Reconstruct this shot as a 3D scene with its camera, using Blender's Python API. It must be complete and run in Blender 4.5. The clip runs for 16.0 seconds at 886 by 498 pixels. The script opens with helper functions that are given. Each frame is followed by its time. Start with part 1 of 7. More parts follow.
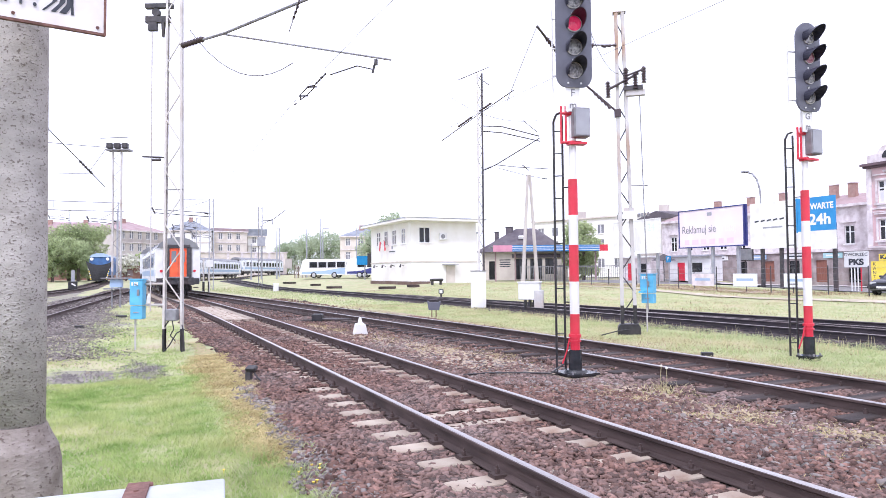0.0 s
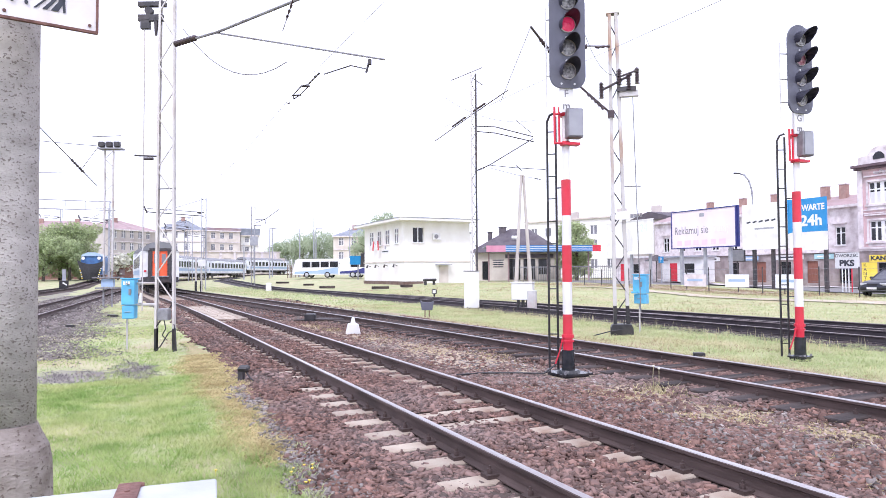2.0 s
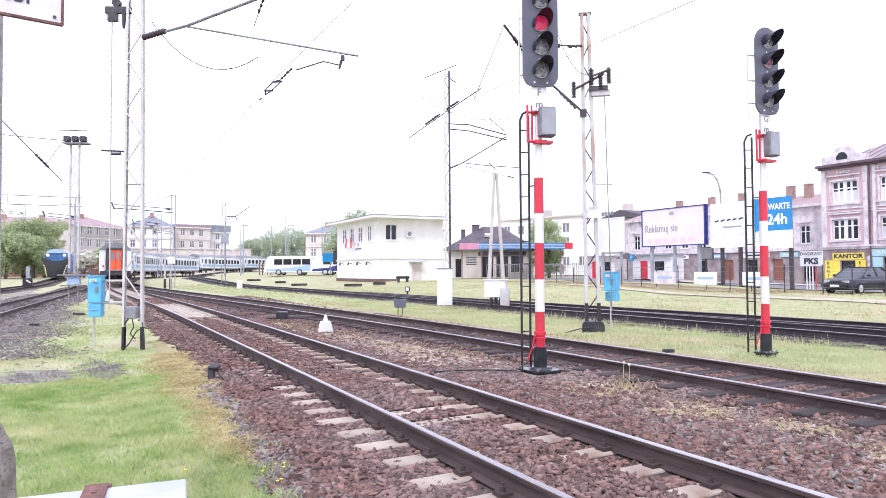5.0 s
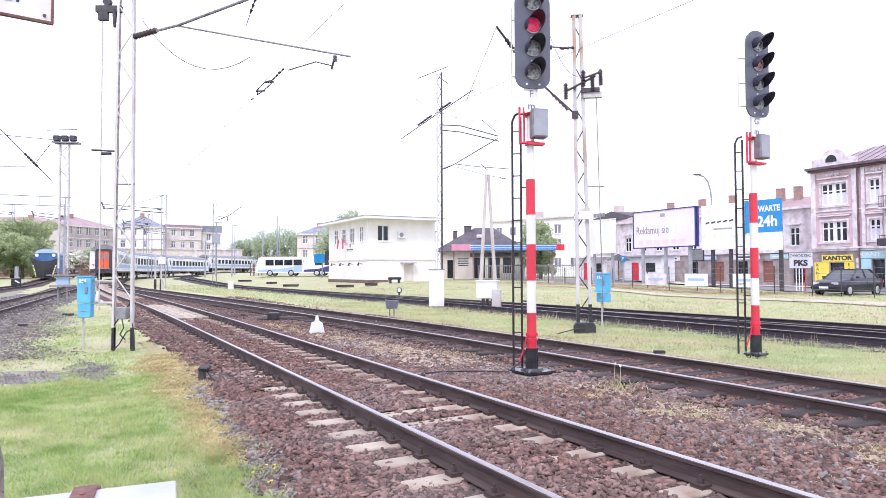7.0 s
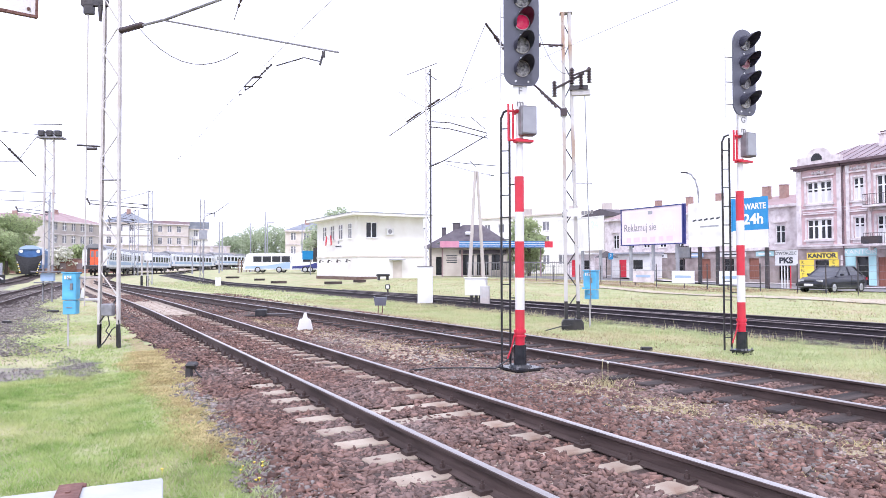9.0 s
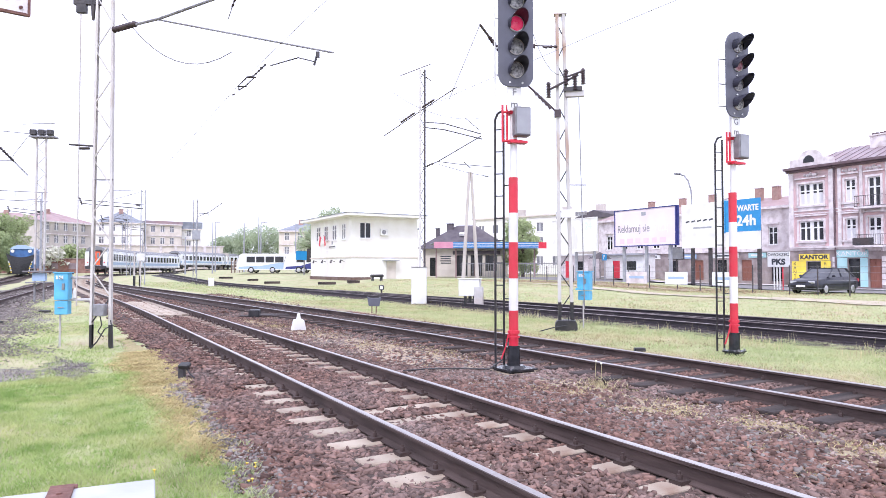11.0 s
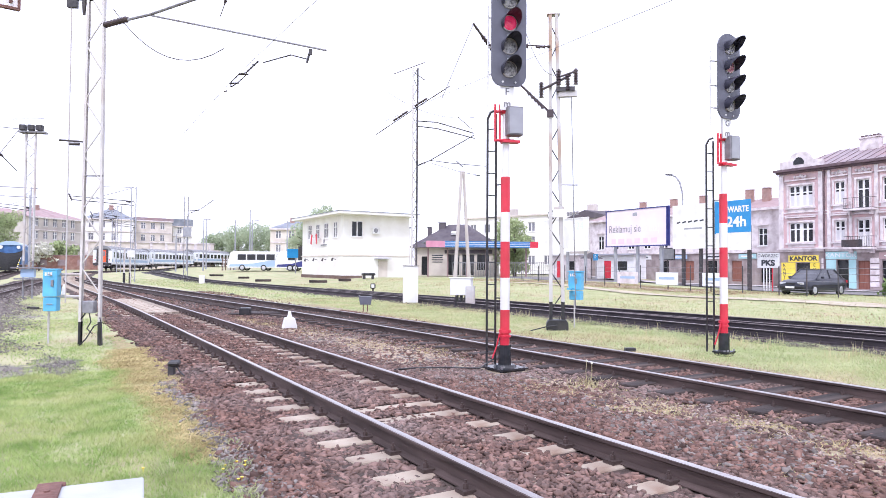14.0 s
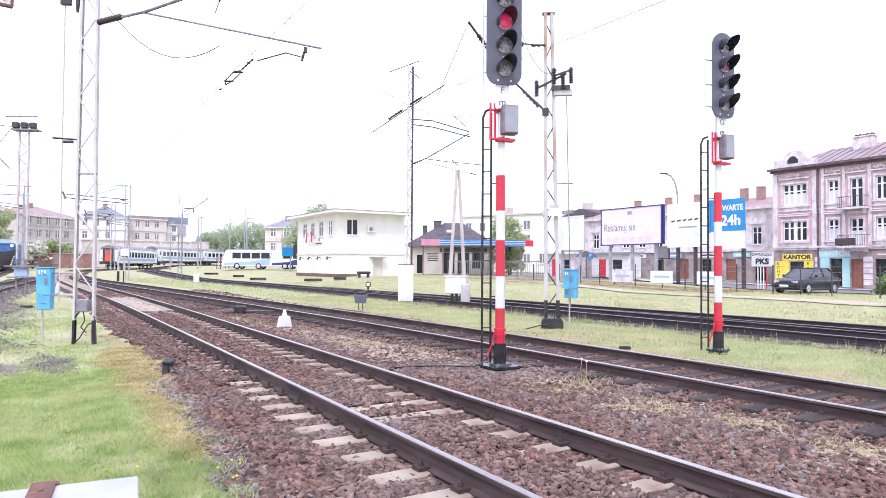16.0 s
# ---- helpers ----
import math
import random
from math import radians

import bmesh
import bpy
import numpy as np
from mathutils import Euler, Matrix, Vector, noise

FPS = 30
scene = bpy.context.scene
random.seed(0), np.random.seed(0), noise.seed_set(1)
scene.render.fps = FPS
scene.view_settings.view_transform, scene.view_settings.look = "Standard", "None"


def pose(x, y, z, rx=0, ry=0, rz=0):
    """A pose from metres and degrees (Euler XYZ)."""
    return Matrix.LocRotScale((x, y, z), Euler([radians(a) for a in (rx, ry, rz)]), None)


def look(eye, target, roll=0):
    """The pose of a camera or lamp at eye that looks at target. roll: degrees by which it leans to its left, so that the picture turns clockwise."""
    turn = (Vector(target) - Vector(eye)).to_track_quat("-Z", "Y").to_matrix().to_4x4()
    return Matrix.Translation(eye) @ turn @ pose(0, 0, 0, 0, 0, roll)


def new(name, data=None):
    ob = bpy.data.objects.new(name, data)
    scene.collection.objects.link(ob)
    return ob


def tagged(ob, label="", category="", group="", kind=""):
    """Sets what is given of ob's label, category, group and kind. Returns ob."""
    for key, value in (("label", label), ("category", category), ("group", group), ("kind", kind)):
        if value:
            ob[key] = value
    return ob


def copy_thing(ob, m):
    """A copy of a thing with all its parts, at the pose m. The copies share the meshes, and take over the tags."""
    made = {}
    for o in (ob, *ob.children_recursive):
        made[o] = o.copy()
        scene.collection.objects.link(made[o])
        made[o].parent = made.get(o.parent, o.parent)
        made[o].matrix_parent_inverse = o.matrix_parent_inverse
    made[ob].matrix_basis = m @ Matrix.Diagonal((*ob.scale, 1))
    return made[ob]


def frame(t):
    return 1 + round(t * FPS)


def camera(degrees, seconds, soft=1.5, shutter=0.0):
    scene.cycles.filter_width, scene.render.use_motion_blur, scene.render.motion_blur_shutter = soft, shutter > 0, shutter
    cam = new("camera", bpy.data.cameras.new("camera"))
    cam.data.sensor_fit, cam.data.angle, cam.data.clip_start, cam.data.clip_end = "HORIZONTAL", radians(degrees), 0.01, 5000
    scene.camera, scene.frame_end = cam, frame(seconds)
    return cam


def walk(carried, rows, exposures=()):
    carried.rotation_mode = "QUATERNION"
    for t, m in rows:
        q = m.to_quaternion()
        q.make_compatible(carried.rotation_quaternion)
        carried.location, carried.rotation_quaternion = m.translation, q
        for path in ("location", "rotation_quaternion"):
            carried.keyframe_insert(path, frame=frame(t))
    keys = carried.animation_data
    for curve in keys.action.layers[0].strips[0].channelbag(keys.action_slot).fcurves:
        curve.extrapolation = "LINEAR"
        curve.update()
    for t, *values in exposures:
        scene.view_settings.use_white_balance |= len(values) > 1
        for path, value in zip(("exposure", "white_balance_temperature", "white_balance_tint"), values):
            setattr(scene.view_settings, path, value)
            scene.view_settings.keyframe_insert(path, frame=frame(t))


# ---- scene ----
cam = camera(67.2, 16.0, soft=0.5)
# seconds, place, tilt, lean, turn
PATH = [
    (0.0, 0, 0, 1.71, 92.00, 0.50, -25.20),
    (0.5, 0, 0, 1.71, 92.09, 0.42, -25.58),
    (1.0, 0, 0, 1.71, 91.98, 0.53, -25.41),
    (1.5, 0, 0, 1.71, 91.75, 0.59, -25.60),
    (2.0, 0, 0, 1.71, 92.00, 0.36, -25.78),
    (2.5, 0, 0, 1.71, 92.16, 0.26, -26.08),
    (3.0, 0, 0, 1.71, 91.97, 0.39, -26.54),
    (3.5, 0, 0, 1.71, 91.98, 0.46, -26.76),
    (4.0, 0, 0, 1.71, 91.98, 0.44, -27.07),
    (4.5, 0, 0, 1.71, 91.81, 0.36, -27.63),
    (7.0, 0, 0, 1.71, 91.86, 0.20, -28.78),
    (7.5, 0, 0, 1.71, 91.76, 0.05, -28.79),
    (8.0, 0, 0, 1.71, 91.57, -0.06, -28.83),
    (8.5, 0, 0, 1.71, 91.60, -0.08, -29.53),
    (9.0, 0, 0, 1.71, 91.59, 0.12, -29.76),
    (11.5, 0, 0, 1.71, 91.62, -0.03, -30.38),
    (12.0, 0, 0, 1.71, 91.51, -0.04, -30.49),
    (12.5, 0, 0, 1.71, 91.46, -0.12, -30.74),
    (13.0, 0, 0, 1.71, 91.50, -0.30, -30.83),
    (13.5, 0, 0, 1.71, 91.48, -0.36, -30.92),
    (14.0, 0, 0, 1.71, 91.56, -0.37, -31.00),
    (14.5, 0, 0, 1.71, 91.69, -0.24, -31.08),
    (15.0, 0, 0, 1.71, 91.61, -0.34, -31.16),
    (15.5, 0, 0, 1.71, 91.52, -0.41, -31.27),
    (16.0, 0, 0, 1.71, 91.43, -0.38, -31.41),
]
walk(cam, [(t, pose(x, y, z, a, b, c)) for t, x, y, z, a, b, c in PATH])

# ---- light ----
world = bpy.data.worlds.new("sky")
scene.world = world
world.use_nodes = True
wn = world.node_tree
wn.nodes.clear()
w_out = wn.nodes.new("ShaderNodeOutputWorld")
w_bg = wn.nodes.new("ShaderNodeBackground")
w_sky = wn.nodes.new("ShaderNodeTexSky")
w_sky.sky_type, w_sky.sun_disc = "NISHITA", False
w_sky.sun_elevation, w_sky.sun_rotation = radians(51), radians(220)
w_sky.dust_density = 3.0
w_mul = wn.nodes.new("ShaderNodeMix")
w_mul.data_type, w_mul.blend_type = "RGBA", "MULTIPLY"
w_mul.inputs[0].default_value = 1.0
w_mul.inputs[7].default_value = (0.1, 0.1, 0.1, 1)
w_mix = wn.nodes.new("ShaderNodeMix")
w_mix.data_type = "RGBA"
w_mix.inputs[0].default_value = 0.88
w_mix.inputs[7].default_value = (0.98, 0.965, 1.0, 1)  # overcast cloud
wn.links.new(w_sky.outputs[0], w_mul.inputs[6])
wn.links.new(w_mul.outputs[2], w_mix.inputs[6])
wn.links.new(w_mix.outputs[2], w_bg.inputs[0])
w_bg.inputs[1].default_value = 1.05
wn.links.new(w_bg.outputs[0], w_out.inputs[0])
sun_data = bpy.data.lights.new("sun", "SUN")
sun_data.energy, sun_data.angle, sun_data.color = 1.3, radians(14), (1.0, 0.96, 0.9)
sun = new("sun", sun_data)
sun.matrix_world = look((0, 0, 0), (0.40, 0.48, -0.78))
scene.view_settings.exposure = 0.75
scene.view_settings.use_white_balance = True
scene.view_settings.white_balance_temperature, scene.view_settings.white_balance_tint = 5700, 20


# ---- materials ----
def rgba(c):
    return (c[0], c[1], c[2], 1)


def mat(name, c1, c2=None, scale=4.0, rough=0.7, bump=0.0, bscale=None, metal=0.0, dirt=None, dscale=1.2, damount=0.5,
        dsharp=(0.45, 0.7), trans=0.0, emit=None, vary=0.0, island=0.0, stretch=None, detail=6.0, leafy=0.0):
    """A surface with two scales of variation: a grain between c1 and c2, and larger patches of dirt."""
    m = bpy.data.materials.new(name)
    m.use_nodes = True
    nt = m.node_tree
    b = nt.nodes["Principled BSDF"]
    b.inputs["Roughness"].default_value, b.inputs["Metallic"].default_value = rough, metal
    geo = nt.nodes.new("ShaderNodeTexCoord")
    vec = geo.outputs["Object"]
    if stretch:
        mp = nt.nodes.new("ShaderNodeMapping")
        mp.inputs["Scale"].default_value = stretch
        nt.links.new(vec, mp.inputs[0])
        vec = mp.outputs[0]
    n1 = nt.nodes.new("ShaderNodeTexNoise")
    n1.inputs["Scale"].default_value, n1.inputs["Detail"].default_value = scale, detail
    nt.links.new(vec, n1.inputs["Vector"])
    r1 = nt.nodes.new("ShaderNodeValToRGB")
    r1.color_ramp.elements[0].position, r1.color_ramp.elements[1].position = 0.35, 0.65
    r1.color_ramp.elements[0].color, r1.color_ramp.elements[1].color = rgba(c1), rgba(c2 or c1)
    nt.links.new(n1.outputs["Fac"], r1.inputs[0])
    col = r1.outputs[0]
    if dirt:
        n2 = nt.nodes.new("ShaderNodeTexNoise")
        n2.inputs["Scale"].default_value, n2.inputs["Detail"].default_value = dscale, 8.0
        nt.links.new(vec, n2.inputs["Vector"])
        r2 = nt.nodes.new("ShaderNodeValToRGB")
        r2.color_ramp.elements[0].position, r2.color_ramp.elements[1].position = dsharp
        r2.color_ramp.elements[1].color = (damount, damount, damount, 1)
        nt.links.new(n2.outputs["Fac"], r2.inputs[0])
        mx = nt.nodes.new("ShaderNodeMix")
        mx.data_type = "RGBA"
        nt.links.new(r2.outputs[0], mx.inputs[0])
        nt.links.new(col, mx.inputs[6])
        mx.inputs[7].default_value = rgba(dirt)
        col = mx.outputs[2]
    if vary or island:
        hs = nt.nodes.new("ShaderNodeHueSaturation")
        src = nt.nodes.new("ShaderNodeObjectInfo").outputs["Random"] if vary else nt.nodes.new("ShaderNodeNewGeometry").outputs["Random Per Island"]
        mr = nt.nodes.new("ShaderNodeMapRange")
        mr.inputs[3].default_value, mr.inputs[4].default_value = 1 - (vary or island), 1 + (vary or island)
        nt.links.new(src, mr.inputs[0])
        nt.links.new(mr.outputs[0], hs.inputs["Value"])
        nt.links.new(col, hs.inputs["Color"])
        col = hs.outputs[0]
    nt.links.new(col, b.inputs["Base Color"])
    if bump:
        bp = nt.nodes.new("ShaderNodeBump")
        bp.inputs["Strength"].default_value, bp.inputs["Distance"].default_value = bump, 0.02
        n3 = nt.nodes.new("ShaderNodeTexNoise")
        n3.inputs["Scale"].default_value, n3.inputs["Detail"].default_value = bscale or scale * 6, 6.0
        nt.links.new(vec, n3.inputs["Vector"])
        nt.links.new(n3.outputs["Fac"], bp.inputs["Height"])
        nt.links.new(bp.outputs[0], b.inputs["Normal"])
    if trans:
        b.inputs["Transmission Weight"].default_value = trans
        b.inputs["IOR"].default_value = 1.45
    if emit:
        b.inputs["Emission Color"].default_value = rgba(emit[0])
        b.inputs["Emission Strength"].default_value = emit[1]
    if leafy:
        tr = nt.nodes.new("ShaderNodeBsdfTranslucent")
        nt.links.new(col, tr.inputs["Color"])
        ms = nt.nodes.new("ShaderNodeMixShader")
        ms.inputs[0].default_value = leafy
        nt.links.new(b.outputs[0], ms.inputs[1])
        nt.links.new(tr.outputs[0], ms.inputs[2])
        nt.links.new(ms.outputs[0], nt.nodes["Material Output"].inputs[0])
    return m


M = {}
M["grass"] = mat("grass_ground", (0.31, 0.34, 0.165), (0.45, 0.455, 0.26), 1.1, 0.95, 0.9, 40, dirt=(0.46, 0.38, 0.25), dscale=0.45, damount=0.85)
M["blade"] = mat("grass_blades", (0.36, 0.44, 0.19), (0.53, 0.575, 0.31), 0.8, 0.85, dirt=(0.60, 0.54, 0.34), dscale=0.45, damount=0.75, island=0.16, leafy=0.4)
M["lawn"] = mat("lawn_blades", (0.24, 0.37, 0.095), (0.45, 0.545, 0.205), 3.2, 0.85, dirt=(0.57, 0.57, 0.27), dscale=0.8, damount=0.75, island=0.14, leafy=0.4)
M["dry"] = mat("dry_grass", (0.50, 0.45, 0.25), (0.64, 0.58, 0.36), 2.0, 0.9, island=0.22, leafy=0.3)
# near black: the shade in gaps between the stones is put into its colour
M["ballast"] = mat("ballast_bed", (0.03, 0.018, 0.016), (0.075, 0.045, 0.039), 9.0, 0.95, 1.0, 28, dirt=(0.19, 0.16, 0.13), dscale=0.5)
M["stone"] = mat("ballast_stones", (0.105, 0.057, 0.046), (0.222, 0.128, 0.100), 7.0, 0.8, 0.3, 60, dirt=(0.20, 0.152, 0.138), dscale=0.5, damount=0.85, island=0.55)
M["oily"] = mat("oily_ballast", (0.022, 0.019, 0.022), (0.06, 0.05, 0.052), 6.0, 0.85, 1.0, 20, dirt=(0.12, 0.10, 0.085), dscale=0.4)
M["crumb"] = mat("soil_crumbs", (0.10, 0.09, 0.09), (0.22, 0.20, 0.19), 4.0, 0.95, island=0.3)
M["far_stone"] = mat("dark_oily_stones", (0.045, 0.035, 0.038), (0.13, 0.105, 0.10), 4.0, 0.9, 0.2, 40, island=0.5)
M["rail_side"] = mat("rusty_rail", (0.05, 0.034, 0.031), (0.11, 0.077, 0.07), 8.0, 0.75, 0.3, 60, metal=0.3, stretch=(1, 0.15, 1))
M["rail_black"] = mat("oily_black_rail", (0.026, 0.021, 0.026), (0.055, 0.044, 0.05), 8.0, 0.6, 0.3, 60, metal=0.2, stretch=(1, 0.15, 1))
M["rail_top"] = mat("polished_rail_head", (0.38, 0.355, 0.35), (0.52, 0.495, 0.485), 2.0, 0.33, metal=0.85, stretch=(1, 0.05, 1))
M["rail_dull"] = mat("dull_rail_head", (0.20, 0.16, 0.15), (0.34, 0.30, 0.29), 2.0, 0.4, metal=0.7, stretch=(1, 0.05, 1))
M["concrete"] = mat("sleeper_concrete", (0.35, 0.295, 0.235), (0.50, 0.435, 0.355), 6.0, 0.9, 0.5, 60, dirt=(0.22, 0.14, 0.10), dscale=3.0, damount=0.85, vary=0.15)
M["wood_dark"] = mat("tarred_wood", (0.026, 0.020, 0.020), (0.062, 0.048, 0.045), 5.0, 0.92, 0.6, 30, dirt=(0.125, 0.09, 0.078), dscale=2.0, vary=0.3, stretch=(0.15, 1, 1))
# the dirt flecks draw small pits, dark inside by colour alone
M["post_conc"] = mat("pitted_concrete", (0.36, 0.335, 0.31), (0.49, 0.46, 0.435), 9.0, 0.95, 0.4, 70, dirt=(0.14, 0.115, 0.10), dscale=70.0, damount=0.8, dsharp=(0.575, 0.62), stretch=(1, 1, 1.35))
M["post_base"] = mat("weathered_concrete", (0.21, 0.175, 0.15), (0.36, 0.315, 0.285), 7.0, 0.95, 0.5, 40, dirt=(0.12, 0.09, 0.075), dscale=40.0, damount=0.85, dsharp=(0.59, 0.64), stretch=(1, 1, 1.5))
M["galv"] = mat("painted_steel_white", (0.47, 0.455, 0.45), (0.60, 0.585, 0.58), 3.0, 0.5, 0.1, 40, dirt=(0.36, 0.25, 0.19), dscale=1.6, damount=0.55)
M["mast_white"] = mat("weathered_white_mast_paint", (0.54, 0.52, 0.50), (0.67, 0.65, 0.63), 3.0, 0.5, 0.1, 40, dirt=(0.42, 0.33, 0.27), dscale=1.6, damount=0.45)
M["galv_rust"] = mat("rust_stained_steel", (0.45, 0.43, 0.41), (0.60, 0.585, 0.57), 3.0, 0.55, 0.1, 40, dirt=(0.36, 0.20, 0.11), dscale=0.9, damount=0.9, dsharp=(0.52, 0.62), stretch=(1, 1, 0.5))
M["steel"] = mat("grey_steel", (0.20, 0.20, 0.22), (0.32, 0.32, 0.34), 6.0, 0.5, 0.1, metal=0.3, dirt=(0.14, 0.10, 0.09))
M["steel_dark"] = mat("dark_steel", (0.03, 0.03, 0.035), (0.07, 0.065, 0.07), 6.0, 0.55, 0.1, dirt=(0.10, 0.06, 0.05))
M["black"] = mat("black_paint", (0.014, 0.014, 0.017), (0.03, 0.03, 0.034), 6.0, 0.45, 0.1, dirt=(0.06, 0.05, 0.045), dscale=3)
M["base_black"] = mat("glossy_black_paint", (0.016, 0.018, 0.022), (0.03, 0.033, 0.04), 6.0, 0.22, 0.1, dirt=(0.06, 0.05, 0.045), dscale=3)
M["red"] = mat("red_paint", (0.58, 0.018, 0.045), (0.68, 0.04, 0.07), 3.0, 0.4, 0.05, dirt=(0.40, 0.06, 0.05), dscale=2.5, damount=0.6)
M["white"] = mat("white_paint", (0.74, 0.74, 0.74), (0.82, 0.82, 0.82), 4.0, 0.45, 0.05, dirt=(0.60, 0.58, 0.55), dscale=2.0, damount=0.6)
M["head"] = mat("signal_grey", (0.10, 0.103, 0.135), (0.125, 0.128, 0.165), 4.0, 0.45, 0.05, dirt=(0.10, 0.10, 0.11))
M["visor"] = mat("visor_black", (0.026, 0.026, 0.042), (0.044, 0.044, 0.066), 4.0, 0.36)
# pale flecks put reflections into the lens colour
M["lens"] = mat("lens_glass_painted_glints", (0.12, 0.12, 0.15), (0.55, 0.55, 0.60), 22.0, 0.08, 0.4, 30)
M["lens_dim"] = mat("lens_glass_reddish", (0.30, 0.08, 0.13), (0.60, 0.35, 0.42), 20.0, 0.12, 0.3, 30)
# brighter red mottle stands for highlights; the lit lamp gives the glow
M["lens_red"] = mat("lens_red_lit", (0.50, 0.01, 0.06), (0.78, 0.10, 0.20), 11.0, 0.06, 0.5, 22, emit=((0.85, 0.03, 0.12), 0.2))
M["blue_box"] = mat("blue_enamel", (0.10, 0.44, 0.72), (0.15, 0.52, 0.80), 3.0, 0.4, 0.05, dirt=(0.12, 0.28, 0.42), dscale=2.5)
M["grey_box"] = mat("grey_enamel", (0.30, 0.31, 0.35), (0.38, 0.39, 0.43), 3.0, 0.45, 0.05, dirt=(0.25, 0.24, 0.24))
M["sheet"] = mat("zinc_sheet", (0.43, 0.45, 0.46), (0.53, 0.55, 0.56), 5.0, 0.45, 0.1, 30, metal=0.2, dirt=(0.42, 0.44, 0.45), dscale=9.0, damount=0.6)
M["rust"] = mat("rust_brown", (0.13, 0.06, 0.05), (0.22, 0.11, 0.09), 20.0, 0.8, 0.5, 60)
M["enamel"] = mat("enamel_sign", (0.76, 0.74, 0.76), (0.84, 0.82, 0.84), 3.0, 0.3, 0.05, dirt=(0.62, 0.52, 0.47), dscale=4.0, damount=0.6)
M["ink"] = mat("sign_ink", (0.03, 0.035, 0.05), (0.05, 0.055, 0.07), 8.0, 0.5)
M["plaster"] = mat("white_plaster", (0.80, 0.78, 0.75), (0.86, 0.85, 0.83), 0.9, 0.85, 0.15, 18, dirt=(0.66, 0.62, 0.56), dscale=0.3, damount=0.5)
M["cream"] = mat("cream_plaster", (0.62, 0.56, 0.50), (0.72, 0.66, 0.60), 0.7, 0.85, 0.15, 18, dirt=(0.48, 0.42, 0.38), dscale=0.4, damount=0.6)
M["beige"] = mat("beige_grey_plaster", (0.46, 0.42, 0.39), (0.56, 0.52, 0.49), 0.5, 0.9, 0.1, 12, dirt=(0.33, 0.28, 0.26), dscale=0.3, damount=0.6)
M["pinkish"] = mat("old_pink_plaster", (0.62, 0.42, 0.43), (0.71, 0.52, 0.52), 0.9, 0.9, 0.25, 14, dirt=(0.40, 0.32, 0.32), dscale=0.9, damount=0.95)
M["stucco"] = mat("grey_pink_stucco", (0.66, 0.60, 0.61), (0.76, 0.71, 0.71), 1.2, 0.9, 0.25, 14, dirt=(0.42, 0.35, 0.35), dscale=1.7, damount=0.75)
M["ground_floor"] = mat("grimy_brown_plaster", (0.29, 0.24, 0.235), (0.42, 0.36, 0.355), 1.1, 0.9, 0.2, 14, dirt=(0.16, 0.12, 0.12), dscale=0.9, damount=0.8)
M["plinth"] = mat("brown_plinth", (0.12, 0.075, 0.06), (0.17, 0.11, 0.09), 4.0, 0.85, 0.2, dirt=(0.22, 0.18, 0.16))
M["roof_red"] = mat("red_sheet_roof", (0.30, 0.205, 0.205), (0.39, 0.275, 0.275), 0.8, 0.6, 0.15, 8, dirt=(0.40, 0.30, 0.30), dscale=0.5, damount=0.6)
M["roof_pink"] = mat("faded_pink_roof", (0.25, 0.195, 0.215), (0.34, 0.275, 0.295), 0.9, 0.5, 0.2, 5, dirt=(0.36, 0.22, 0.21), dscale=0.4, damount=0.9, metal=0.1)
M["roof_dark"] = mat("dark_felt_roof", (0.085, 0.072, 0.088), (0.13, 0.115, 0.13), 1.0, 0.9, 0.3, 12, dirt=(0.13, 0.11, 0.11))
M["roof_grey"] = mat("grey_slate_roof", (0.20, 0.22, 0.26), (0.30, 0.32, 0.36), 1.0, 0.7, 0.2, 8, dirt=(0.16, 0.17, 0.19))
M["cornice"] = mat("dark_cornice", (0.10, 0.065, 0.075), (0.16, 0.11, 0.12), 2.0, 0.8, 0.2)
M["chimney"] = mat("chimney_brick", (0.32, 0.20, 0.17), (0.42, 0.28, 0.24), 3.0, 0.9, 0.3, 20, dirt=(0.28, 0.2, 0.18))
M["brick"] = mat("red_brick_wall", (0.24, 0.12, 0.10), (0.34, 0.19, 0.16), 2.0, 0.9, 0.3, 20, dirt=(0.42, 0.33, 0.28), dscale=0.6)
M["glass"] = mat("window_glass", (0.02, 0.022, 0.026), (0.035, 0.038, 0.043), 0.8, 0.06, trans=0.25)
# grey base lifts the dark panes as distance haze would
M["glass_far"] = mat("haze_paled_window_glass", (0.16, 0.16, 0.18), (0.26, 0.26, 0.29), 0.6, 0.12)
# distance haze is mixed into this leaf colour
M["leaf_far"] = mat("haze_tinted_far_leaves", (0.40, 0.47, 0.31), (0.50, 0.56, 0.40), 0.4, 0.8, island=0.1, leafy=0.35)
M["pale_green"] = mat("pale_green_print", (0.60, 0.70, 0.60), (0.66, 0.75, 0.65), 1.0, 0.5)
M["frame_w"] = mat("white_window_frame", (0.76, 0.75, 0.75), (0.82, 0.81, 0.81), 3.0, 0.5)
M["curtain"] = mat("pale_curtain", (0.62, 0.61, 0.63), (0.74, 0.73, 0.75), 3.0, 0.9, stretch=(6, 1, 0.3))
M["door_w"] = mat("brown_door", (0.20, 0.075, 0.05), (0.27, 0.11, 0.08), 3.0, 0.5, stretch=(6, 1, 0.4))
M["asphalt"] = mat("asphalt", (0.20, 0.19, 0.19), (0.27, 0.26, 0.26), 3.0, 0.9, 0.2, 60)
M["straw"] = mat("golden_straw", (0.42, 0.34, 0.16), (0.62, 0.53, 0.28), 2.0, 0.9, island=0.3, leafy=0.25)
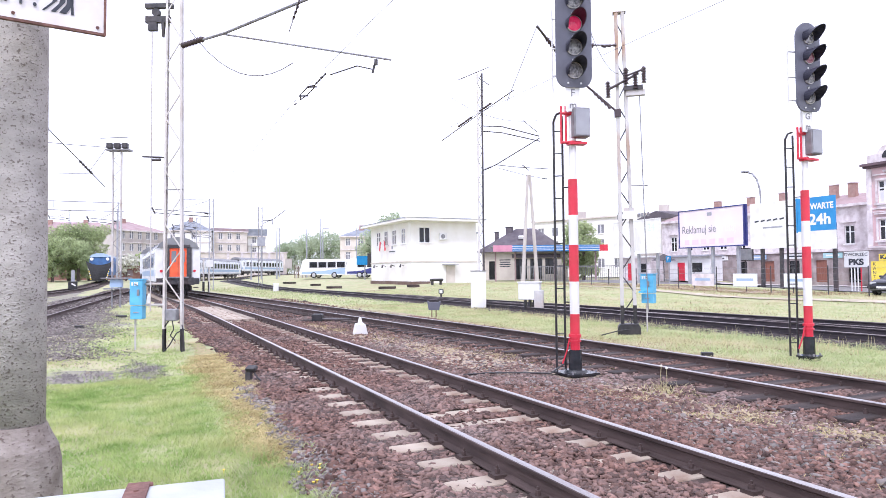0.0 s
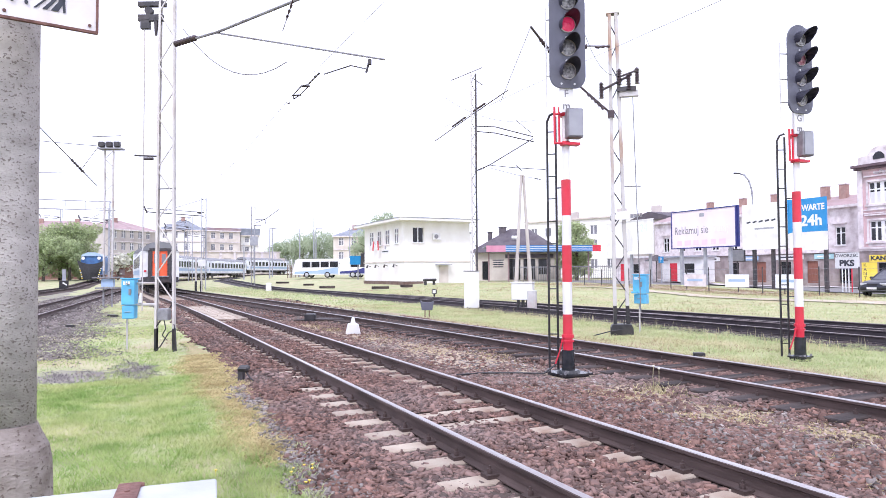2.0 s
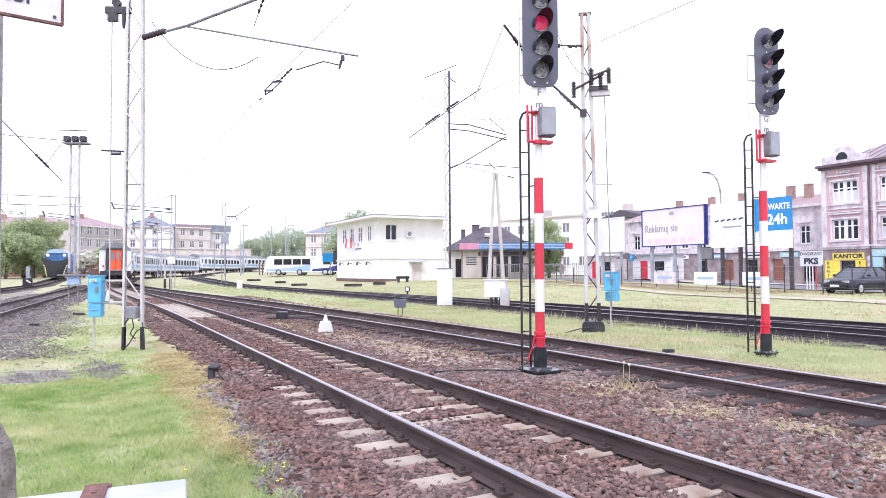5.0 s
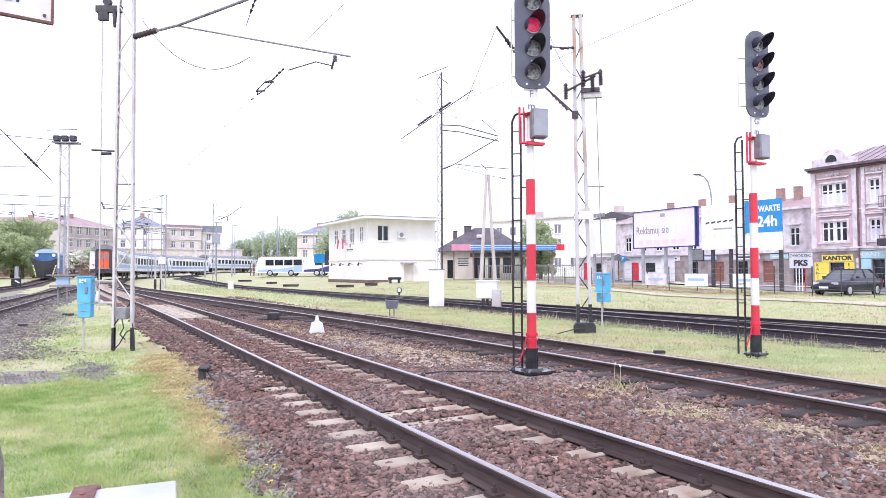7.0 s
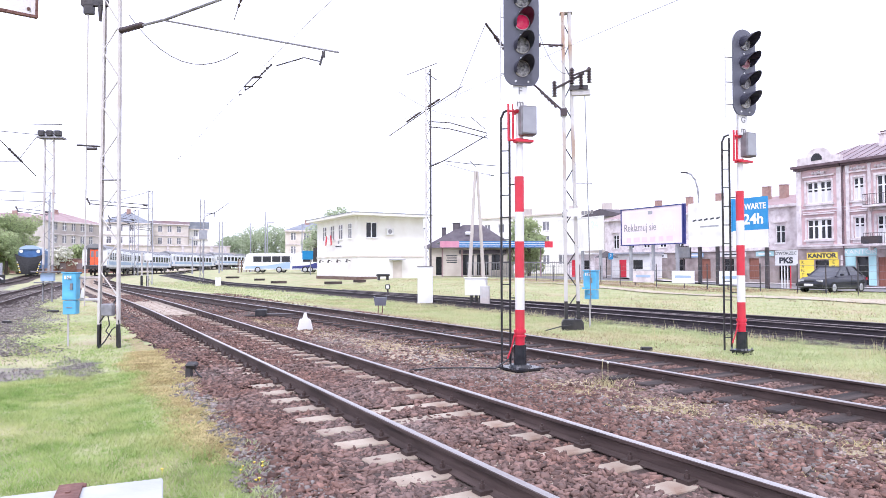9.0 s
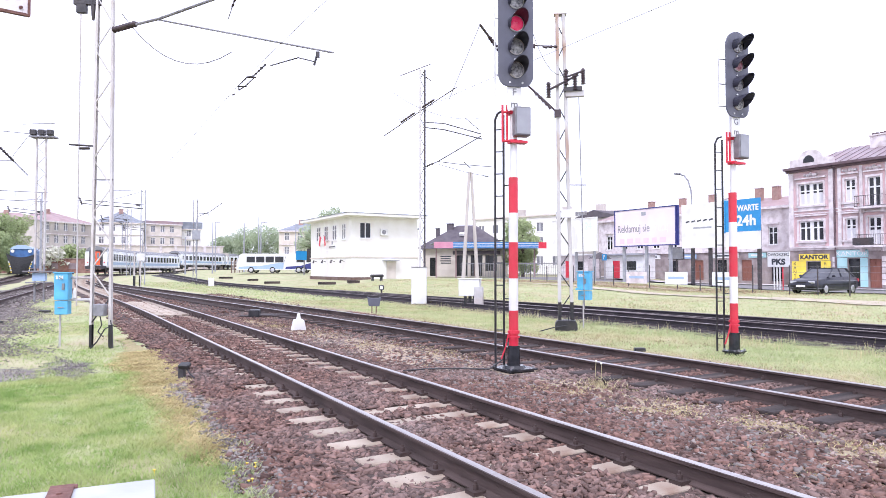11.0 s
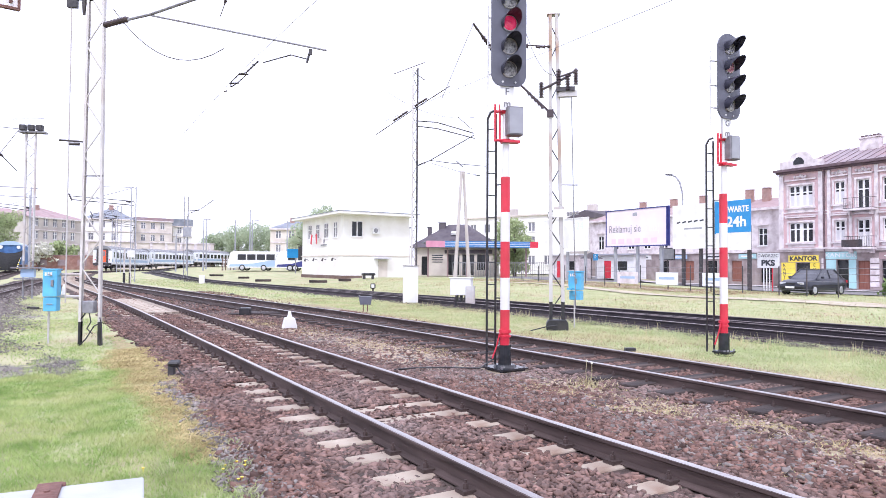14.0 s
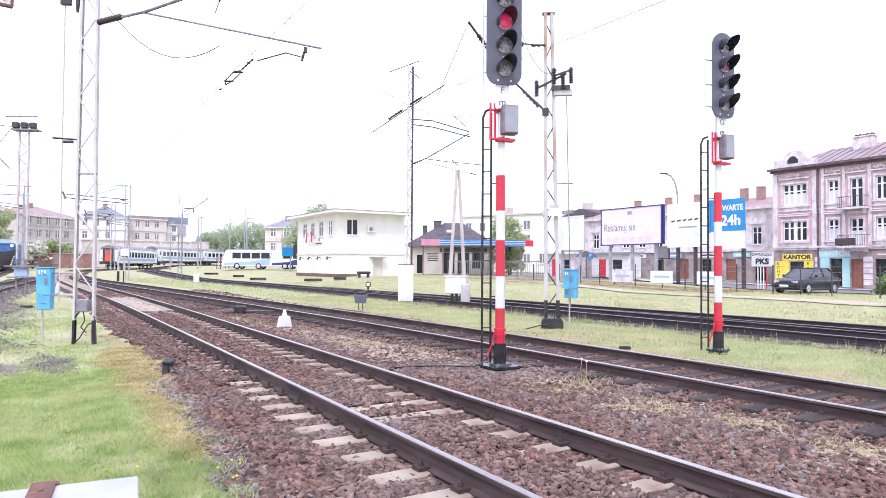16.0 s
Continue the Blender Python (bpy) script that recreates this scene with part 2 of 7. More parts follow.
M["leaf"] = mat("leaves", (0.15, 0.23, 0.07), (0.23, 0.31, 0.11), 0.5, 0.65, island=0.4, leafy=0.35)
M["leaf_pale"] = mat("pale_spring_leaves", (0.31, 0.38, 0.18), (0.43, 0.49, 0.26), 0.5, 0.7, island=0.35, leafy=0.35)
M["blossom"] = mat("white_blossom", (0.55, 0.55, 0.45), (0.75, 0.74, 0.66), 1.0, 0.8, island=0.2)
M["bark"] = mat("bark", (0.10, 0.08, 0.065), (0.17, 0.14, 0.12), 6.0, 0.95, 0.8, 20)
M["wire"] = mat("wire_metal", (0.10, 0.095, 0.10), (0.16, 0.15, 0.155), 4.0, 0.5, metal=0.4)
M["insul"] = mat("brown_porcelain", (0.045, 0.03, 0.035), (0.075, 0.05, 0.055), 4.0, 0.25)
M["coach"] = mat("coach_silver_white", (0.78, 0.80, 0.84), (0.84, 0.85, 0.88), 0.8, 0.35, dirt=(0.45, 0.49, 0.54), dscale=0.5, damount=0.5)
M["coach_blue"] = mat("coach_pale_blue", (0.32, 0.44, 0.62), (0.38, 0.50, 0.67), 0.8, 0.35)
M["coach_roof"] = mat("coach_grey_roof", (0.20, 0.205, 0.22), (0.28, 0.285, 0.30), 1.0, 0.6, dirt=(0.18, 0.18, 0.18))
M["orange"] = mat("orange_door", (0.80, 0.10, 0.03), (0.88, 0.15, 0.05), 2.0, 0.4, dirt=(0.62, 0.13, 0.06))
M["tyre"] = mat("rubber", (0.012, 0.012, 0.013), (0.025, 0.025, 0.026), 6.0, 0.8)
M["car"] = mat("car_paint", (0.014, 0.015, 0.026), (0.02, 0.021, 0.034), 2.0, 0.3)
M["chrome"] = mat("alloy", (0.55, 0.55, 0.57), (0.65, 0.65, 0.67), 4.0, 0.3, metal=0.8)
M["yellow"] = mat("yellow_sign", (0.80, 0.62, 0.05), (0.86, 0.70, 0.10), 2.0, 0.5, dirt=(0.7, 0.55, 0.1))
M["sky_blue"] = mat("blue_sign", (0.02, 0.22, 0.52), (0.03, 0.27, 0.58), 2.0, 0.4)
M["navy"] = mat("blue_frame", (0.03, 0.035, 0.16), (0.05, 0.055, 0.22), 2.0, 0.5)
M["pink_sign"] = mat("pale_pink_poster", (0.74, 0.64, 0.74), (0.80, 0.72, 0.79), 0.5, 0.5)
M["pink_deep"] = mat("pink_letters", (0.76, 0.54, 0.66), (0.79, 0.60, 0.70), 2.0, 0.5)
M["teal"] = mat("turquoise_front", (0.36, 0.60, 0.62), (0.44, 0.66, 0.68), 1.0, 0.5)
M["blue_roof"] = mat("blue_fascia", (0.03, 0.16, 0.42), (0.05, 0.21, 0.48), 2.0, 0.45, dirt=(0.1, 0.2, 0.38))
M["pink_fascia"] = mat("faded_pink_fascia", (0.55, 0.22, 0.32), (0.62, 0.30, 0.40), 1.0, 0.6)
M["plough"] = mat("plough_blue", (0.05, 0.14, 0.36), (0.075, 0.19, 0.43), 2.0, 0.45, dirt=(0.03, 0.04, 0.08))


# ---- building blocks ----
def box(bm, cx, cy, cz, sx, sy, sz, rz=0.0, rx=0.0, ry=0.0):
    m = pose(cx, cy, cz, rx, ry, rz) @ Matrix.Diagonal((sx, sy, sz, 1))
    vs = [bm.verts.new(m @ Vector((x, y, z))) for x in (-0.5, 0.5) for y in (-0.5, 0.5) for z in (-0.5, 0.5)]
    for f in ((0, 1, 3, 2), (4, 6, 7, 5), (0, 4, 5, 1), (2, 3, 7, 6), (0, 2, 6, 4), (1, 5, 7, 3)):
        bm.faces.new([vs[i] for i in f])
    return bm


def tube(bm, p0, p1, r0, r1=None, seg=8, caps=True):
    p0, p1 = Vector(p0), Vector(p1)
    r1 = r0 if r1 is None else r1
    q = (p1 - p0).to_track_quat("Z", "Y")
    a, b = [], []
    for i in range(seg):
        t = 2 * math.pi * i / seg
        d = q @ Vector((math.cos(t), math.sin(t), 0))
        a.append(bm.verts.new(p0 + d * r0))
        b.append(bm.verts.new(p1 + d * r1))
    for i in range(seg):
        j = (i + 1) % seg
        bm.faces.new((a[i], a[j], b[j], b[i]))
    if caps:
        bm.faces.new(a[::-1])
        bm.faces.new(b)
    return bm


def line(bm, pts, r, seg=5):
    for p, q in zip(pts, pts[1:]):
        tube(bm, p, q, r, seg=seg)
    return bm


def sag(p0, p1, drop, n=10):
    p0, p1 = Vector(p0), Vector(p1)
    return [p0.lerp(p1, i / n) - Vector((0, 0, drop * 4 * (i / n) * (1 - i / n))) for i in range(n + 1)]


def prism(bm, outline, d0, d1, m=None):
    """An outline in x and z, drawn out along y from d0 to d1."""
    m = m or Matrix()
    a = [bm.verts.new(m @ Vector((x, d0, z))) for x, z in outline]
    b = [bm.verts.new(m @ Vector((x, d1, z))) for x, z in outline]
    n = len(outline)
    for i in range(n):
        j = (i + 1) % n
        bm.faces.new((a[i], a[j], b[j], b[i]))
    bm.faces.new(a[::-1])
    bm.faces.new(b)
    return bm


def holed(bm, length, height, thick, holes, z0=0.0):
    """A wall along x with its front at y = 0, with openings (x0, x1, z0, z1) through it."""
    xs = sorted({0.0, length, *[h[0] for h in holes], *[h[1] for h in holes]})
    zs = sorted({z0, height, *[h[2] for h in holes], *[h[3] for h in holes]})
    nx, nz = len(xs) - 1, len(zs) - 1

    def solid(i, k):
        if not (0 <= i < nx and 0 <= k < nz):
            return False
        x, z = (xs[i] + xs[i + 1]) / 2, (zs[k] + zs[k + 1]) / 2
        return not any(h[0] < x < h[1] and h[2] < z < h[3] for h in holes)

    seen = {}

    def vert(i, y, k):
        if (i, y, k) not in seen:
            seen[i, y, k] = bm.verts.new((xs[i], y * thick, zs[k]))
        return seen[i, y, k]

    for i in range(nx):
        for k in range(nz):
            if not solid(i, k):
                continue
            for y in (0, 1):
                bm.faces.new([vert(i, y, k), vert(i + 1, y, k), vert(i + 1, y, k + 1), vert(i, y, k + 1)])
            for di, dk, a, b_ in ((-1, 0, (i, k), (i, k + 1)), (1, 0, (i + 1, k), (i + 1, k + 1)), (0, -1, (i, k), (i + 1, k)), (0, 1, (i, k + 1), (i + 1, k + 1))):
                if not solid(i + di, k + dk):
                    bm.faces.new([vert(a[0], 0, a[1]), vert(b_[0], 0, b_[1]), vert(b_[0], 1, b_[1]), vert(a[0], 1, a[1])])
    return bm


def lathe(bm, profile, seg=12):
    """A turned solid about z from (radius, height) pairs."""
    rings = [[bm.verts.new((r * math.cos(2 * math.pi * i / seg), r * math.sin(2 * math.pi * i / seg), z)) for i in range(seg)] for r, z in profile]
    for a, b_ in zip(rings, rings[1:]):
        for i in range(seg):
            j = (i + 1) % seg
            bm.faces.new((a[i], a[j], b_[j], b_[i]))
    bm.faces.new(rings[0][::-1])
    bm.faces.new(rings[-1])
    return bm


def part(name, bm, material, parent=None, label="", bevel=0.0, smooth=False):
    if bevel:
        bmesh.ops.bevel(bm, geom=list(bm.edges), offset=bevel, segments=1, affect="EDGES", profile=0.5)
    bmesh.ops.recalc_face_normals(bm, faces=bm.faces)
    me = bpy.data.meshes.new(name)
    bm.to_mesh(me)
    bm.free()
    if smooth:
        me.polygons.foreach_set("use_smooth", [True] * len(me.polygons))
    me.materials.append(M[material] if isinstance(material, str) else material)
    ob = new(name, me)
    if parent:
        ob.parent = parent
    if label:
        ob["label"] = label
    return ob


def thing(name, m, label, category, group="", kind=""):
    ob = new(name)
    ob.empty_display_size = 0.2
    ob.matrix_basis = m
    return tagged(ob, label, category, group, kind)


def B():
    return bmesh.new()


def text(name, body, size, material, parent, m, label="", thick=0.004, wide=1.0, align="CENTER", bold=0.0):
    """Letters as a mesh; they stand in the x-z plane and face -y."""
    cu = bpy.data.curves.new(name, "FONT")
    cu.body, cu.size, cu.extrude, cu.align_x, cu.align_y, cu.offset = body, size, thick, align, "CENTER", bold
    tmp = bpy.data.objects.new(name, cu)
    scene.collection.objects.link(tmp)
    bpy.context.view_layer.update()
    me = bpy.data.meshes.new_from_object(tmp.evaluated_get(bpy.context.evaluated_depsgraph_get()))
    bpy.data.objects.remove(tmp)
    bpy.data.curves.remove(cu)
    me.transform(m @ pose(0, 0, 0, 90) @ Matrix.Diagonal((wide, 1, 1, 1)))
    me.materials.clear()
    me.materials.append(M[material])
    ob = new(name, me)
    ob.parent = parent
    if label:
        ob["label"] = label
    return ob


def mesh_from(name, verts, faces, material):
    me = bpy.data.meshes.new(name)
    n, k = len(faces), faces.shape[1]
    me.vertices.add(len(verts))
    me.vertices.foreach_set("co", np.asarray(verts, dtype=np.float32).ravel())
    me.loops.add(n * k)
    me.loops.foreach_set("vertex_index", faces.ravel().astype(np.int32))
    me.polygons.add(n)
    me.polygons.foreach_set("loop_start", np.arange(0, n * k, k, dtype=np.int32))
    me.update(calc_edges=True)
    me.materials.append(M[material])
    return new(name, me)


# ---- lie of the land and of the tracks ----
def smooth(a):
    a = min(1.0, max(0.0, a))
    return a * a * (3 - 2 * a)


def ground_z(x, y):
    """Flat yard that rises gently towards the station forecourt and the far end."""
    rise = 0.55 * smooth((x - 21) / 10) * smooth((y - 24) / 16)
    side = smooth((x - 17) / 8) + smooth((-0.8 - x) / 2.5)
    bank = 0.27 * smooth((x - 27) / 8) * smooth((45 - x) / 5) * smooth((36 - y) / 12) * smooth((y + 12) / 10)
    street = 0.5 * smooth((x - 43) / 5) * smooth((60 - y) / 9) * smooth((y - 20) / 16)
    return rise + bank - street + 0.75 * smooth((y - 85) / 45) * side + 0.58 * smooth((y - 68) / 34) * (1 - side)


R_CURVE, X_CURVE, Y_CURVE = 170.0, 2.65, 75.0


def track_a():
    pts = [(3.58 - 0.93 * smooth((y - 22) / 48), float(y)) for y in range(-12, 75)]
    for i in range(0, 150):
        th = i * 1.2 / R_CURVE
        pts.append((X_CURVE + R_CURVE * (1 - math.cos(th)), Y_CURVE + R_CURVE * math.sin(th)))
    return pts


def track_b():
    return [(8.45 - 0.07 * (0.5 * (y - 16) + math.sqrt((0.5 * (y - 16)) ** 2 + 9)) , float(y)) for y in range(-14, 84, 2)]


def track_c():
    pts = [(16.2 - 2.2 * smooth((y - 25) / 75), float(y)) for y in range(-40, 96, 3)]
    return pts + [(14.0 + (y - 95) ** 2 / 290, float(y)) for y in range(98, 150, 4)]


def track_d():
    return [(16.2 + 0.06 * max(0, 46 - y), float(y)) for y in range(-40, 48, 4)]


def track_e():
    return [(-3.75 + 0.07 * (y - 27), float(y)) for y in range(-30, 84, 6)]


def track_f():
    return [(-7.2 + 0.07 * (y - 66), float(y)) for y in range(-30, 135, 6)]


def along(pts, z=0.2):
    """Places and headings at even steps of arc length along a polyline."""
    out, s = [], 0.0
    for (x0, y0), (x1, y1) in zip(pts, pts[1:]):
        out.append((s, x0, y0, math.atan2(x1 - x0, y1 - y0)))
        s += math.hypot(x1 - x0, y1 - y0)
    out.append((s, *pts[-1], out[-1][3]))
    return out


def at_arc(table, s):
    for a, b in zip(table, table[1:]):
        if a[0] <= s <= b[0]:
            k = (s - a[0]) / (b[0] - a[0])
            return a[1] + k * (b[1] - a[1]), a[2] + k * (b[2] - a[2]), a[3] + k * (b[3] - a[3])
    a = table[-1]
    return a[1] + (s - a[0]) * math.sin(a[3]), a[2] + (s - a[0]) * math.cos(a[3]), a[3]


def sweep(bm, pts, offset, outline, zf):
    rings = []
    for i, (x, y) in enumerate(pts):
        xa, ya = pts[max(0, i - 1)]
        xb, yb = pts[min(len(pts) - 1, i + 1)]
        h = math.atan2(xb - xa, yb - ya)
        nx, ny = math.cos(h), -math.sin(h)
        zz = zf(x, y)
        rings.append([bm.verts.new((x + nx * (offset + u), y + ny * (offset + u), zz + v)) for u, v in outline])
    n = len(outline)
    for a, b in zip(rings, rings[1:]):
        for i in range(n):
            j = (i + 1) % n
            bm.faces.new((a[i], a[j], b[j], b[i]))
    bm.faces.new(rings[0])
    bm.faces.new(rings[-1][::-1])
    return bm


WEB = [(-0.07, 0.03), (0.07, 0.03), (0.07, 0.042), (0.012, 0.062), (0.010, 0.15), (0.036, 0.165), (0.036, 0.19), (-0.036, 0.19), (-0.036, 0.165), (-0.010, 0.15), (-0.012, 0.062), (-0.07, 0.042)]
TOP = [(-0.02, 0.1905), (0.034, 0.1905), (0.028, 0.2), (-0.014, 0.2)]


def railway(name, pts, label, head="rail_top", side="rail_side"):
    tr = thing(name, Matrix(), label, "railway track", kind="structure")
    for off in (-0.7525, 0.7525):
        rail = part("rail", sweep(B(), pts, off, WEB, ground_z), side, tr, "rusty steel rail" if side == "rail_side" else "oily black steel rail")
        part("rail_head", sweep(B(), pts, off, TOP, ground_z), head, rail, "bright worn running surface")
    return tr


def bed(name, pts, half, top, material, label):
    prof = [(-half - 0.5, -0.05), (half + 0.5, -0.05), (half, top), (-half, top)]
    return tagged(part(name, sweep(B(), pts, 0, prof, ground_z), material), label, "ballast", kind="structure")


# ground: one sheet to the horizon
def build_ground():
    xs = np.unique(np.concatenate([np.linspace(-3000, -120, 8), np.linspace(-100, -10, 12), np.linspace(-8, 30, 77), np.linspace(32, 130, 30), np.linspace(160, 3000, 8)]))
    ys = np.unique(np.concatenate([np.linspace(-3000, -80, 8), np.linspace(-60, 0, 10), np.linspace(0.5, 40, 80), np.linspace(42, 260, 70), np.linspace(300, 3500, 9)]))
    verts = []
    for y in ys:
        for x in xs:
            z = ground_z(x, y)
            if abs(x) < 60 and -5 < y < 120:
                z += 0.035 * noise.noise(Vector((x * 0.7, y * 0.7, 0))) - 0.02
            verts.append((x, y, z))
    nx = len(xs)
    f = [(j * nx + i, j * nx + i + 1, (j + 1) * nx + i + 1, (j + 1) * nx + i) for j in range(len(ys) - 1) for i in range(nx - 1)]
    g = mesh_from("ground", np.array(verts), np.array(f), "grass")
    g.data.polygons.foreach_set("use_smooth", [True] * len(g.data.polygons))
    tagged(g, "rough yard ground with short green and yellowed grass", "ground", kind="structure")


build_ground()
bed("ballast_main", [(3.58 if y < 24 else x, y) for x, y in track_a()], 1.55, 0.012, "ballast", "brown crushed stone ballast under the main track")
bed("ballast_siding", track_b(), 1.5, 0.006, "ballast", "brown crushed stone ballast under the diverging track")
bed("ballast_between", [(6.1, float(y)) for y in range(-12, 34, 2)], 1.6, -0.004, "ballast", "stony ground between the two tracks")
bed("ballast_far", track_c(), 1.6, 0.012, "oily", "dark oily ballast under the far track")
bed("ballast_far_branch", track_d(), 1.5, 0.006, "oily", "dark oily ballast under the far branch track")
bed("ballast_depot", track_e(), 1.7, 0.012, "ballast", "grey brown ballast under the depot track")
bed("ballast_depot_outer", track_f(), 1.6, 0.006, "ballast", "grey brown ballast under the outer depot track")
track_main = railway("track_1", track_a(), "main railway track with bright worn rails on concrete sleepers")
track_side = railway("track_2", track_b(), "diverging railway track with bright rails on tarred wooden sleepers")
track_far = railway("track_3", track_c(), "far railway track with dull rails in dark ballast", "rail_dull", "rail_black")
track_branch = railway("track_4", track_d(), "far branch track with dull rails in dark ballast", "rail_dull", "rail_black")
track_depot = railway("track_5", track_e(), "depot track with rusty rails beside the grass", "rail_dull")
track_outer = railway("track_6", track_f(), "outer depot track with rusty rails", "rail_dull")


# ---- the passenger train ----
COACH_L, BOGIE = 26.1, 9.5
SIDE = [(-1.41, 1.05), (-1.41, 2.95), (-1.33, 3.35), (-1.08, 3.68), (-0.65, 3.92), (0, 4.02), (0.65, 3.92), (1.08, 3.68), (1.33, 3.35), (1.41, 2.95), (1.41, 1.05)]
ROOF = [(-1.36, 3.30), (-1.11, 3.66), (-0.67, 3.94), (0, 4.05), (0.67, 3.94), (1.11, 3.66), (1.36, 3.30), (1.31, 3.30), (1.05, 3.60), (0, 3.95), (-1.05, 3.60), (-1.31, 3.30)]


def coach(last):
    """A coach along y with its rear end at -13.05; z = 0 on the rail."""
    label = "silver white express coach with an orange end door" if last else "silver white express coach with a pale blue stripe"
    c = thing("passenger_coach", Matrix(), label, "train coach", "coaches of the departing train")
    half = COACH_L / 2
    b = B()
    prism(b, SIDE, -half, half)
    part("body", b, "coach", c)
    part("roof", prism(B(), ROOF, -half - 0.05, half + 0.05), "coach_roof", c, "grey rounded roof")
    for s in (-1, 1):
        part("stripe", box(B(), s * 1.414, 0, 1.62, 0.012, COACH_L - 0.1, 0.42), "coach_blue", c, "pale blue stripe below the windows")
        part("skirt", box(B(), s * 1.30, 0, 0.98, 0.06, COACH_L - 5.0, 0.2), "steel", c)
        for i in range(11):
            y = -half + 3.2 + i * 1.97
            w = part("window", box(B(), s * 1.416, y, 2.52, 0.02, 1.32, 0.98), "steel", c, "dark framed coach window")
            part("pane", box(B(), s * 1.424, y, 2.52, 0.012, 1.2, 0.86), "glass", w)
        for y in (-half + 1.2, half - 1.2):
            d = part("door", box(B(), s * 1.417, y, 2.2, 0.024, 0.95, 2.05), "coach", c, "silver side door")
            part("pane", box(B(), s * 1.432, y, 2.6, 0.012, 0.5, 0.85), "glass", d)
    for y in (-BOGIE, BOGIE):
        b = B()
        for s in (-1, 1):
            box(b, s * 1.0, y, 0.55, 0.14, 3.2, 0.3)
            box(b, s * 1.02, y, 0.72, 0.2, 0.9, 0.32)
        box(b, 0, y, 0.6, 1.9, 0.5, 0.3)
        bg = part("bogie", b, "steel_dark", c, "black bogie")
        for dy in (-1.25, 1.25):
            b = B()
            for s in (-1, 1):
                tube(b, (s * 0.68, y + dy, 0.46), (s * 0.82, y + dy, 0.46), 0.46, seg=18)
            tube(b, (-0.7, y + dy, 0.46), (0.7, y + dy, 0.46), 0.08, seg=8)
            part("wheelset", b, "steel_dark", bg)
    b = B()
    for x, y, sx, sy in ((-0.6, -3.5, 0.9, 2.2), (0.6, -1.0, 0.9, 1.6), (-0.5, 1.8, 1.0, 2.4), (0.55, 4.2, 0.9, 1.5), (0, 0, 0.3, 15)):
        box(b, x, y, 0.72, sx, sy, 0.5 if sy < 10 else 0.16)
    part("underframe_equipment", b, "steel_dark", c, "black equipment boxes under the floor")
    for e in (-1, 1):
        y = e * half
        part("end_beam", box(B(), 0, y + e * 0.06, 1.06, 2.7, 0.2, 0.42), "steel_dark", c, "black buffer beam")
        for s in (-1, 1):
            b = B()
            tube(b, (s * 0.875, y, 1.05), (s * 0.875, y + e * 0.32, 1.05), 0.11, seg=12)
            tube(b, (s * 0.875, y + e * 0.32, 1.05), (s * 0.875, y + e * 0.37, 1.05), 0.27, seg=16)
            part("buffer", b, "steel_dark", c)
            part("corner_post", box(B(), s * 0.70, y + e * 0.05, 2.28, 0.3, 0.16, 2.2), "steel_dark", c, "black rubber gangway bellows")
            part("step", box(B(), s * 1.2, y - e * 0.6, 0.62, 0.3, 0.5, 0.06), "steel_dark", c)
        part("gangway_hood", box(B(), 0, y + e * 0.05, 3.42, 1.54, 0.16, 0.22), "steel_dark", c, "black rubber gangway hood")
        d = part("end_door", box(B(), 0, y + e * 0.03, 2.3, 1.08, 0.06, 2.06), "orange" if last and e < 0 else "grey_box", c, "orange gangway door with two leaves" if last and e < 0 else "grey gangway door")
        part("door_joint", box(B(), 0, y + e * 0.064, 2.3, 0.03, 0.01, 2.0), "steel_dark", d)
        for s in (-1, 1):
            part("pane", box(B(), s * 0.27, y + e * 0.064, 2.72, 0.3, 0.012, 0.75), "glass_far", d)
        part("roof_end", prism(B(), [(-1.34, 3.32), (-1.11, 3.66), (-0.67, 3.94), (0, 4.06), (0.67, 3.94), (1.11, 3.66), (1.34, 3.32)], y - 0.01 * e, y + e * 0.12), "coach_roof", c, "dark grey roof end")
        part("gangway_plate", box(B(), 0, y + e * 0.14, 1.32, 1.3, 0.22, 0.10), "steel", c)
        if last and e < 0:
            for s in (-1, 1):
                part("tail_lamp", tube(B(), (s * 1.05, y, 1.75), (s * 1.05, y - 0.08, 1.75), 0.09, seg=12), "red", c, "red tail lamp")
                part("end_panel", box(B(), s * 1.125, y - 0.012, 2.2, 0.52, 0.02, 2.1), "white", c, "white painted end wall panel")
        b = B()
        tube(b, (0, y + e * 0.1, 1.0), (0, y + e * 0.42, 0.96), 0.06, seg=8)
        box(b, 0, y + e * 0.45, 0.8, 0.1, 0.1, 0.42)
        part("coupler", b, "steel_dark", c)
    return c


COACHES = [coach(True), coach(False)]
for _ in range(3):
    COACHES.append(copy_thing(COACHES[1], Matrix()))
TABLE_A = along(track_a())
REAR_START, SPEED = 60.5, 4.125  # metres along the track and per second


def coach_pose(t, i):
    gain = float(np.interp(t, (0, 2, 3, 4, 6, 8, 10, 12, 14, 16), (0, 0, 0.5, 1.6, 5.0, 8.7, 10.9, 12.3, 13.2, 13.3)))  # the train picks up speed
    s = REAR_START + SPEED * t + gain + COACH_L / 2 + i * (COACH_L + 0.75)
    xa, ya, _ = at_arc(TABLE_A, s - BOGIE)
    xb, yb, _ = at_arc(TABLE_A, s + BOGIE)
    h = math.atan2(xb - xa, yb - ya)
    x, y = (xa + xb) / 2, (ya + yb) / 2
    return pose(x, y, ground_z(x, y) + 0.2, 0, 0, -math.degrees(h))


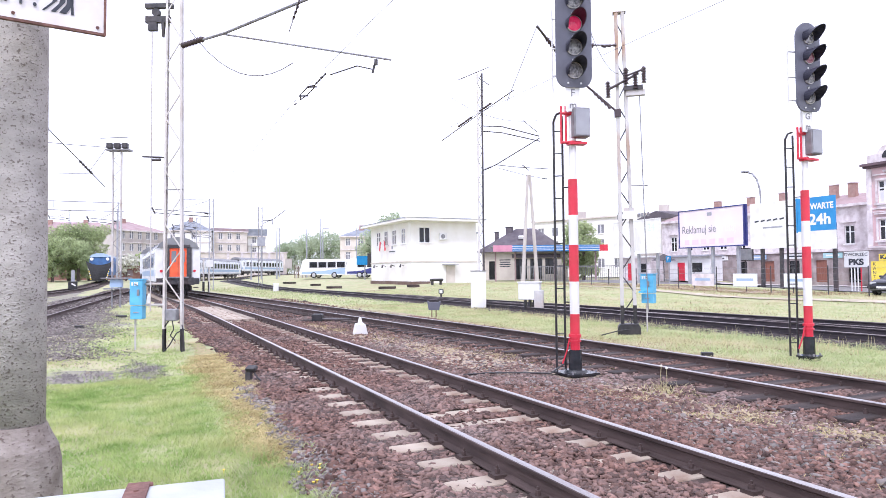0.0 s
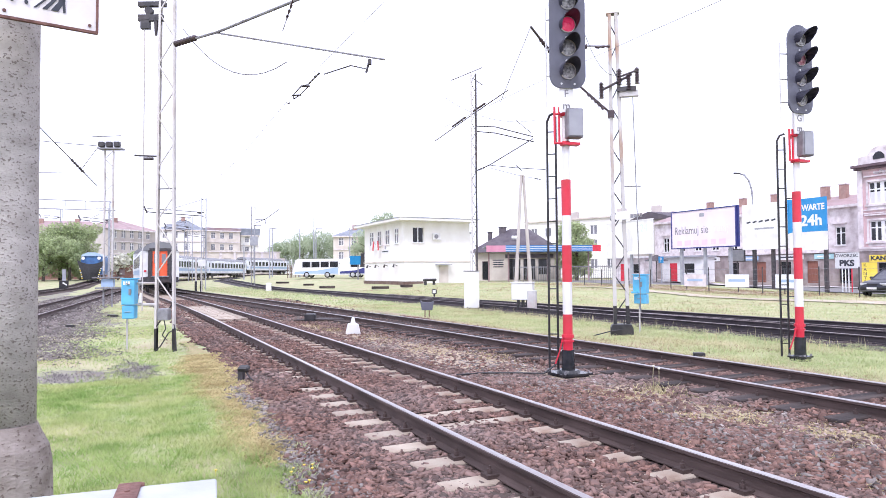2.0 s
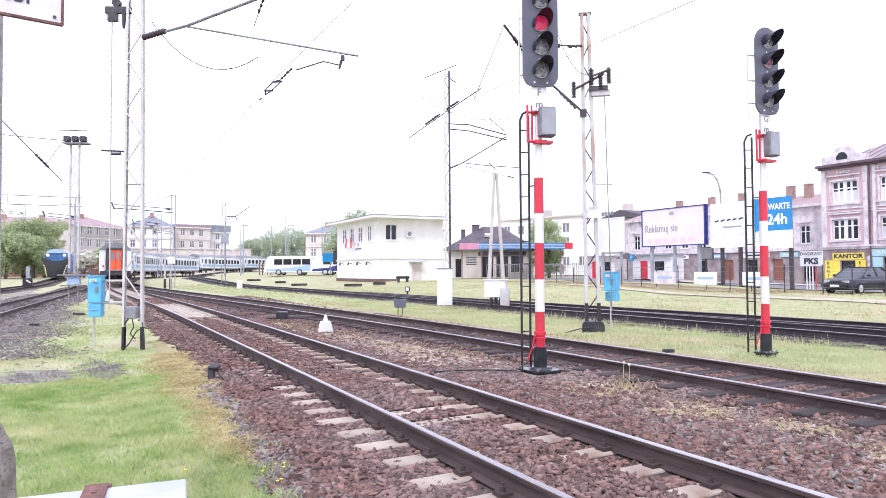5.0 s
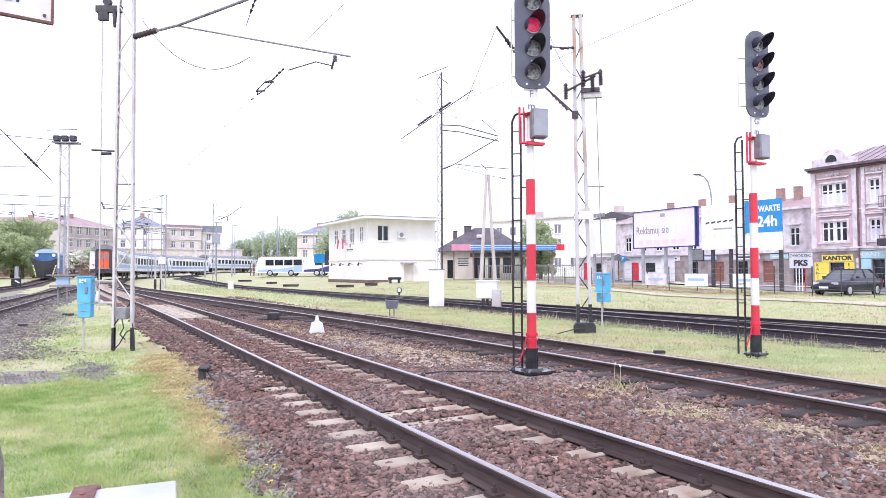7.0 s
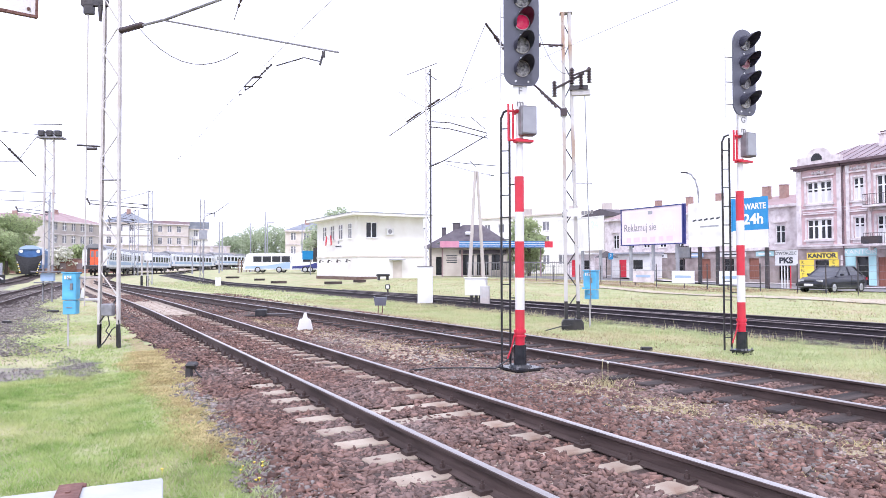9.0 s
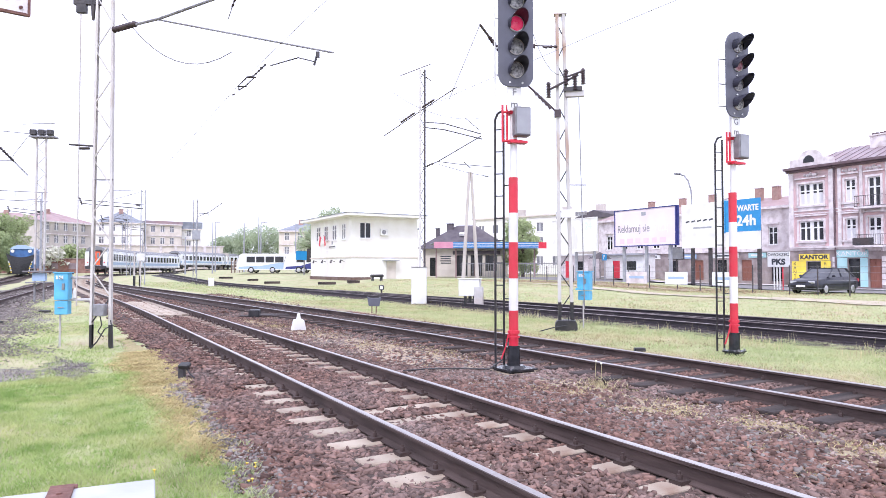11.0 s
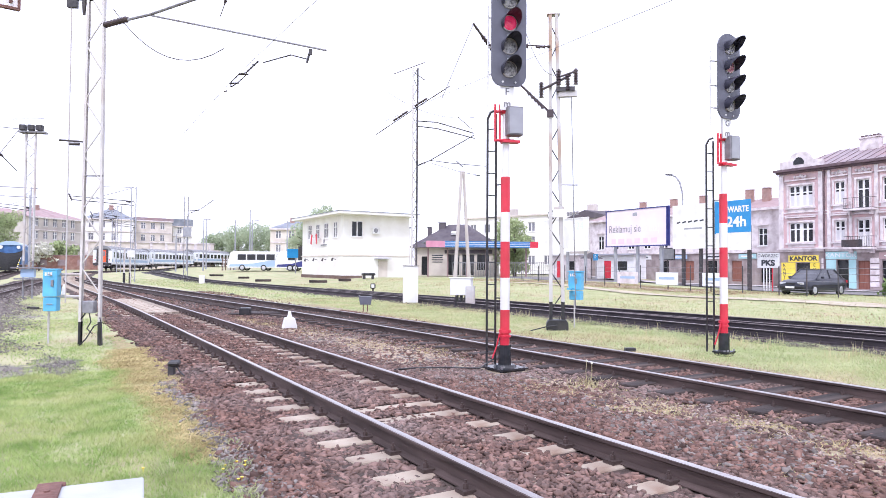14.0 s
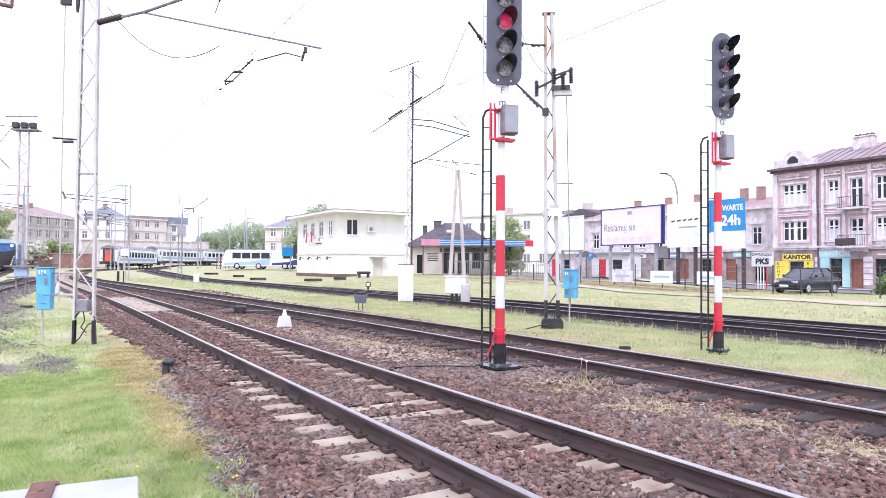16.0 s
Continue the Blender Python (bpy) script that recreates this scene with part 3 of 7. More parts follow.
# ---- light signals ----
def light_signal(x, y, letter, red_lit, turn, plate):
    lit = "red light showing" if red_lit else "all its lights dark"
    s = thing("railway_signal", pose(x, y, ground_z(x, y), 0, 0, turn), f"tall red and white railway light signal, {lit}", "railway signal", "light signals")
    b = B()
    box(b, 0, 0, 0.055, plate, plate, 0.03, 18)
    box(b, 0, 0, -0.01, plate * 0.84, plate * 0.84, 0.12, 18)
    tube(b, (0, 0, 0.06), (0, 0, 0.11), plate * 0.36, plate * 0.3, 20)
    part("base_plate", b, "base_black", s, "black steel base plate")
    for k in range(4):
        a = math.radians(63 + 90 * k)
        part("anchor_bolt", tube(B(), (plate * 0.58 * math.cos(a), plate * 0.58 * math.sin(a), 0.06), (plate * 0.58 * math.cos(a), plate * 0.58 * math.sin(a), 0.11), 0.018, seg=6), "steel", s)
    part("socket", tube(B(), (0, 0, 0.08), (0, 0, 0.43), 0.108, 0.102, 20), "base_black", s, "black painted pole socket")
    bands = [("red", 0.42, 1.01), ("white", 1.01, 1.54), ("red", 1.54, 2.14), ("white", 2.14, 2.63), ("red", 2.63, 3.22)]
    for c, lo, hi in bands:
        part("band", tube(B(), (0, 0, lo), (0, 0, hi), 0.078, seg=20), c, s, "red painted band" if c == "red" else "white painted band", smooth=False)
    part("upper_pole", tube(B(), (0, -0.02, 3.22), (0, -0.02, 6.35), 0.06, seg=16), "white", s, "white painted upper pole")
    b = B()
    tube(b, (0, 0, 0.63), (0, 0, 0.68), 0.1, seg=16)
    tube(b, (0, 0, 0.56), (0, 0, 0.59), 0.1, seg=16)
    tube(b, (-0.09, 0, 0.62), (-0.13, 0.02, 0.42), 0.014, seg=6)
    tube(b, (-0.13, 0.02, 0.42), (-0.2, 0.05, 0.2), 0.014, seg=6)
    part("cable_clamp", b, "red", s, "red cable clamp and conduit")
    # ladder with two stiles and rungs
    lad = part("ladder", line(line(B(), [(-0.25, 0.2, 0.05), (-0.25, 0.2, 4.22), (-0.21, 0.17, 4.33), (-0.14, 0.12, 4.36)], 0.02, 6), [(-0.12, 0.14, 0.05), (-0.12, 0.14, 4.3)], 0.02, 6), "black", s, "black steel ladder")
    for k in range(11):
        z = 0.3 + 0.375 * k
        part("rung", tube(B(), (-0.25, 0.2, z), (-0.12, 0.14, z), 0.011, seg=6), "black", lad)
    for z in (1.2, 3.1):
        part("ladder_tie", tube(B(), (-0.12, 0.14, z), (0, 0, z), 0.012, seg=6), "black", lad)
    # signal head
    n = 16
    out = [(0.305 * math.cos(a), 6.12 + 0.305 * math.sin(a)) for a in [math.pi * i / n for i in range(n + 1)]]
    out += [(-0.305 + 0.305 * (1 - math.cos(a)) * 0.55, 4.92 - 0.21 * math.sin(a)) for a in [math.pi / 2 * i / 6 for i in range(7)]]
    out += [(0.305 - 0.305 * (1 - math.cos(a)) * 0.55, 4.92 - 0.21 * math.sin(a)) for a in [math.pi / 2 * i / 6 for i in range(6, -1, -1)]]
    hd = part("signal_head", prism(B(), out, -0.16, -0.13), "head", s, "dark grey signal head with four lamps")
    part("rear_housing", box(B(), 0, -0.06, 5.55, 0.34, 0.14, 1.35), "head", s, bevel=0.02)
    for k in range(4):
        z = 6.12 - 0.385 * k + 0.02
        kind = "lens_red" if (k == 1 and red_lit) else ("lens_dim" if k == 1 else "lens")
        lamp = part("lamp", tube(B(), (0, -0.16, z), (0, -0.185, z), 0.135, seg=24), "galv", hd, "signal lamp ring")
        b = B()
        for j in range(3):
            tube(b, (0, -0.185 - 0.012 * j, z), (0, -0.197 - 0.012 * j, z), (0.122, 0.098, 0.06)[j], (0.098, 0.06, 0.005)[j], 20, False)
        part("lens", b, kind, lamp, "glowing red lens" if kind == "lens_red" else "dark clear lens", smooth=True)
        b = B()
        seg = 14
        for j in range(seg):
            a0 = math.radians(-35 + 250 * j / seg)
            a1 = math.radians(-35 + 250 * (j + 1) / seg)
            def reach(a):
                return -0.185 - 0.34 * max(0.12, 0.5 + 0.5 * math.sin(a))
            r0, r1 = 0.138, 0.142
            v = [b.verts.new((r * math.cos(a), y_, z + r * math.sin(a))) for r, a, y_ in ((r0, a0, -0.16), (r0, a1, -0.16), (r0, a1, reach(a1)), (r0, a0, reach(a0)))]
            w = [b.verts.new((r1 * math.cos(a), y_, z + r1 * math.sin(a))) for a, y_ in ((a0, -0.16), (a1, -0.16), (a1, reach(a1)), (a0, reach(a0)))]
            for q in ((v[0], v[1], v[2], v[3]), (w[3], w[2], w[1], w[0]), (v[2], v[3], w[3], w[2])):
                b.faces.new(q)
        bmesh.ops.remove_doubles(b, verts=b.verts, dist=1e-4)
        part("visor", b, "visor", lamp, "black sheet metal visor")
    b = B()
    for k in range(4):
        for s2 in (-0.11, 0.11) if k == 3 else (-0.02,):
            z = 6.12 - 0.385 * k - 0.19
            tube(b, (s2, -0.16, z), (s2, -0.175, z), 0.017, seg=8)
    part("bolts", b, "white", hd)
    # letter plates and cabinet
    for k, (ch, w) in enumerate(((letter, 0.24), ("m", 0.24))):
        z = 4.62 - 0.2 * k
        pl = part("letter_plate", box(B(), -0.02, -0.12, z, w, 0.015, 0.2), "white", s, "white plate with a dark letter")
        text("letter", ch, 0.17, "steel", pl, pose(-0.02, -0.131, z))
    cb = part("relay_cabinet", box(B(), 0.1, -0.12, 4.13, 0.27, 0.2, 0.48), "steel", s, "grey metal cabinet on the pole", bevel=0.012)
    part("cabinet_door", box(B(), 0.105, -0.226, 4.13, 0.23, 0.012, 0.43), "grey_box", cb, "light grey cabinet door", bevel=0.004)
    b = B()
    for z in (3.82, 4.3):
        tube(b, (0, 0, z - 0.03), (0, 0, z + 0.03), 0.09, seg=14)
        tube(b, (-0.2, -0.05, z), (0.12, -0.1, z), 0.022, seg=8)
    for xx in (-0.2, -0.12):
        tube(b, (xx, -0.05, 3.8), (xx, -0.05, 4.42), 0.02, seg=8)
    box(b, 0.05, -0.08, 3.8, 0.3, 0.16, 0.04)
    part("bracket", b, "red", s, "red cabinet bracket")
    # white backing scaffold of the head
    b = B()
    for z in (4.95, 5.4, 5.9):
        tube(b, (-0.3, 0.05, z), (0.05, 0, z), 0.014, seg=6)
    tube(b, (-0.3, 0.05, 4.4), (-0.3, 0.05, 6.1), 0.014, seg=6)
    part("service_rail", b, "white", s)
    return s


light_signal(6.605, 8.987, "F", True, -17, 0.56)
light_signal(11.73, 8.58, "G", False, -5, 0.34)


# ---- catenary masts ----
def lattice_mast(x, y, rz, height, w0, w1, leg, paint, label, dark=0.7, foot=True, fl=0.07, lean=0.0):
    """Two channel legs with zigzag bracing on a concrete footing; local x runs from leg to leg."""
    m = thing("catenary_mast", pose(x, y, ground_z(x, y), 0, lean, rz), label, "catenary mast", "catenary masts")
    if foot:
        part("footing", prism(B(), [(-w0 / 2 - 0.09, -0.1), (w0 / 2 + 0.09, -0.1), (w0 / 2 + 0.085, 0.2), (w0 / 2 + 0.03, 0.29), (-w0 / 2 - 0.03, 0.29), (-w0 / 2 - 0.085, 0.2)], -0.22, 0.22), "black", m, "black tarred concrete footing", bevel=0.02)
    for s in (-1, 1):
        def at(z):
            return s * (w0 + (w1 - w0) * z / height) / 2
        for lo, hi, mt, nm in ((-0.05, dark, "black", "leg_foot"), (dark, height, paint, "leg")):
            b = B()
            o, q, f, h, k = s * 0.006, -s * 0.006, -s * fl * 0.93, leg / 2 + 0.006, leg / 2 - 0.006
            outline = [(o, -h), (o, h), (f, h), (f, k), (q, k), (q, -k), (f, -k), (f, -h)]
            rings = [[b.verts.new((at(z) + dx, dy, z)) for dx, dy in outline] for z in (lo, hi)]
            for e in range(8):
                b.faces.new((rings[0][e], rings[0][(e + 1) % 8], rings[1][(e + 1) % 8], rings[1][e]))
            for ring in rings:
                b.faces.new(ring)
            part(nm, b, mt, m, "black painted foot of the leg" if mt == "black" else "")
    n, z, side = int(height / 0.62), 0.5, -1
    step = (height - 0.7) / n
    for k in range(n):
        z1 = z + step
        def half(zz):
            return (w0 + (w1 - w0) * zz / height) / 2
        part("brace", tube(B(), (side * half(z), -leg / 2 + 0.01, z), (-side * half(z1), -leg / 2 + 0.01, z1), 0.017, seg=5), ("steel_dark" if foot else "mast_white") if z > dark else "black", m)
        z, side = z1, -side
    part("cap", box(B(), 0, 0, height + 0.01, w1 + 0.1, leg + 0.03, 0.02), paint, m)
    return m


mast_left = lattice_mast(0.9, 16.1, -27, 9.6, 0.44, 0.33, 0.095, "mast_white", "white painted lattice catenary mast on black feet beside the grass", 0.5, False, 0.045)
mast_right = lattice_mast(12.18, 14.15, -38, 8.75, 0.42, 0.25, 0.2, "galv_rust", "rust-stained white lattice catenary mast with insulators", 0.78, True, 0.09, -0.8)


# ---- buildings ----
def window(parent, x, z, w, h, y=0.0, glass="glass", sashes=2, transom=True, curtain=False, label="white framed window", depth=0.12, sill=True, bold=1.0):
    """A casement window in an opening of a wall that faces -y."""
    t, bar = 0.07 * bold, 0.06 * bold
    cuts = [0.0] + [w * k / sashes for k in range(1, sashes)] + [w]
    lights = []
    for k in range(sashes):
        gap0 = t if k == 0 else (0.17 if sashes == 4 and k == 2 else bar)
        gap1 = t if k == sashes - 1 else (0.17 if sashes == 4 and k == 1 else bar)
        rows = ((t, h * 0.66 - bar * 0.6), (h * 0.66 + bar * 0.6, h - t)) if transom else ((t, h - t),)
        lights += [(cuts[k] + gap0, cuts[k + 1] - gap1, lo, hi) for lo, hi in rows]
    b = holed(B(), w, h, 0.06, lights)
    bmesh.ops.translate(b, verts=b.verts, vec=(x - w / 2, y + depth - 0.03, z))
    win = part("window", b, "frame_w", parent, label)
    part("pane", box(B(), x, y + depth + 0.02, z + h / 2, w - 0.05, 0.012, h - 0.05), glass, win)
    if curtain:
        part("curtain", box(B(), x, y + depth + 0.012, z + h * 0.3, w * 0.92, 0.004, h * 0.5), "curtain", win, "pale curtain")
    if sill:
        part("sill", box(B(), x, y - 0.02, z - 0.04, w + 0.16, 0.2, 0.07), "frame_w", win)
    return win


def shell(b, length, depth, height, thick=0.3, z0=0.0):
    """Back and side walls behind a front wall."""
    box(b, length / 2, depth - thick / 2, (height + z0) / 2, length, thick, height - z0)
    for x in (thick / 2, length - thick / 2):
        box(b, x, depth / 2 + thick / 2 - 0.15, (height + z0) / 2, thick, depth - thick - 0.3, height - z0)
    return b


# signal box beside the far track
def signal_box():
    g = thing("signal_box", pose(27.5, 66.5, 0.3, 0, 0, 0), "white plastered two-storey railway signal box with a flat roof", "building")
    wins = [(0.98, 2.30, 4.65, 6.35), ]
    part("wall", holed(B(), 8.0, 7.0, 0.3, wins), "plaster", g)
    window(g, 1.64, 4.65, 1.32, 1.7, transom=False, curtain=False)
    # face along the tracks
    side = [(1.6, 2.7, 4.6, 6.3), (4.3, 5.6, 4.6, 6.3), (7.0, 8.2, 4.6, 6.3), (9.6, 10.9, 4.6, 6.3)]
    sw = part("wall", holed(B(), 12.7, 7.0, 0.3, [(13 - h[1], 13 - h[0], h[2], h[3]) for h in side]), "plaster", g)
    sw.matrix_basis = pose(0, 13.0, 0, 0, 0, -90)
    for h in side:
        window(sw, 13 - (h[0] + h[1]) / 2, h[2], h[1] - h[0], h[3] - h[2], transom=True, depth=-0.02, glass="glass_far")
    b = B()
    box(b, 4, 12.85, 3.5, 7.4, 0.3, 7.0)
    box(b, 7.85, 6.5, 3.5, 0.3, 12.2, 7.0)
    part("wall", b, "plaster", g)
    part("upper_floor_ledge", box(box(B(), 4.0, -0.03, 2.62, 8.1, 0.1, 0.12), -0.03, 6.6, 2.62, 0.1, 13.2, 0.12), "cream", g)
    part("plinth", box(box(B(), 1.1, -0.02, 0.22, 2.3, 0.08, 0.44), -0.03, 6.6, 0.22, 0.08, 13.2, 0.44), "plinth", g, "brown painted plinth")
    b = B()
    box(b, 3.7, 6.3, 7.12, 9.6, 15.4, 0.26)
    part("roof", b, "plaster", g, "flat overhanging roof slab")
    part("roof_edge", box(B(), 3.7, 6.3, 7.28, 9.7, 15.5, 0.06), "roof_grey", g)
    for k in range(4):
        lampm = B()
        tube(lampm, (0, 2.0 + 2.9 * k, 2.15), (-0.45, 2.0 + 2.9 * k, 2.3), 0.04, seg=6)
        tube(lampm, (-0.42, 2.0 + 2.9 * k, 2.34), (-0.5, 2.0 + 2.9 * k, 2.0), 0.06, 0.13, 8)
        part("wall_lamp", lampm, "steel_dark", g, "small grey wall lamp")
    ac = part("air_conditioner", box(B(), 3.75, -0.16, 5.35, 0.9, 0.32, 0.72), "white", g, "white air conditioner on the wall", bevel=0.03)
    part("fan_grille", tube(B(), (3.68, -0.325, 5.35), (3.68, -0.34, 5.35), 0.25, seg=16), "steel", ac)
    part("door", box(B(), 4.7, -0.03, 1.1, 1.1, 0.06, 2.0), "cream", g, "pale cream door")
    part("door_canopy", box(B(), 4.5, -0.4, 2.28, 1.7, 0.8, 0.08), "grey_box", g)
    for k, (yy, tilt) in enumerate(((6.6, -14), (8.2, 14))):
        b = B()
        tube(b, (0, yy, 4.5), (-0.7, yy + 0.1, 5.2), 0.02, seg=6)
        fl = part("flag_pole", b, "steel", g, "small flag on a short pole")
        part("flag", box(B(), -0.55, yy + 0.1, 4.55, 0.03, 0.4, 1.15, rx=tilt), "red", fl, "limp red and white flag")
        part("flag", box(B(), -0.58, yy + 0.45, 4.65, 0.03, 0.35, 1.0, rx=tilt), "white", fl)
    sg = part("name_board", box(B(), -0.04, 5.6, 3.85, 0.04, 2.4, 0.3), "white", g, "white name board with unreadable dark letters")
    part("lettering_bar", box(B(), -0.065, 5.6, 3.85, 0.01, 1.9, 0.12), "ink", sg)
    part("crest", box(B(), -0.04, 5.6, 4.3, 0.03, 0.4, 0.35), "grey_box", g)
    b = B()
    for x in (1.0, 2.1):
        tube(b, (x, 4, 7.3), (x, 4, 7.6), 0.14, seg=10)
        box(b, x, 4, 7.66, 0.45, 0.45, 0.1)
    part("roof_vent", b, "steel", g)
    # low annex behind
    a = thing("annex", pose(35.55, 66.6, 0.4), "low white annex wall behind the signal box", "building")
    b = B()
    box(b, 0.6, 5, 2.9, 1.2, 6.0, 5.8)
    part("wall", b, "plaster", a)
    part("roof", box(B(), 0.6, 5, 5.88, 1.5, 6.4, 0.16), "roof_grey", a)


signal_box()


# town house with shops on the street
def kamienica():
    g = thing("town_house", pose(60, 37.8, 0, 0, 0, -90), "three-storey old pink plastered town house with shops below", "building")
    L, H = 19.0, 10.9
    dbl = [(0.95, 3.25)]
    holes, wins = [], []
    for lo, hi in ((4.2, 6.05), (7.5, 9.5)):
        for x0, x1 in dbl:
            holes.append((x0, x1, lo, hi))
            wins.append((x0, x1, lo, hi, 4))
        for x0, x1 in ((5.15, 6.05), (9.1, 10.0), (13.2, 14.1), (15.4, 16.3)):
            holes.append((x0, x1, lo, hi))
            wins.append((x0, x1, lo, hi, 2))
        holes.append((7.05, 8.1, lo - 0.55, hi))
        wins.append((7.05, 8.1, lo - 0.55, hi, 2))
        holes.append((11.2, 12.2, lo - 0.55, hi))
        wins.append((11.2, 12.2, lo - 0.55, hi, 2))
    shops = [(1.6, 2.9, 0.15, 2.3), (5.3, 6.3, 0.15, 2.55), (7.05, 8.05, 0.05, 2.5), (9.0, 11.2, 0.5, 2.5), (12.2, 13.4, 0.05, 2.5), (14.2, 17.5, 0.5, 2.5)]
    part("wall", holed(B(), L, H, 0.45, holes, 3.45), "pinkish", g)
    part("ground_floor_wall", holed(B(), L, 3.45, 0.45, shops), "ground_floor", g, "grimy grey brown ground floor wall")
    part("wall", shell(B(), L, 11, H), "pinkish", g)
    for i, (x0, x1, lo, hi, n) in enumerate(wins):
        window(g, (x0 + x1) / 2, lo, x1 - x0, hi - lo, sashes=n, curtain=(i % 3 != 0), sill=False, bold=1.45)
        fr = B()
        t = 0.17
        box(fr, (x0 + x1) / 2, -0.05, hi + t / 2, x1 - x0 + 2 * t, 0.1, t)
        for xx in (x0 - t / 2, x1 + t / 2):
            box(fr, xx, -0.05, (lo + hi) / 2, t, 0.1, hi - lo)
        part("window_hood", box(B(), (x0 + x1) / 2, -0.1, hi + 0.5, x1 - x0 + 0.6, 0.2, 0.12), "stucco", g)
        part("window_sill", box(B(), (x0 + x1) / 2, -0.08, lo - 0.1, x1 - x0 + 0.5, 0.18, 0.16), "stucco", g)
        part("apron_panel", box(B(), (x0 + x1) / 2, -0.02, lo - 0.32, x1 - x0 + 0.2, 0.05, 0.26), "stucco", g)
        part("window_surround", fr, "stucco", g, "grey stucco window surround")
        if hi > 8:
            orn = B()
            for k in range(-2, 3):
                tube(orn, ((x0 + x1) / 2 + 0.26 * k, -0.02, hi + 0.82 - 0.10 * abs(k) * (1 if k % 2 else 0.3)), ((x0 + x1) / 2 + 0.26 * k, -0.16, hi + 0.80), 0.2 - 0.03 * abs(k), 0.1, 9)
            part("ornament", orn, "stucco", g, "garland ornament of stucco")
    for x0, x1 in ((0, 0.45), (3.75, 4.15), (4.55, 4.85), (6.4, 6.65), (8.5, 8.8), (10.4, 10.8), (12.6, 12.9), (14.5, 14.9), (16.8, 17.2)):
        part("pilaster", box(B(), (x0 + x1) / 2, -0.05, 7.15, x1 - x0, 0.1, 6.9), "stucco", g, "flat stucco pilaster")
    b = B()
    box(b, L / 2, -0.12, 3.62, L, 0.24, 0.16)
    box(b, L / 2, -0.06, 3.45, L, 0.12, 0.2)
    box(b, L / 2, -0.06, 7.0, L, 0.1, 0.1)
    box(b, L / 2, -0.05, 6.72, L, 0.08, 0.08)
    part("string_course", b, "stucco", g)
    b = B()
    box(b, 2.0, -0.3, 10.95, 4.5, 0.6, 0.22)
    box(b, 2.0, -0.16, 10.75, 4.3, 0.32, 0.2)
    box(b, 4.2 + 7.4, -0.3, 10.95, 14.8, 0.58, 0.22)
    box(b, 4.2 + 7.4, -0.16, 10.75, 14.8, 0.3, 0.2)
    part("cornice", b, "cornice", g, "dark brown roof cornice")
    # attic gable over the end bay
    out = [(0.1, 11.06), (4.1, 11.06), (4.1, 11.7), (3.3, 11.8), (3.0, 12.3), (2.5, 12.58), (1.9, 12.62), (1.3, 12.4), (0.95, 11.9), (0.1, 11.8)]
    part("gable", prism(B(), out, -0.05, 0.35), "stucco", g, "curved stucco gable")
    b = B()
    prism(b, [(1.45, 11.45), (2.45, 11.45), (2.45, 11.75), (2.2, 12.05), (1.95, 12.12), (1.7, 12.05), (1.45, 11.75)], -0.075, -0.05)
    part("attic_window", b, "glass", g, "dark arched attic window")
    b = B()
    v = [b.verts.new(p) for p in ((0, -0.1, 11.0), (L, -0.1, 11.0), (L, 5.5, 13.2), (2.6, 5.5, 13.2), (0, 11, 11.0), (L, 11, 11.0))]
    b.faces.new((v[0], v[1], v[2], v[3]))
    b.faces.new((v[3], v[2], v[5], v[4]))
    b.faces.new((v[0], v[3], v[4]))
    b.faces.new((v[1], v[5], v[2]))
    b.faces.new((v[0], v[4], v[5], v[1]))
    part("roof", b, "roof_pink", g, "faded mauve sheet metal roof")
    for k in range(24):
        x0 = 0.5 + 0.78 * k
        top = min(1.0, (x0 / 2.6))
        part("seam", tube(B(), (x0, -0.1, 11.02), (x0, -0.1 + 5.6 * top, 11.02 + 2.2 * top), 0.025, seg=4), "cornice", g)
    for x, y, s in ((6.1, 4.4, 1.7), (8.6, 5.2, 1.2), (13.5, 4.6, 2.0)):
        c = part("chimney", box(B(), x, y, 12.75, s, 0.8, 1.9), "stucco", g, "wide pale plastered chimney", bevel=0.03)
        part("chimney_cap", box(B(), x, y, 13.75, s + 0.16, 0.95, 0.12), "stucco", c)
        b = B()
        for k in range(5):
            box(b, x - s * 0.4 + s * 0.2 * k, y, 13.9, 0.16, 0.5, 0.18)
        part("chimney_pots", b, "cornice", c)
    # shops
    def front(x0, x1, z0, z1, material, label, y=-0.03):
        return part("shop_front", box(B(), (x0 + x1) / 2, y, (z0 + z1) / 2, x1 - x0, 0.06, z1 - z0), material, g, label)
    y1 = front(0.2, 1.55, 0.1, 2.35, "yellow", "yellow shop front panel")
    y2 = front(2.95, 3.8, 0.1, 2.35, "yellow", "yellow shop front panel")
    y3 = front(0.9, 3.7, 2.4, 3.0, "yellow", "yellow exchange office sign")
    text("lettering", "KANTOR", 0.52, "ink", y3, pose(2.3, -0.065, 2.7), wide=1.2, bold=0.025)
    for k, ch in enumerate("KANTOR"):
        text("lettering", ch, 0.42, "ink", y1, pose(0.5, -0.065, 2.1 - 0.38 * k))
    for k, ch in enumerate("EXC"):
        text("lettering", ch, 0.42, "ink", y2, pose(3.35, -0.065, 2.1 - 0.42 * k))
    t1 = front(4.4, 5.25, 0.1, 2.6, "teal", "turquoise shop front panel")
    front(6.35, 6.95, 0.1, 2.6, "teal", "turquoise shop front panel")
    t3 = front(4.3, 7.0, 2.65, 3.3, "teal", "turquoise shop sign")
    text("lettering", "KANTOR", 0.55, "white", t3, pose(5.65, -0.065, 2.97), wide=1.2)
    sr = front(8.8, 13.0, 2.62, 3.2, "roof_red", "dark red shop sign with an unreadable line")
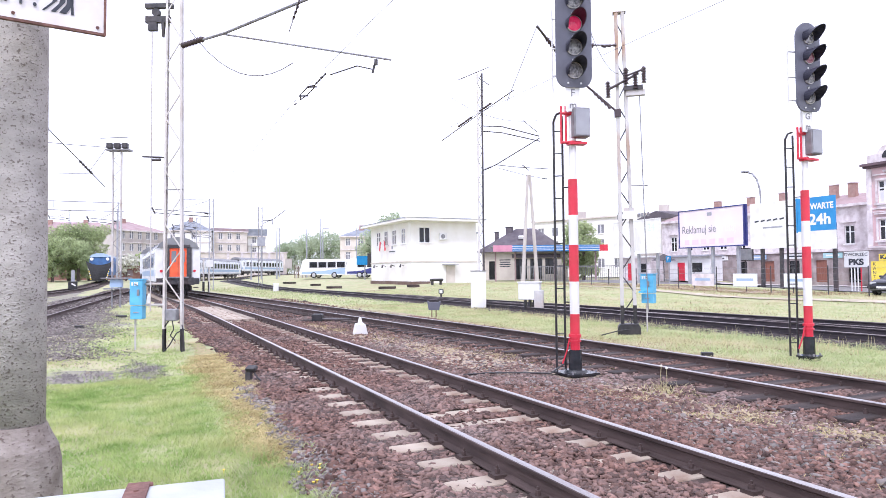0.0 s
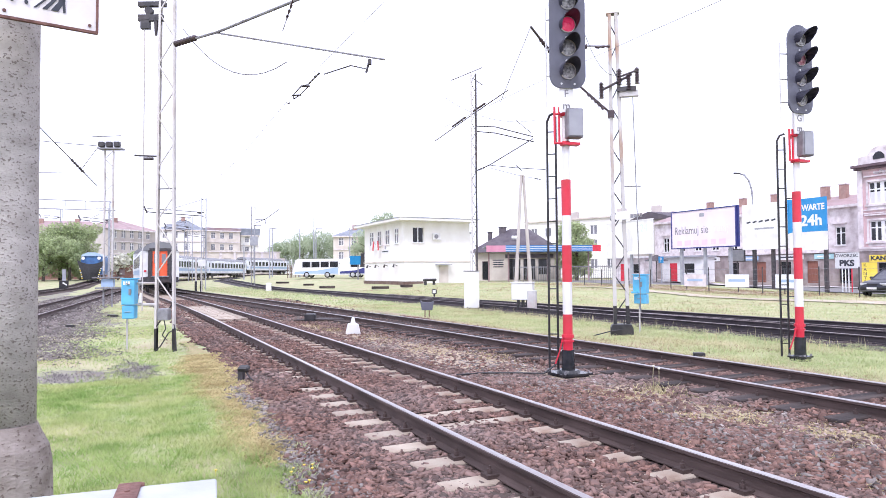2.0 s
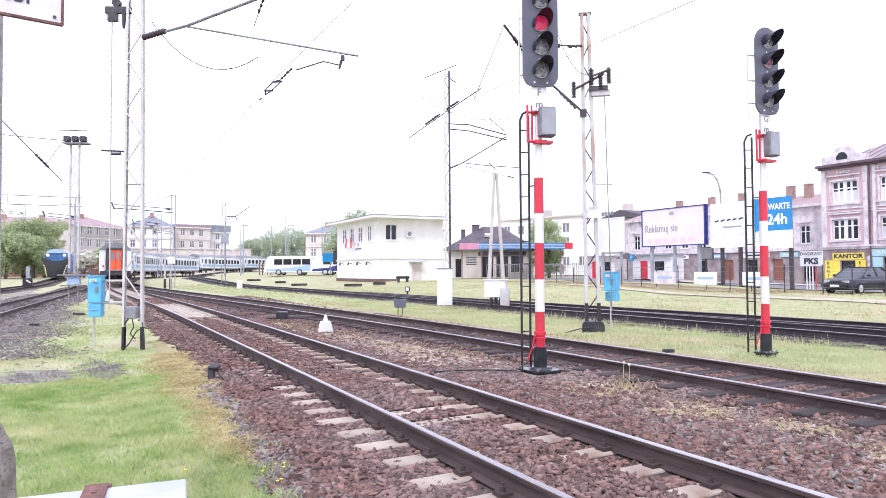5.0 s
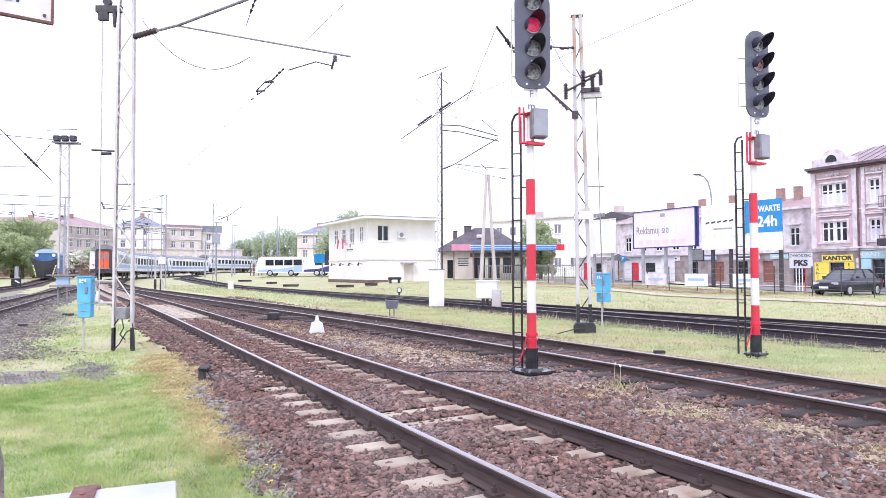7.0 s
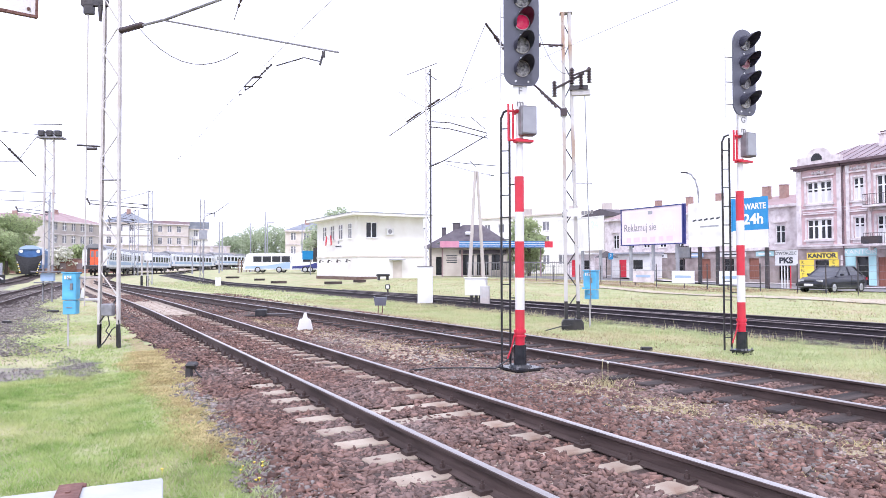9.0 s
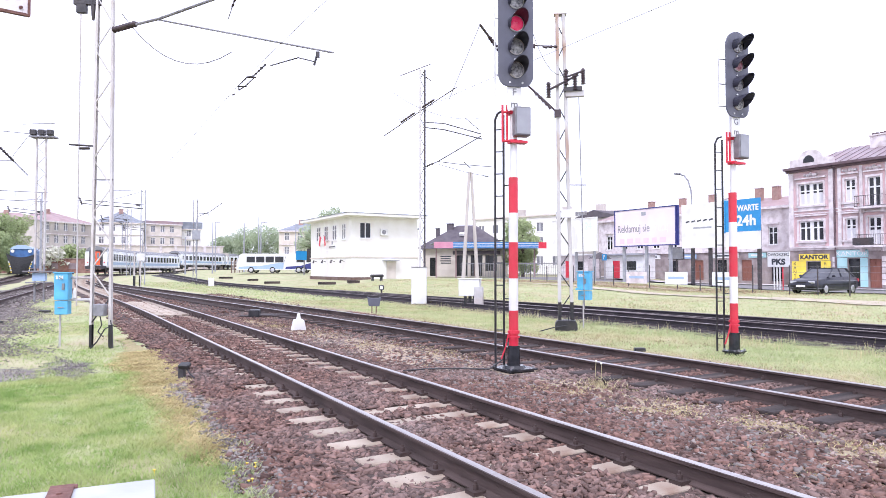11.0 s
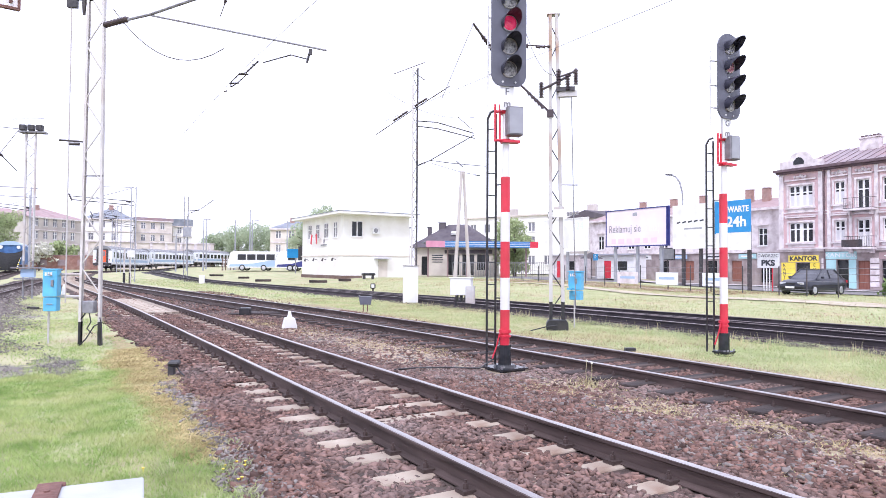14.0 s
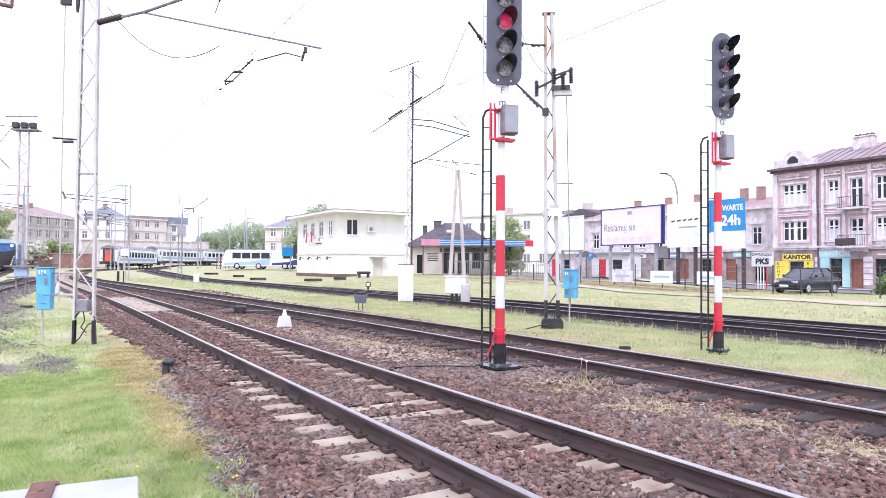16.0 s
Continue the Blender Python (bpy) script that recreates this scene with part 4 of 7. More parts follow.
    part("lettering_bar", box(B(), 10.6, -0.065, 2.9, 2.8, 0.01, 0.1), "white", sr)
    for x0, x1, lo, hi in shops:
        wood = (x0 in (7.05, 12.2))
        d = part("door" if hi - lo > 2 else "shop_window", box(B(), (x0 + x1) / 2, 0.2, (lo + hi) / 2, x1 - x0, 0.06, hi - lo), "door_w" if wood else "glass", g, "brown panelled wooden door" if wood else "dark shop window")
        if wood:
            for s in (-1, 1):
                for zc, hh in ((0.7, 0.8), (1.75, 1.0)):
                    part("door_panel", box(B(), (x0 + x1) / 2 + s * 0.24, 0.16, zc, 0.34, 0.03, hh), "door_w", d)
    for z in (0.5, 1.0, 1.5, 2.0, 2.5):
        for x0, x1 in ((4.0, 4.3), (8.1, 8.8)):
            part("rusticated_stone", box(B(), (x0 + x1) / 2, -0.04, z, x1 - x0, 0.08, 0.42), "stucco", g)
    for zb in (3.55, 6.85):
        bal = part("balcony", box(B(), 7.55, -0.5, zb, 2.3, 1.0, 0.16), "stucco", g, "small balcony with an iron railing")
        b = B()
        for k in range(13):
            xx = 6.45 + 0.183 * k
            tube(b, (xx, -0.97, zb + 0.08), (xx, -0.97, zb + 1.0), 0.014, seg=4)
        for zz in (zb + 0.12, zb + 1.0):
            tube(b, (6.42, -0.97, zz), (8.68, -0.97, zz), 0.022, seg=5)
            for xx in (6.45, 8.65):
                tube(b, (xx, -0.97, zz), (xx, 0, zz), 0.02, seg=5)
        part("railing", b, "steel_dark", bal, "black iron railing")
        for xx in (6.7, 8.4):
            part("bracket", box(B(), xx, -0.3, zb - 0.25, 0.16, 0.6, 0.36), "stucco", bal)
    part("balcony_cloth", box(B(), 7.1, -1.0, 3.98, 1.7, 0.03, 0.6), "steel_dark", g, "dark cloth on the balcony railing")
    part("drain_pipe", tube(B(), (4.3, -0.12, 0.1), (4.3, -0.12, 10.8), 0.07, seg=8), "cornice", g, "dark rain pipe")


kamienica()


# lower row house to the side
def row_house():
    g = thing("row_house", pose(63, 66.5, 0.1, 0, 0, -90), "long two-storey grey plastered row house with a red roof", "building")
    L, H = 27.5, 7.7
    holes = []
    for x in (2.0, 4.6, 7.2, 9.8, 12.4, 15.0, 17.6, 20.2, 22.8, 25.0):
        holes.append((x - 0.5, x + 0.5, 4.0, 5.8))
    low = [(x - 0.6, x + 0.6, 0.3, 2.5) for x in (3.0, 6.0, 9.0, 12.5, 16.0, 19.0, 22.0, 25.4)]
    part("wall", holed(B(), L, H, 0.4, holes, 3.4), "stucco", g, "grey plastered upper wall")
    part("ground_floor_wall", holed(B(), L, 3.4, 0.4, low), "ground_floor", g, "grimy brown ground floor wall")
    part("wall", shell(B(), L, 9, H), "stucco", g)
    for h in holes:
        window(g, (h[0] + h[1]) / 2, h[2], h[1] - h[0], h[3] - h[2])
        part("window_hood", box(B(), (h[0] + h[1]) / 2, -0.1, h[3] + 0.35, 1.4, 0.2, 0.14), "stucco", g)
    for i, h in enumerate(low):
        part("shop_window" if i % 2 else "door", box(B(), (h[0] + h[1]) / 2, 0.15, 1.4, 1.2, 0.06, 2.2), "glass" if i % 2 else "door_w", g, "dark shop window" if i % 2 else "brown house door")
    b = B()
    box(b, L / 2, -0.1, 3.4, L, 0.2, 0.18)
    box(b, L / 2, -0.2, 7.75, L, 0.5, 0.25)
    part("cornice", b, "stucco", g)
    b = B()
    v = [b.verts.new(p) for p in ((0, -0.3, 7.88), (L, -0.3, 7.88), (L, 4.5, 9.3), (0, 4.5, 9.3), (0, 9, 7.88), (L, 9, 7.88))]
    for f in ((0, 1, 2, 3), (3, 2, 5, 4), (0, 3, 4), (1, 5, 2), (0, 4, 5, 1)):
        b.faces.new([v[i] for i in f])
    part("roof", b, "roof_red", g, "faded red sheet metal roof")
    for x, y in ((21.4, 3.2), (23.4, 3.2), (14.5, 4.4), (10, 4.6), (5, 4.6)):
        c = part("chimney", box(B(), x, y, 9.45, 0.75, 0.6, 1.6), "chimney", g, "brick chimney", bevel=0.02)
        part("chimney_cap", box(B(), x, y, 10.3, 0.88, 0.72, 0.1), "stucco", c)
    part("drain_pipe", tube(B(), (27.2, -0.15, 0.1), (27.2, -0.15, 7.7), 0.07, seg=8), "cornice", g)
    for x, w, m_ in ((3.5, 2.6, "white"), (9, 3.0, "white"), (14, 3.4, "coach_blue"), (19.5, 3.2, "white"), (23.3, 2.0, "teal")):
        sg = part("shop_sign", box(B(), x, -0.06, 2.95, w, 0.1, 0.5), m_, g, "shop sign with an unreadable line")
        part("lettering_bar", box(B(), x, -0.115, 2.95, w * 0.7, 0.01, 0.16), "ink" if m_ == "white" else "white", sg)


row_house()


# long pale building behind the bus station
def long_building():
    g = thing("office_building", pose(63.5, 98, 0.7, 0, 0, -72), "long pale two-storey building with a flat roof behind the bus stands", "building")
    L, H = 27, 9.4
    holes = [(x, x + 1.3, z, z + 1.5) for x in range(1, 26, 3) for z in (1.5, 4.6, 6.9)[:3]]
    part("wall", holed(B(), L, H, 0.3, holes), "plaster", g)
    part("wall", shell(B(), L, 12, H), "plaster", g)
    for h in holes:
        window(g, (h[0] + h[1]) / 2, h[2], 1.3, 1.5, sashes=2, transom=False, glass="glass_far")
    part("roof", box(B(), L / 2, 6, H + 0.12, L + 0.6, 12.6, 0.24), "cream", g)
    for x in (8, 17, 23):
        part("chimney", box(B(), x, 3, H + 0.9, 1.4, 0.8, 1.3), "beige", g)
    e = thing("side_wing", pose(66.5, 74.5, 0.4, 0, 0, -90), "beige side wing with a dark pitched roof", "building")
    part("wall", box(B(), 3.5, 3, 4.2, 7, 6, 8.4), "beige", e)
    b = B()
    prism(b, [(-0.3, 8.4), (7.3, 8.4), (7.3, 8.7), (3.5, 9.6), (-0.3, 8.7)], -0.3, 6.3)
    part("roof", b, "roof_dark", e)


long_building()


# bus station hall with hipped dark roof and blue canopy
def bus_station():
    g = thing("bus_station_hall", pose(43.5, 80, 0.55, 0, 0, -40), "small pale hall with a dark hipped roof", "building")
    # big dark openings help imitate the deep shade under the canopy
    holes = [(1.0, 1.9, 0.1, 2.6), (4.5, 6.2, 0.1, 2.9), (6.6, 8.2, 0.1, 2.9), (8.6, 10.2, 0.8, 2.9)]
    part("wall", holed(B(), 11, 3.8, 0.3, holes), "cream", g)
    part("wall", shell(B(), 11, 8, 3.8), "cream", g)
    for h in holes:
        part("shop_window", box(B(), (h[0] + h[1]) / 2, 0.15, (h[2] + h[3]) / 2, h[1] - h[0], 0.05, h[3] - h[2]), "glass", g, "dark hall window adding to the shade under the canopy")
    b = B()
    v = [b.verts.new(p) for p in ((-0.8, -0.8, 3.8), (11.8, -0.8, 3.8), (11.8, 8.8, 3.8), (-0.8, 8.8, 3.8), (4.2, 4, 7.2), (6.8, 4, 7.2))]
    for f in ((0, 1, 5, 4), (1, 2, 5), (2, 3, 4, 5), (3, 0, 4), (3, 2, 1, 0)):
        b.faces.new([v[i] for i in f])
    part("roof", b, "roof_dark", g, "dark felt hipped roof")
    for x, wd, top in ((1.5, 0.5, 6.7), (3.3, 0.95, 7.35)):
        c = part("chimney", box(B(), x, 3.4, top / 2 + 2.4, wd, 0.6, top - 4.8), "roof_dark", g, "dark sooty chimney")
        part("chimney_cap", box(B(), x, 3.4, top + 0.05, wd + 0.14, 0.74, 0.1), "steel_dark", c)
    for k in range(4):
        part("lettering_bar", box(B(), 3.2, -0.02, 2.75 - 0.3 * k, 1.5 - 0.12 * (k % 2), 0.03, 0.13), "ink", g, "dark unreadable line of lettering")
    # dark band added for the canopy's shade, shaped like a signboard
    part("canopy_shade_band", box(B(), 7.4, -0.12, 3.25, 6.4, 0.2, 0.5), "roof_dark", g, "dark sign-like band standing for the shade under the canopy")
    part("roof_light", box(B(), 5.2, 1.6, 5.85, 0.7, 0.5, 0.3, rx=30), "white", g, "pale roof light")
    c = thing("bus_canopy", pose(39.4, 69.6, 0.55, 0, 0, -24), "long blue-edged canopy on red posts over the bus stands", "canopy")
    for x0, x1, mt in ((0, 2.3, "pink_fascia"), (2.3, 12.8, "blue_roof"), (12.8, 13.8, "red")):
        f = part("fascia", box(B(), (x0 + x1) / 2, 0, 3.95, x1 - x0, 0.15, 0.75), mt, c, "blue striped fascia" if mt == "blue_roof" else "faded red fascia")
        if mt == "blue_roof":
            for z in (3.74, 3.95, 4.16):
                part("stripe", box(B(), (x0 + x1) / 2, -0.085, z, x1 - x0, 0.02, 0.05), "white", f, "thin white stripe")
    part("roof", box(B(), 6.9, 3.1, 4.25, 13.7, 6.0, 0.1), "roof_grey", c)
    for x in (0.4, 2.8, 5.2, 7.6, 10.0, 12.6):
        part("post", tube(B(), (x, 1.2, -0.3), (x, 1.2, 4.2), 0.1, seg=8), "roof_red", c, "red steel post")


bus_station()


# far tenements behind the yard
def tenement(name, x, y, z, rz, L, D, H, wall_m, roof_m, roof_h, storeys, pitch, label, flat=False, hip=True):
    g = thing("tenement_house", pose(x, y, z, 0, 0, rz), label, "building", "far tenements")
    holes = []
    st = H / storeys
    n = int((L - 1.5) / pitch)
    for s in range(storeys):
        for i in range(n):
            x0 = 1.2 + i * pitch
            holes.append((x0, x0 + 1.15, s * st + st * 0.3, s * st + st * 0.3 + 1.75))
    part("wall", holed(B(), L, H, 0.4, holes), wall_m, g)
    part("wall", shell(B(), L, D, H), wall_m, g)
    for h in holes:
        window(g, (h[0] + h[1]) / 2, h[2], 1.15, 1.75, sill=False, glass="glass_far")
    band = "cream" if wall_m == "plaster" else "stucco"
    for s in range(1, storeys):
        part("string_course", box(B(), L / 2, -0.08, s * st, L, 0.16, 0.18), band, g)
    part("cornice", box(B(), L / 2, -0.25, H - 0.12, L + 0.2, 0.5, 0.3), band, g)
    if not flat:
        o, k = 0.4, (D / 2 if hip else 0.0)
        b = B()
        v = [b.verts.new(p) for p in ((-o, -o, H), (L + o, -o, H), (L + o, D + o, H), (-o, D + o, H), (k, D / 2, H + roof_h), (L - k, D / 2, H + roof_h))]
        for f in ((0, 1, 5, 4), (1, 2, 5), (2, 3, 4, 5), (3, 0, 4), (3, 2, 1, 0)):
            b.faces.new([v[i] for i in f])
        part("roof", b, roof_m, g)
        for i in range(max(1, int(L / 9))):
            c = part("chimney", box(B(), D / 2 + i * 8.0 if hip else 4 + i * 8, D / 2 - 1.2, H + roof_h - 0.3, 1.0, 0.7, 1.6), "chimney", g)
    else:
        part("roof", box(B(), L / 2, D / 2, H + roof_h / 2, L + 0.5, D + 0.5, roof_h), roof_m, g)
    return g


tenement("a", -24.5, 186, 0.8, -12, 22.5, 12, 11.2, "beige", "roof_red", 3.0, 4, 2.5, "grey beige four-storey tenement with a red roof")
tenement("b", -2.6, 166.5, 0.8, 42, 14.5, 12, 11.2, "beige", "roof_red", 2.5, 4, 2.4, "grey beige tenement wing with a red hipped roof")
# c, d and e: wall colours whitened to carry the distance haze
tenement("c", 8.6, 190, 0.8, -8, 11.5, 12, 12.6, "plaster", "roof_grey", 3.4, 4, 2.6, "pale tenement with a grey mansard roof")
tenement("d", 21.4, 195, 0.8, 10, 9.4, 14, 13.0, "cream", "roof_pink", 0.8, 4, 2.5, "cream and pink tenement with a red parapet", flat=True)
tenement("e", 31.2, 199, 0.8, 4, 5.2, 14, 12.0, "plaster", "roof_grey", 2.0, 4, 2.6, "pale tenement with a grey roof and dormers", flat=True)
tenement("f", 44.0, 149, 0.8, -25, 10.5, 9, 9.4, "cream", "roof_grey", 2.2, 3, 2.9, "cream house behind the bus stands")


# low arcaded wall behind the train
def arcade():
    g = thing("retaining_wall", pose(8, 176, 0.8, 0, 0, 4), "long pale wall with blind bays behind the train", "wall")
    part("wall", box(B(), 15, 0.4, 3.2, 30, 0.8, 6.4), "cream", g)
    for k in range(9):
        part("pier", box(B(), 0.8 + 3.5 * k, -0.12, 3.2, 0.6, 0.24, 6.4), "stucco", g)
        part("blind_bay", box(B(), 2.5 + 3.5 * k, -0.02, 3.6, 1.8, 0.06, 2.6), "beige", g)
    part("coping", box(B(), 15, 0.3, 6.5, 30.4, 1.2, 0.25), "stucco", g)
    h = thing("brick_wall", pose(-24, 143, 0.8, 0, 0, -3), "low red brick yard wall with pale patches", "wall")
    part("wall", box(B(), 16, 0.2, 1.3, 34, 0.4, 2.6), "brick", h)
    for k in range(10):
        part("pale_panel", box(B(), 1.6 + 3.2 * k, -0.02, 1.3, 1.5, 0.06, 1.1), "roof_pink", h)
    part("coping", box(B(), 16, 0.2, 2.66, 34.3, 0.6, 0.12), "roof_red", h)


arcade()


# ---- poles, wires and small railway things ----
def strut(name, pts, r, material, parent, label="", seg=8):
    return part(name, line(B(), pts, r, seg), material, parent, label)


def insulator(b, p0, p1, n=6, r=0.055):
    p0, p1 = Vector(p0), Vector(p1)
    for i in range(n):
        a, c = p0.lerp(p1, (i + 0.1) / n), p0.lerp(p1, (i + 0.75) / n)
        tube(b, a, c, r, r * 0.55, 10)
    tube(b, p0, p1, r * 0.4, seg=6)
    return b


def local(ob, *p):
    return ob.matrix_basis.inverted() @ Vector(p)


# arm of the left mast, reaching over the main track
def left_arm():
    m = mast_left
    L = lambda *p: local(m, *p)
    part("arm_insulator", insulator(B(), L(1.06, 15.9, 6.86), L(1.45, 15.2, 6.85), 7, 0.07), "insul", m, "dark ribbed insulator")
    strut("arm_tube", [L(1.4, 15.3, 6.84), L(1.77, 14.45, 6.76), L(3.05, 12.2, 6.88), L(4.1, 10.1, 6.95)], 0.028, "steel", m, "grey steel cantilever tube")
    strut("registration_arm", [L(1.77, 14.45, 6.74), L(4.24, 11.13, 5.54)], 0.017, "steel", m, "thin registration arm")
    b = B()
    box(b, *L(4.05, 11.4, 5.55), 0.06, 0.06, 0.1)
    tube(b, L(4.05, 11.4, 5.6), L(4.0, 11.45, 5.36), 0.02, seg=6)
    line(b, [L(4.02, 11.43, 5.42), L(3.85, 11.9, 5.6), L(3.62, 12.9, 5.68)], 0.012, 6)
    part("steady_arm", b, "steel_dark", m)
    strut("feeder_jumper", [L(2.95, 12.35, 7.1), L(2.75, 12.7, 6.35)], 0.008, "wire", m, "short feeder wire with an insulator", 5)
    part("jumper_insulator", insulator(B(), L(2.9, 12.44, 6.9), L(2.8, 12.61, 6.55), 4, 0.03), "insul", m)
    strut("dropper_loop", sag(L(1.2, 15.8, 7.2), L(3.1, 13.9, 6.15), 0.6), 0.009, "wire", m, "slack jumper wire", 5)
    b = B()
    box(b, -0.36, 0.02, 7.82, 0.62, 0.12, 0.1)
    box(b, -0.38, 0, 7.5, 0.56, 0.1, 0.14)
    box(b, -0.5, 0, 7.35, 0.2, 0.1, 0.2)
    tube(b, (-0.42, -0.05, 7.66), (-0.42, 0.05, 7.66), 0.09, seg=14)
    tube(b, (-0.26, 0, 7.5), (-0.26, 0, 7.1), 0.06, 0.03, 8)
    part("tension_pulley", b, "steel_dark", m, "dark tensioning pulley block")
    strut("tension_rod", [(-0.52, 0, 7.3), (-0.52, 0, 0.9)], 0.014, "galv", m, "thin tension rod")
    b = B()
    tube(b, (-0.2, 0, 4.35), (-0.72, 0, 4.38), 0.022, seg=6)
    tube(b, (-0.5, 0, 4.3), (-0.3, 0, 4.3), 0.035, seg=6)
    part("rod_guide", b, "steel_dark", m)
    strut("cross_bar", [(-0.2, -0.03, 3.62), (0.22, -0.03, 3.62)], 0.02, "steel", m)
    part("junction_box", box(B(), 0.03, -0.12, 0.82, 0.24, 0.18, 0.26), "steel", m, "small grey junction box between the legs", bevel=0.015)
    b = B()
    line(b, [(0.02, -0.1, 0.7), (0.06, -0.1, 0.5), (-0.02, -0.1, 0.36), (0.1, -0.12, 0.25)], 0.012, 6)
    line(b, [(0.24, -0.1, 0.6), (0.3, -0.14, 0.35), (0.34, -0.2, 0.02)], 0.012, 6)
    line(b, [(-0.12, -0.2, 0.02), (0.0, -0.19, 0.15), (0.15, -0.16, 0.42), (0.22, -0.12, 0.46)], 0.014, 6)
    part("cable", b, "black", m, "black hanging cables")


left_arm()


def right_fittings():
    m = mast_right
    L = lambda *p: local(m, *p)
    b = B()
    tube(b, (-0.38, -0.15, 6.62), (0.45, -0.2, 7.0), 0.035, seg=8)
    tube(b, (0.12, -0.2, 6.95), (0.62, -0.24, 7.1), 0.03, seg=8)
    box(b, 0.3, -0.16, 6.62, 0.5, 0.12, 0.12)
    part("cross_arm", b, "steel_dark", m, "dark cross arm")
    for x, z in ((-0.36, 6.62), (0.12, 6.95), (0.36, 6.8), (0.58, 6.95)):
        part("insulator", insulator(B(), (x, -0.2, z - 0.22), (x, -0.2, z + 0.22), 6, 0.075), "insul", m, "dark ribbed insulator")
    part("switch_box", box(B(), 0.36, -0.1, 6.5, 0.5, 0.16, 0.16), "galv", m)
    b = B()
    insulator(b, (-0.1, -0.1, 7.85), (-0.5, -0.15, 7.83), 3, 0.05)
    insulator(b, (-0.7, -0.2, 7.86), (-1.1, -0.25, 7.9), 4, 0.075)
    tube(b, (-0.1, -0.1, 7.85), (-1.15, -0.25, 7.9), 0.018, seg=6)
    part("strain_insulator", b, "insul", m, "dark strain insulator")
    b = B()
    tube(b, (-0.12, -0.1, 6.0), (-1.15, -0.2, 7.0), 0.03, seg=8)
    insulator(b, (-0.3, -0.12, 6.12), (-0.75, -0.16, 6.6), 5, 0.06)
    box(b, -0.12, -0.08, 5.98, 0.18, 0.14, 0.2)
    tip = L(9.2, 13.9, 7.85)
    line(b, [(-1.15, -0.2, 7.0), tip], 0.03, 8)
    insulator(b, tip.lerp(Vector((-1.15, -0.2, 7.0)), 0.45), tip.lerp(Vector((-1.15, -0.2, 7.0)), 0.2), 5, 0.06)
    part("stay_arm", b, "insul", m, "dark stay arm with insulator")
    strut("down_rod", [(0.46, -0.12, 6.4), (0.5, -0.1, 0.6)], 0.014, "steel", m, "thin switch rod")
    strut("rod_guide", [(0.1, -0.08, 4.0), (0.6, -0.1, 3.98)], 0.018, "steel", m)
    strut("jumper", sag((-0.95, -0.2, 8.9), (0.2, -0.2, 7.1), 0.7), 0.009, "wire", m, "slack jumper wire", 5)
    part("name_plate", box(B(), 0.1, -0.2, 3.2, 0.36, 0.02, 0.22), "white", m, "white number plate with dark bars")
    part("hanging_cable", line(B(), [(0.1, -0.12, 0.5), (0.02, -0.2, 0.15), (-0.3, -0.3, 0.12), (-0.75, -0.6, 0.03)], 0.015, 6), "black", m, "black cable to the ground")


right_fittings()


def contact_line(x, y0, y1, z, label, upper=True):
    w = thing("contact_wire", pose(x, 0, 0), label, "overhead wire", "overhead wires")
    b = B()
    n = int((y1 - y0) / 4)
    line(b, [(0.12 * math.sin(i), y0 + (y1 - y0) * i / n, z) for i in range(n + 1)], 0.0045, 4)
    part("contact", b, "wire", w)
    return w


cw = contact_line(3.55, -6, 30, 5.72, "thin copper contact wire over the main track")
for k in (-1, 1):
    part("runner", line(B(), [(0, 13.9, 5.72), (0.07 * k, 14.15, 5.75), (0.07 * k, 14.9, 5.75), (0, 15.2, 5.72)], 0.012, 6), "steel_dark", cw, "bent steel runner")
for y, half in ((13.3, 0.03), (14.1, 0.1), (14.9, 0.1), (15.7, 0.03)):
    part("clamp", tube(B(), (-half, y, 5.72), (half, y, 5.75), 0.018, seg=6), "steel_dark", cw)
part("section_insulator", insulator(B(), (0, 13.0, 5.72), (0, 13.9, 5.72), 4, 0.022), "steel_dark", cw, "dark section insulator in the wire")
cw = contact_line(8.3, -8, 17, 5.85, "thin copper contact wire over the diverging track")
part("dropper", line(B(), [(0.0, 13.9, 5.85), (0.9, 13.9, 7.85)], 0.008, 5), "wire", cw, "thin dropper to the stay arm")


def lattice_pole(x, y, h, w, label, paint="galv", rz=-25.0, plinth=None, shift=0.0, first=""):
    p = thing("lattice_pole", pose(x, y, ground_z(x, y), 0, 0, rz), label, "catenary mast", "distant masts")
    for s in (-1, 1):
        part("leg", box(B(), shift + s * w / 2, 0, h / 2, 0.09, 0.1, h), first if first and s < 0 else paint, p)
    n = int(h / (w * 2.1))
    for k in range(n):
        z0, z1, s = h * k / n, h * (k + 1) / n, (-1 if k % 2 else 1)
        part("brace", tube(B(), (shift + s * w / 2, -0.04, z0), (shift - s * w / 2, -0.04, z1), 0.016, seg=4), "steel", p)
    if plinth:
        part("plinth", box(B(), 0, 0, plinth[1] / 2, plinth[0], plinth[0], plinth[1]), "white", p, "white painted square concrete base", bevel=0.02)
        part("plinth_cap", box(B(), 0, 0, plinth[1] + 0.015, plinth[0] + 0.05, plinth[0] + 0.05, 0.03), "steel", p)
    return p


pm = lattice_pole(15.13, 28.19, 11.3, 0.22, "tall slim lattice mast on a white concrete base", "steel_dark", -28, (0.72, 1.75), 0.16, "mast_white")
b = B()
line(b, [(-1.85, 3.2, 8.7), (0.15, 0, 9.35), (1.65, -2.6, 9.75)], 0.022, 6)
insulator(b, (-0.9, 1.4, 9.05), (-0.2, 0.3, 9.28), 6, 0.06)
insulator(b, (0.15, -0.3, 9.4), (0.7, -1.2, 9.55), 6, 0.06)
line(b, [(-0.9, 0, 11.0), (0.6, 0, 11.6)], 0.018, 6)
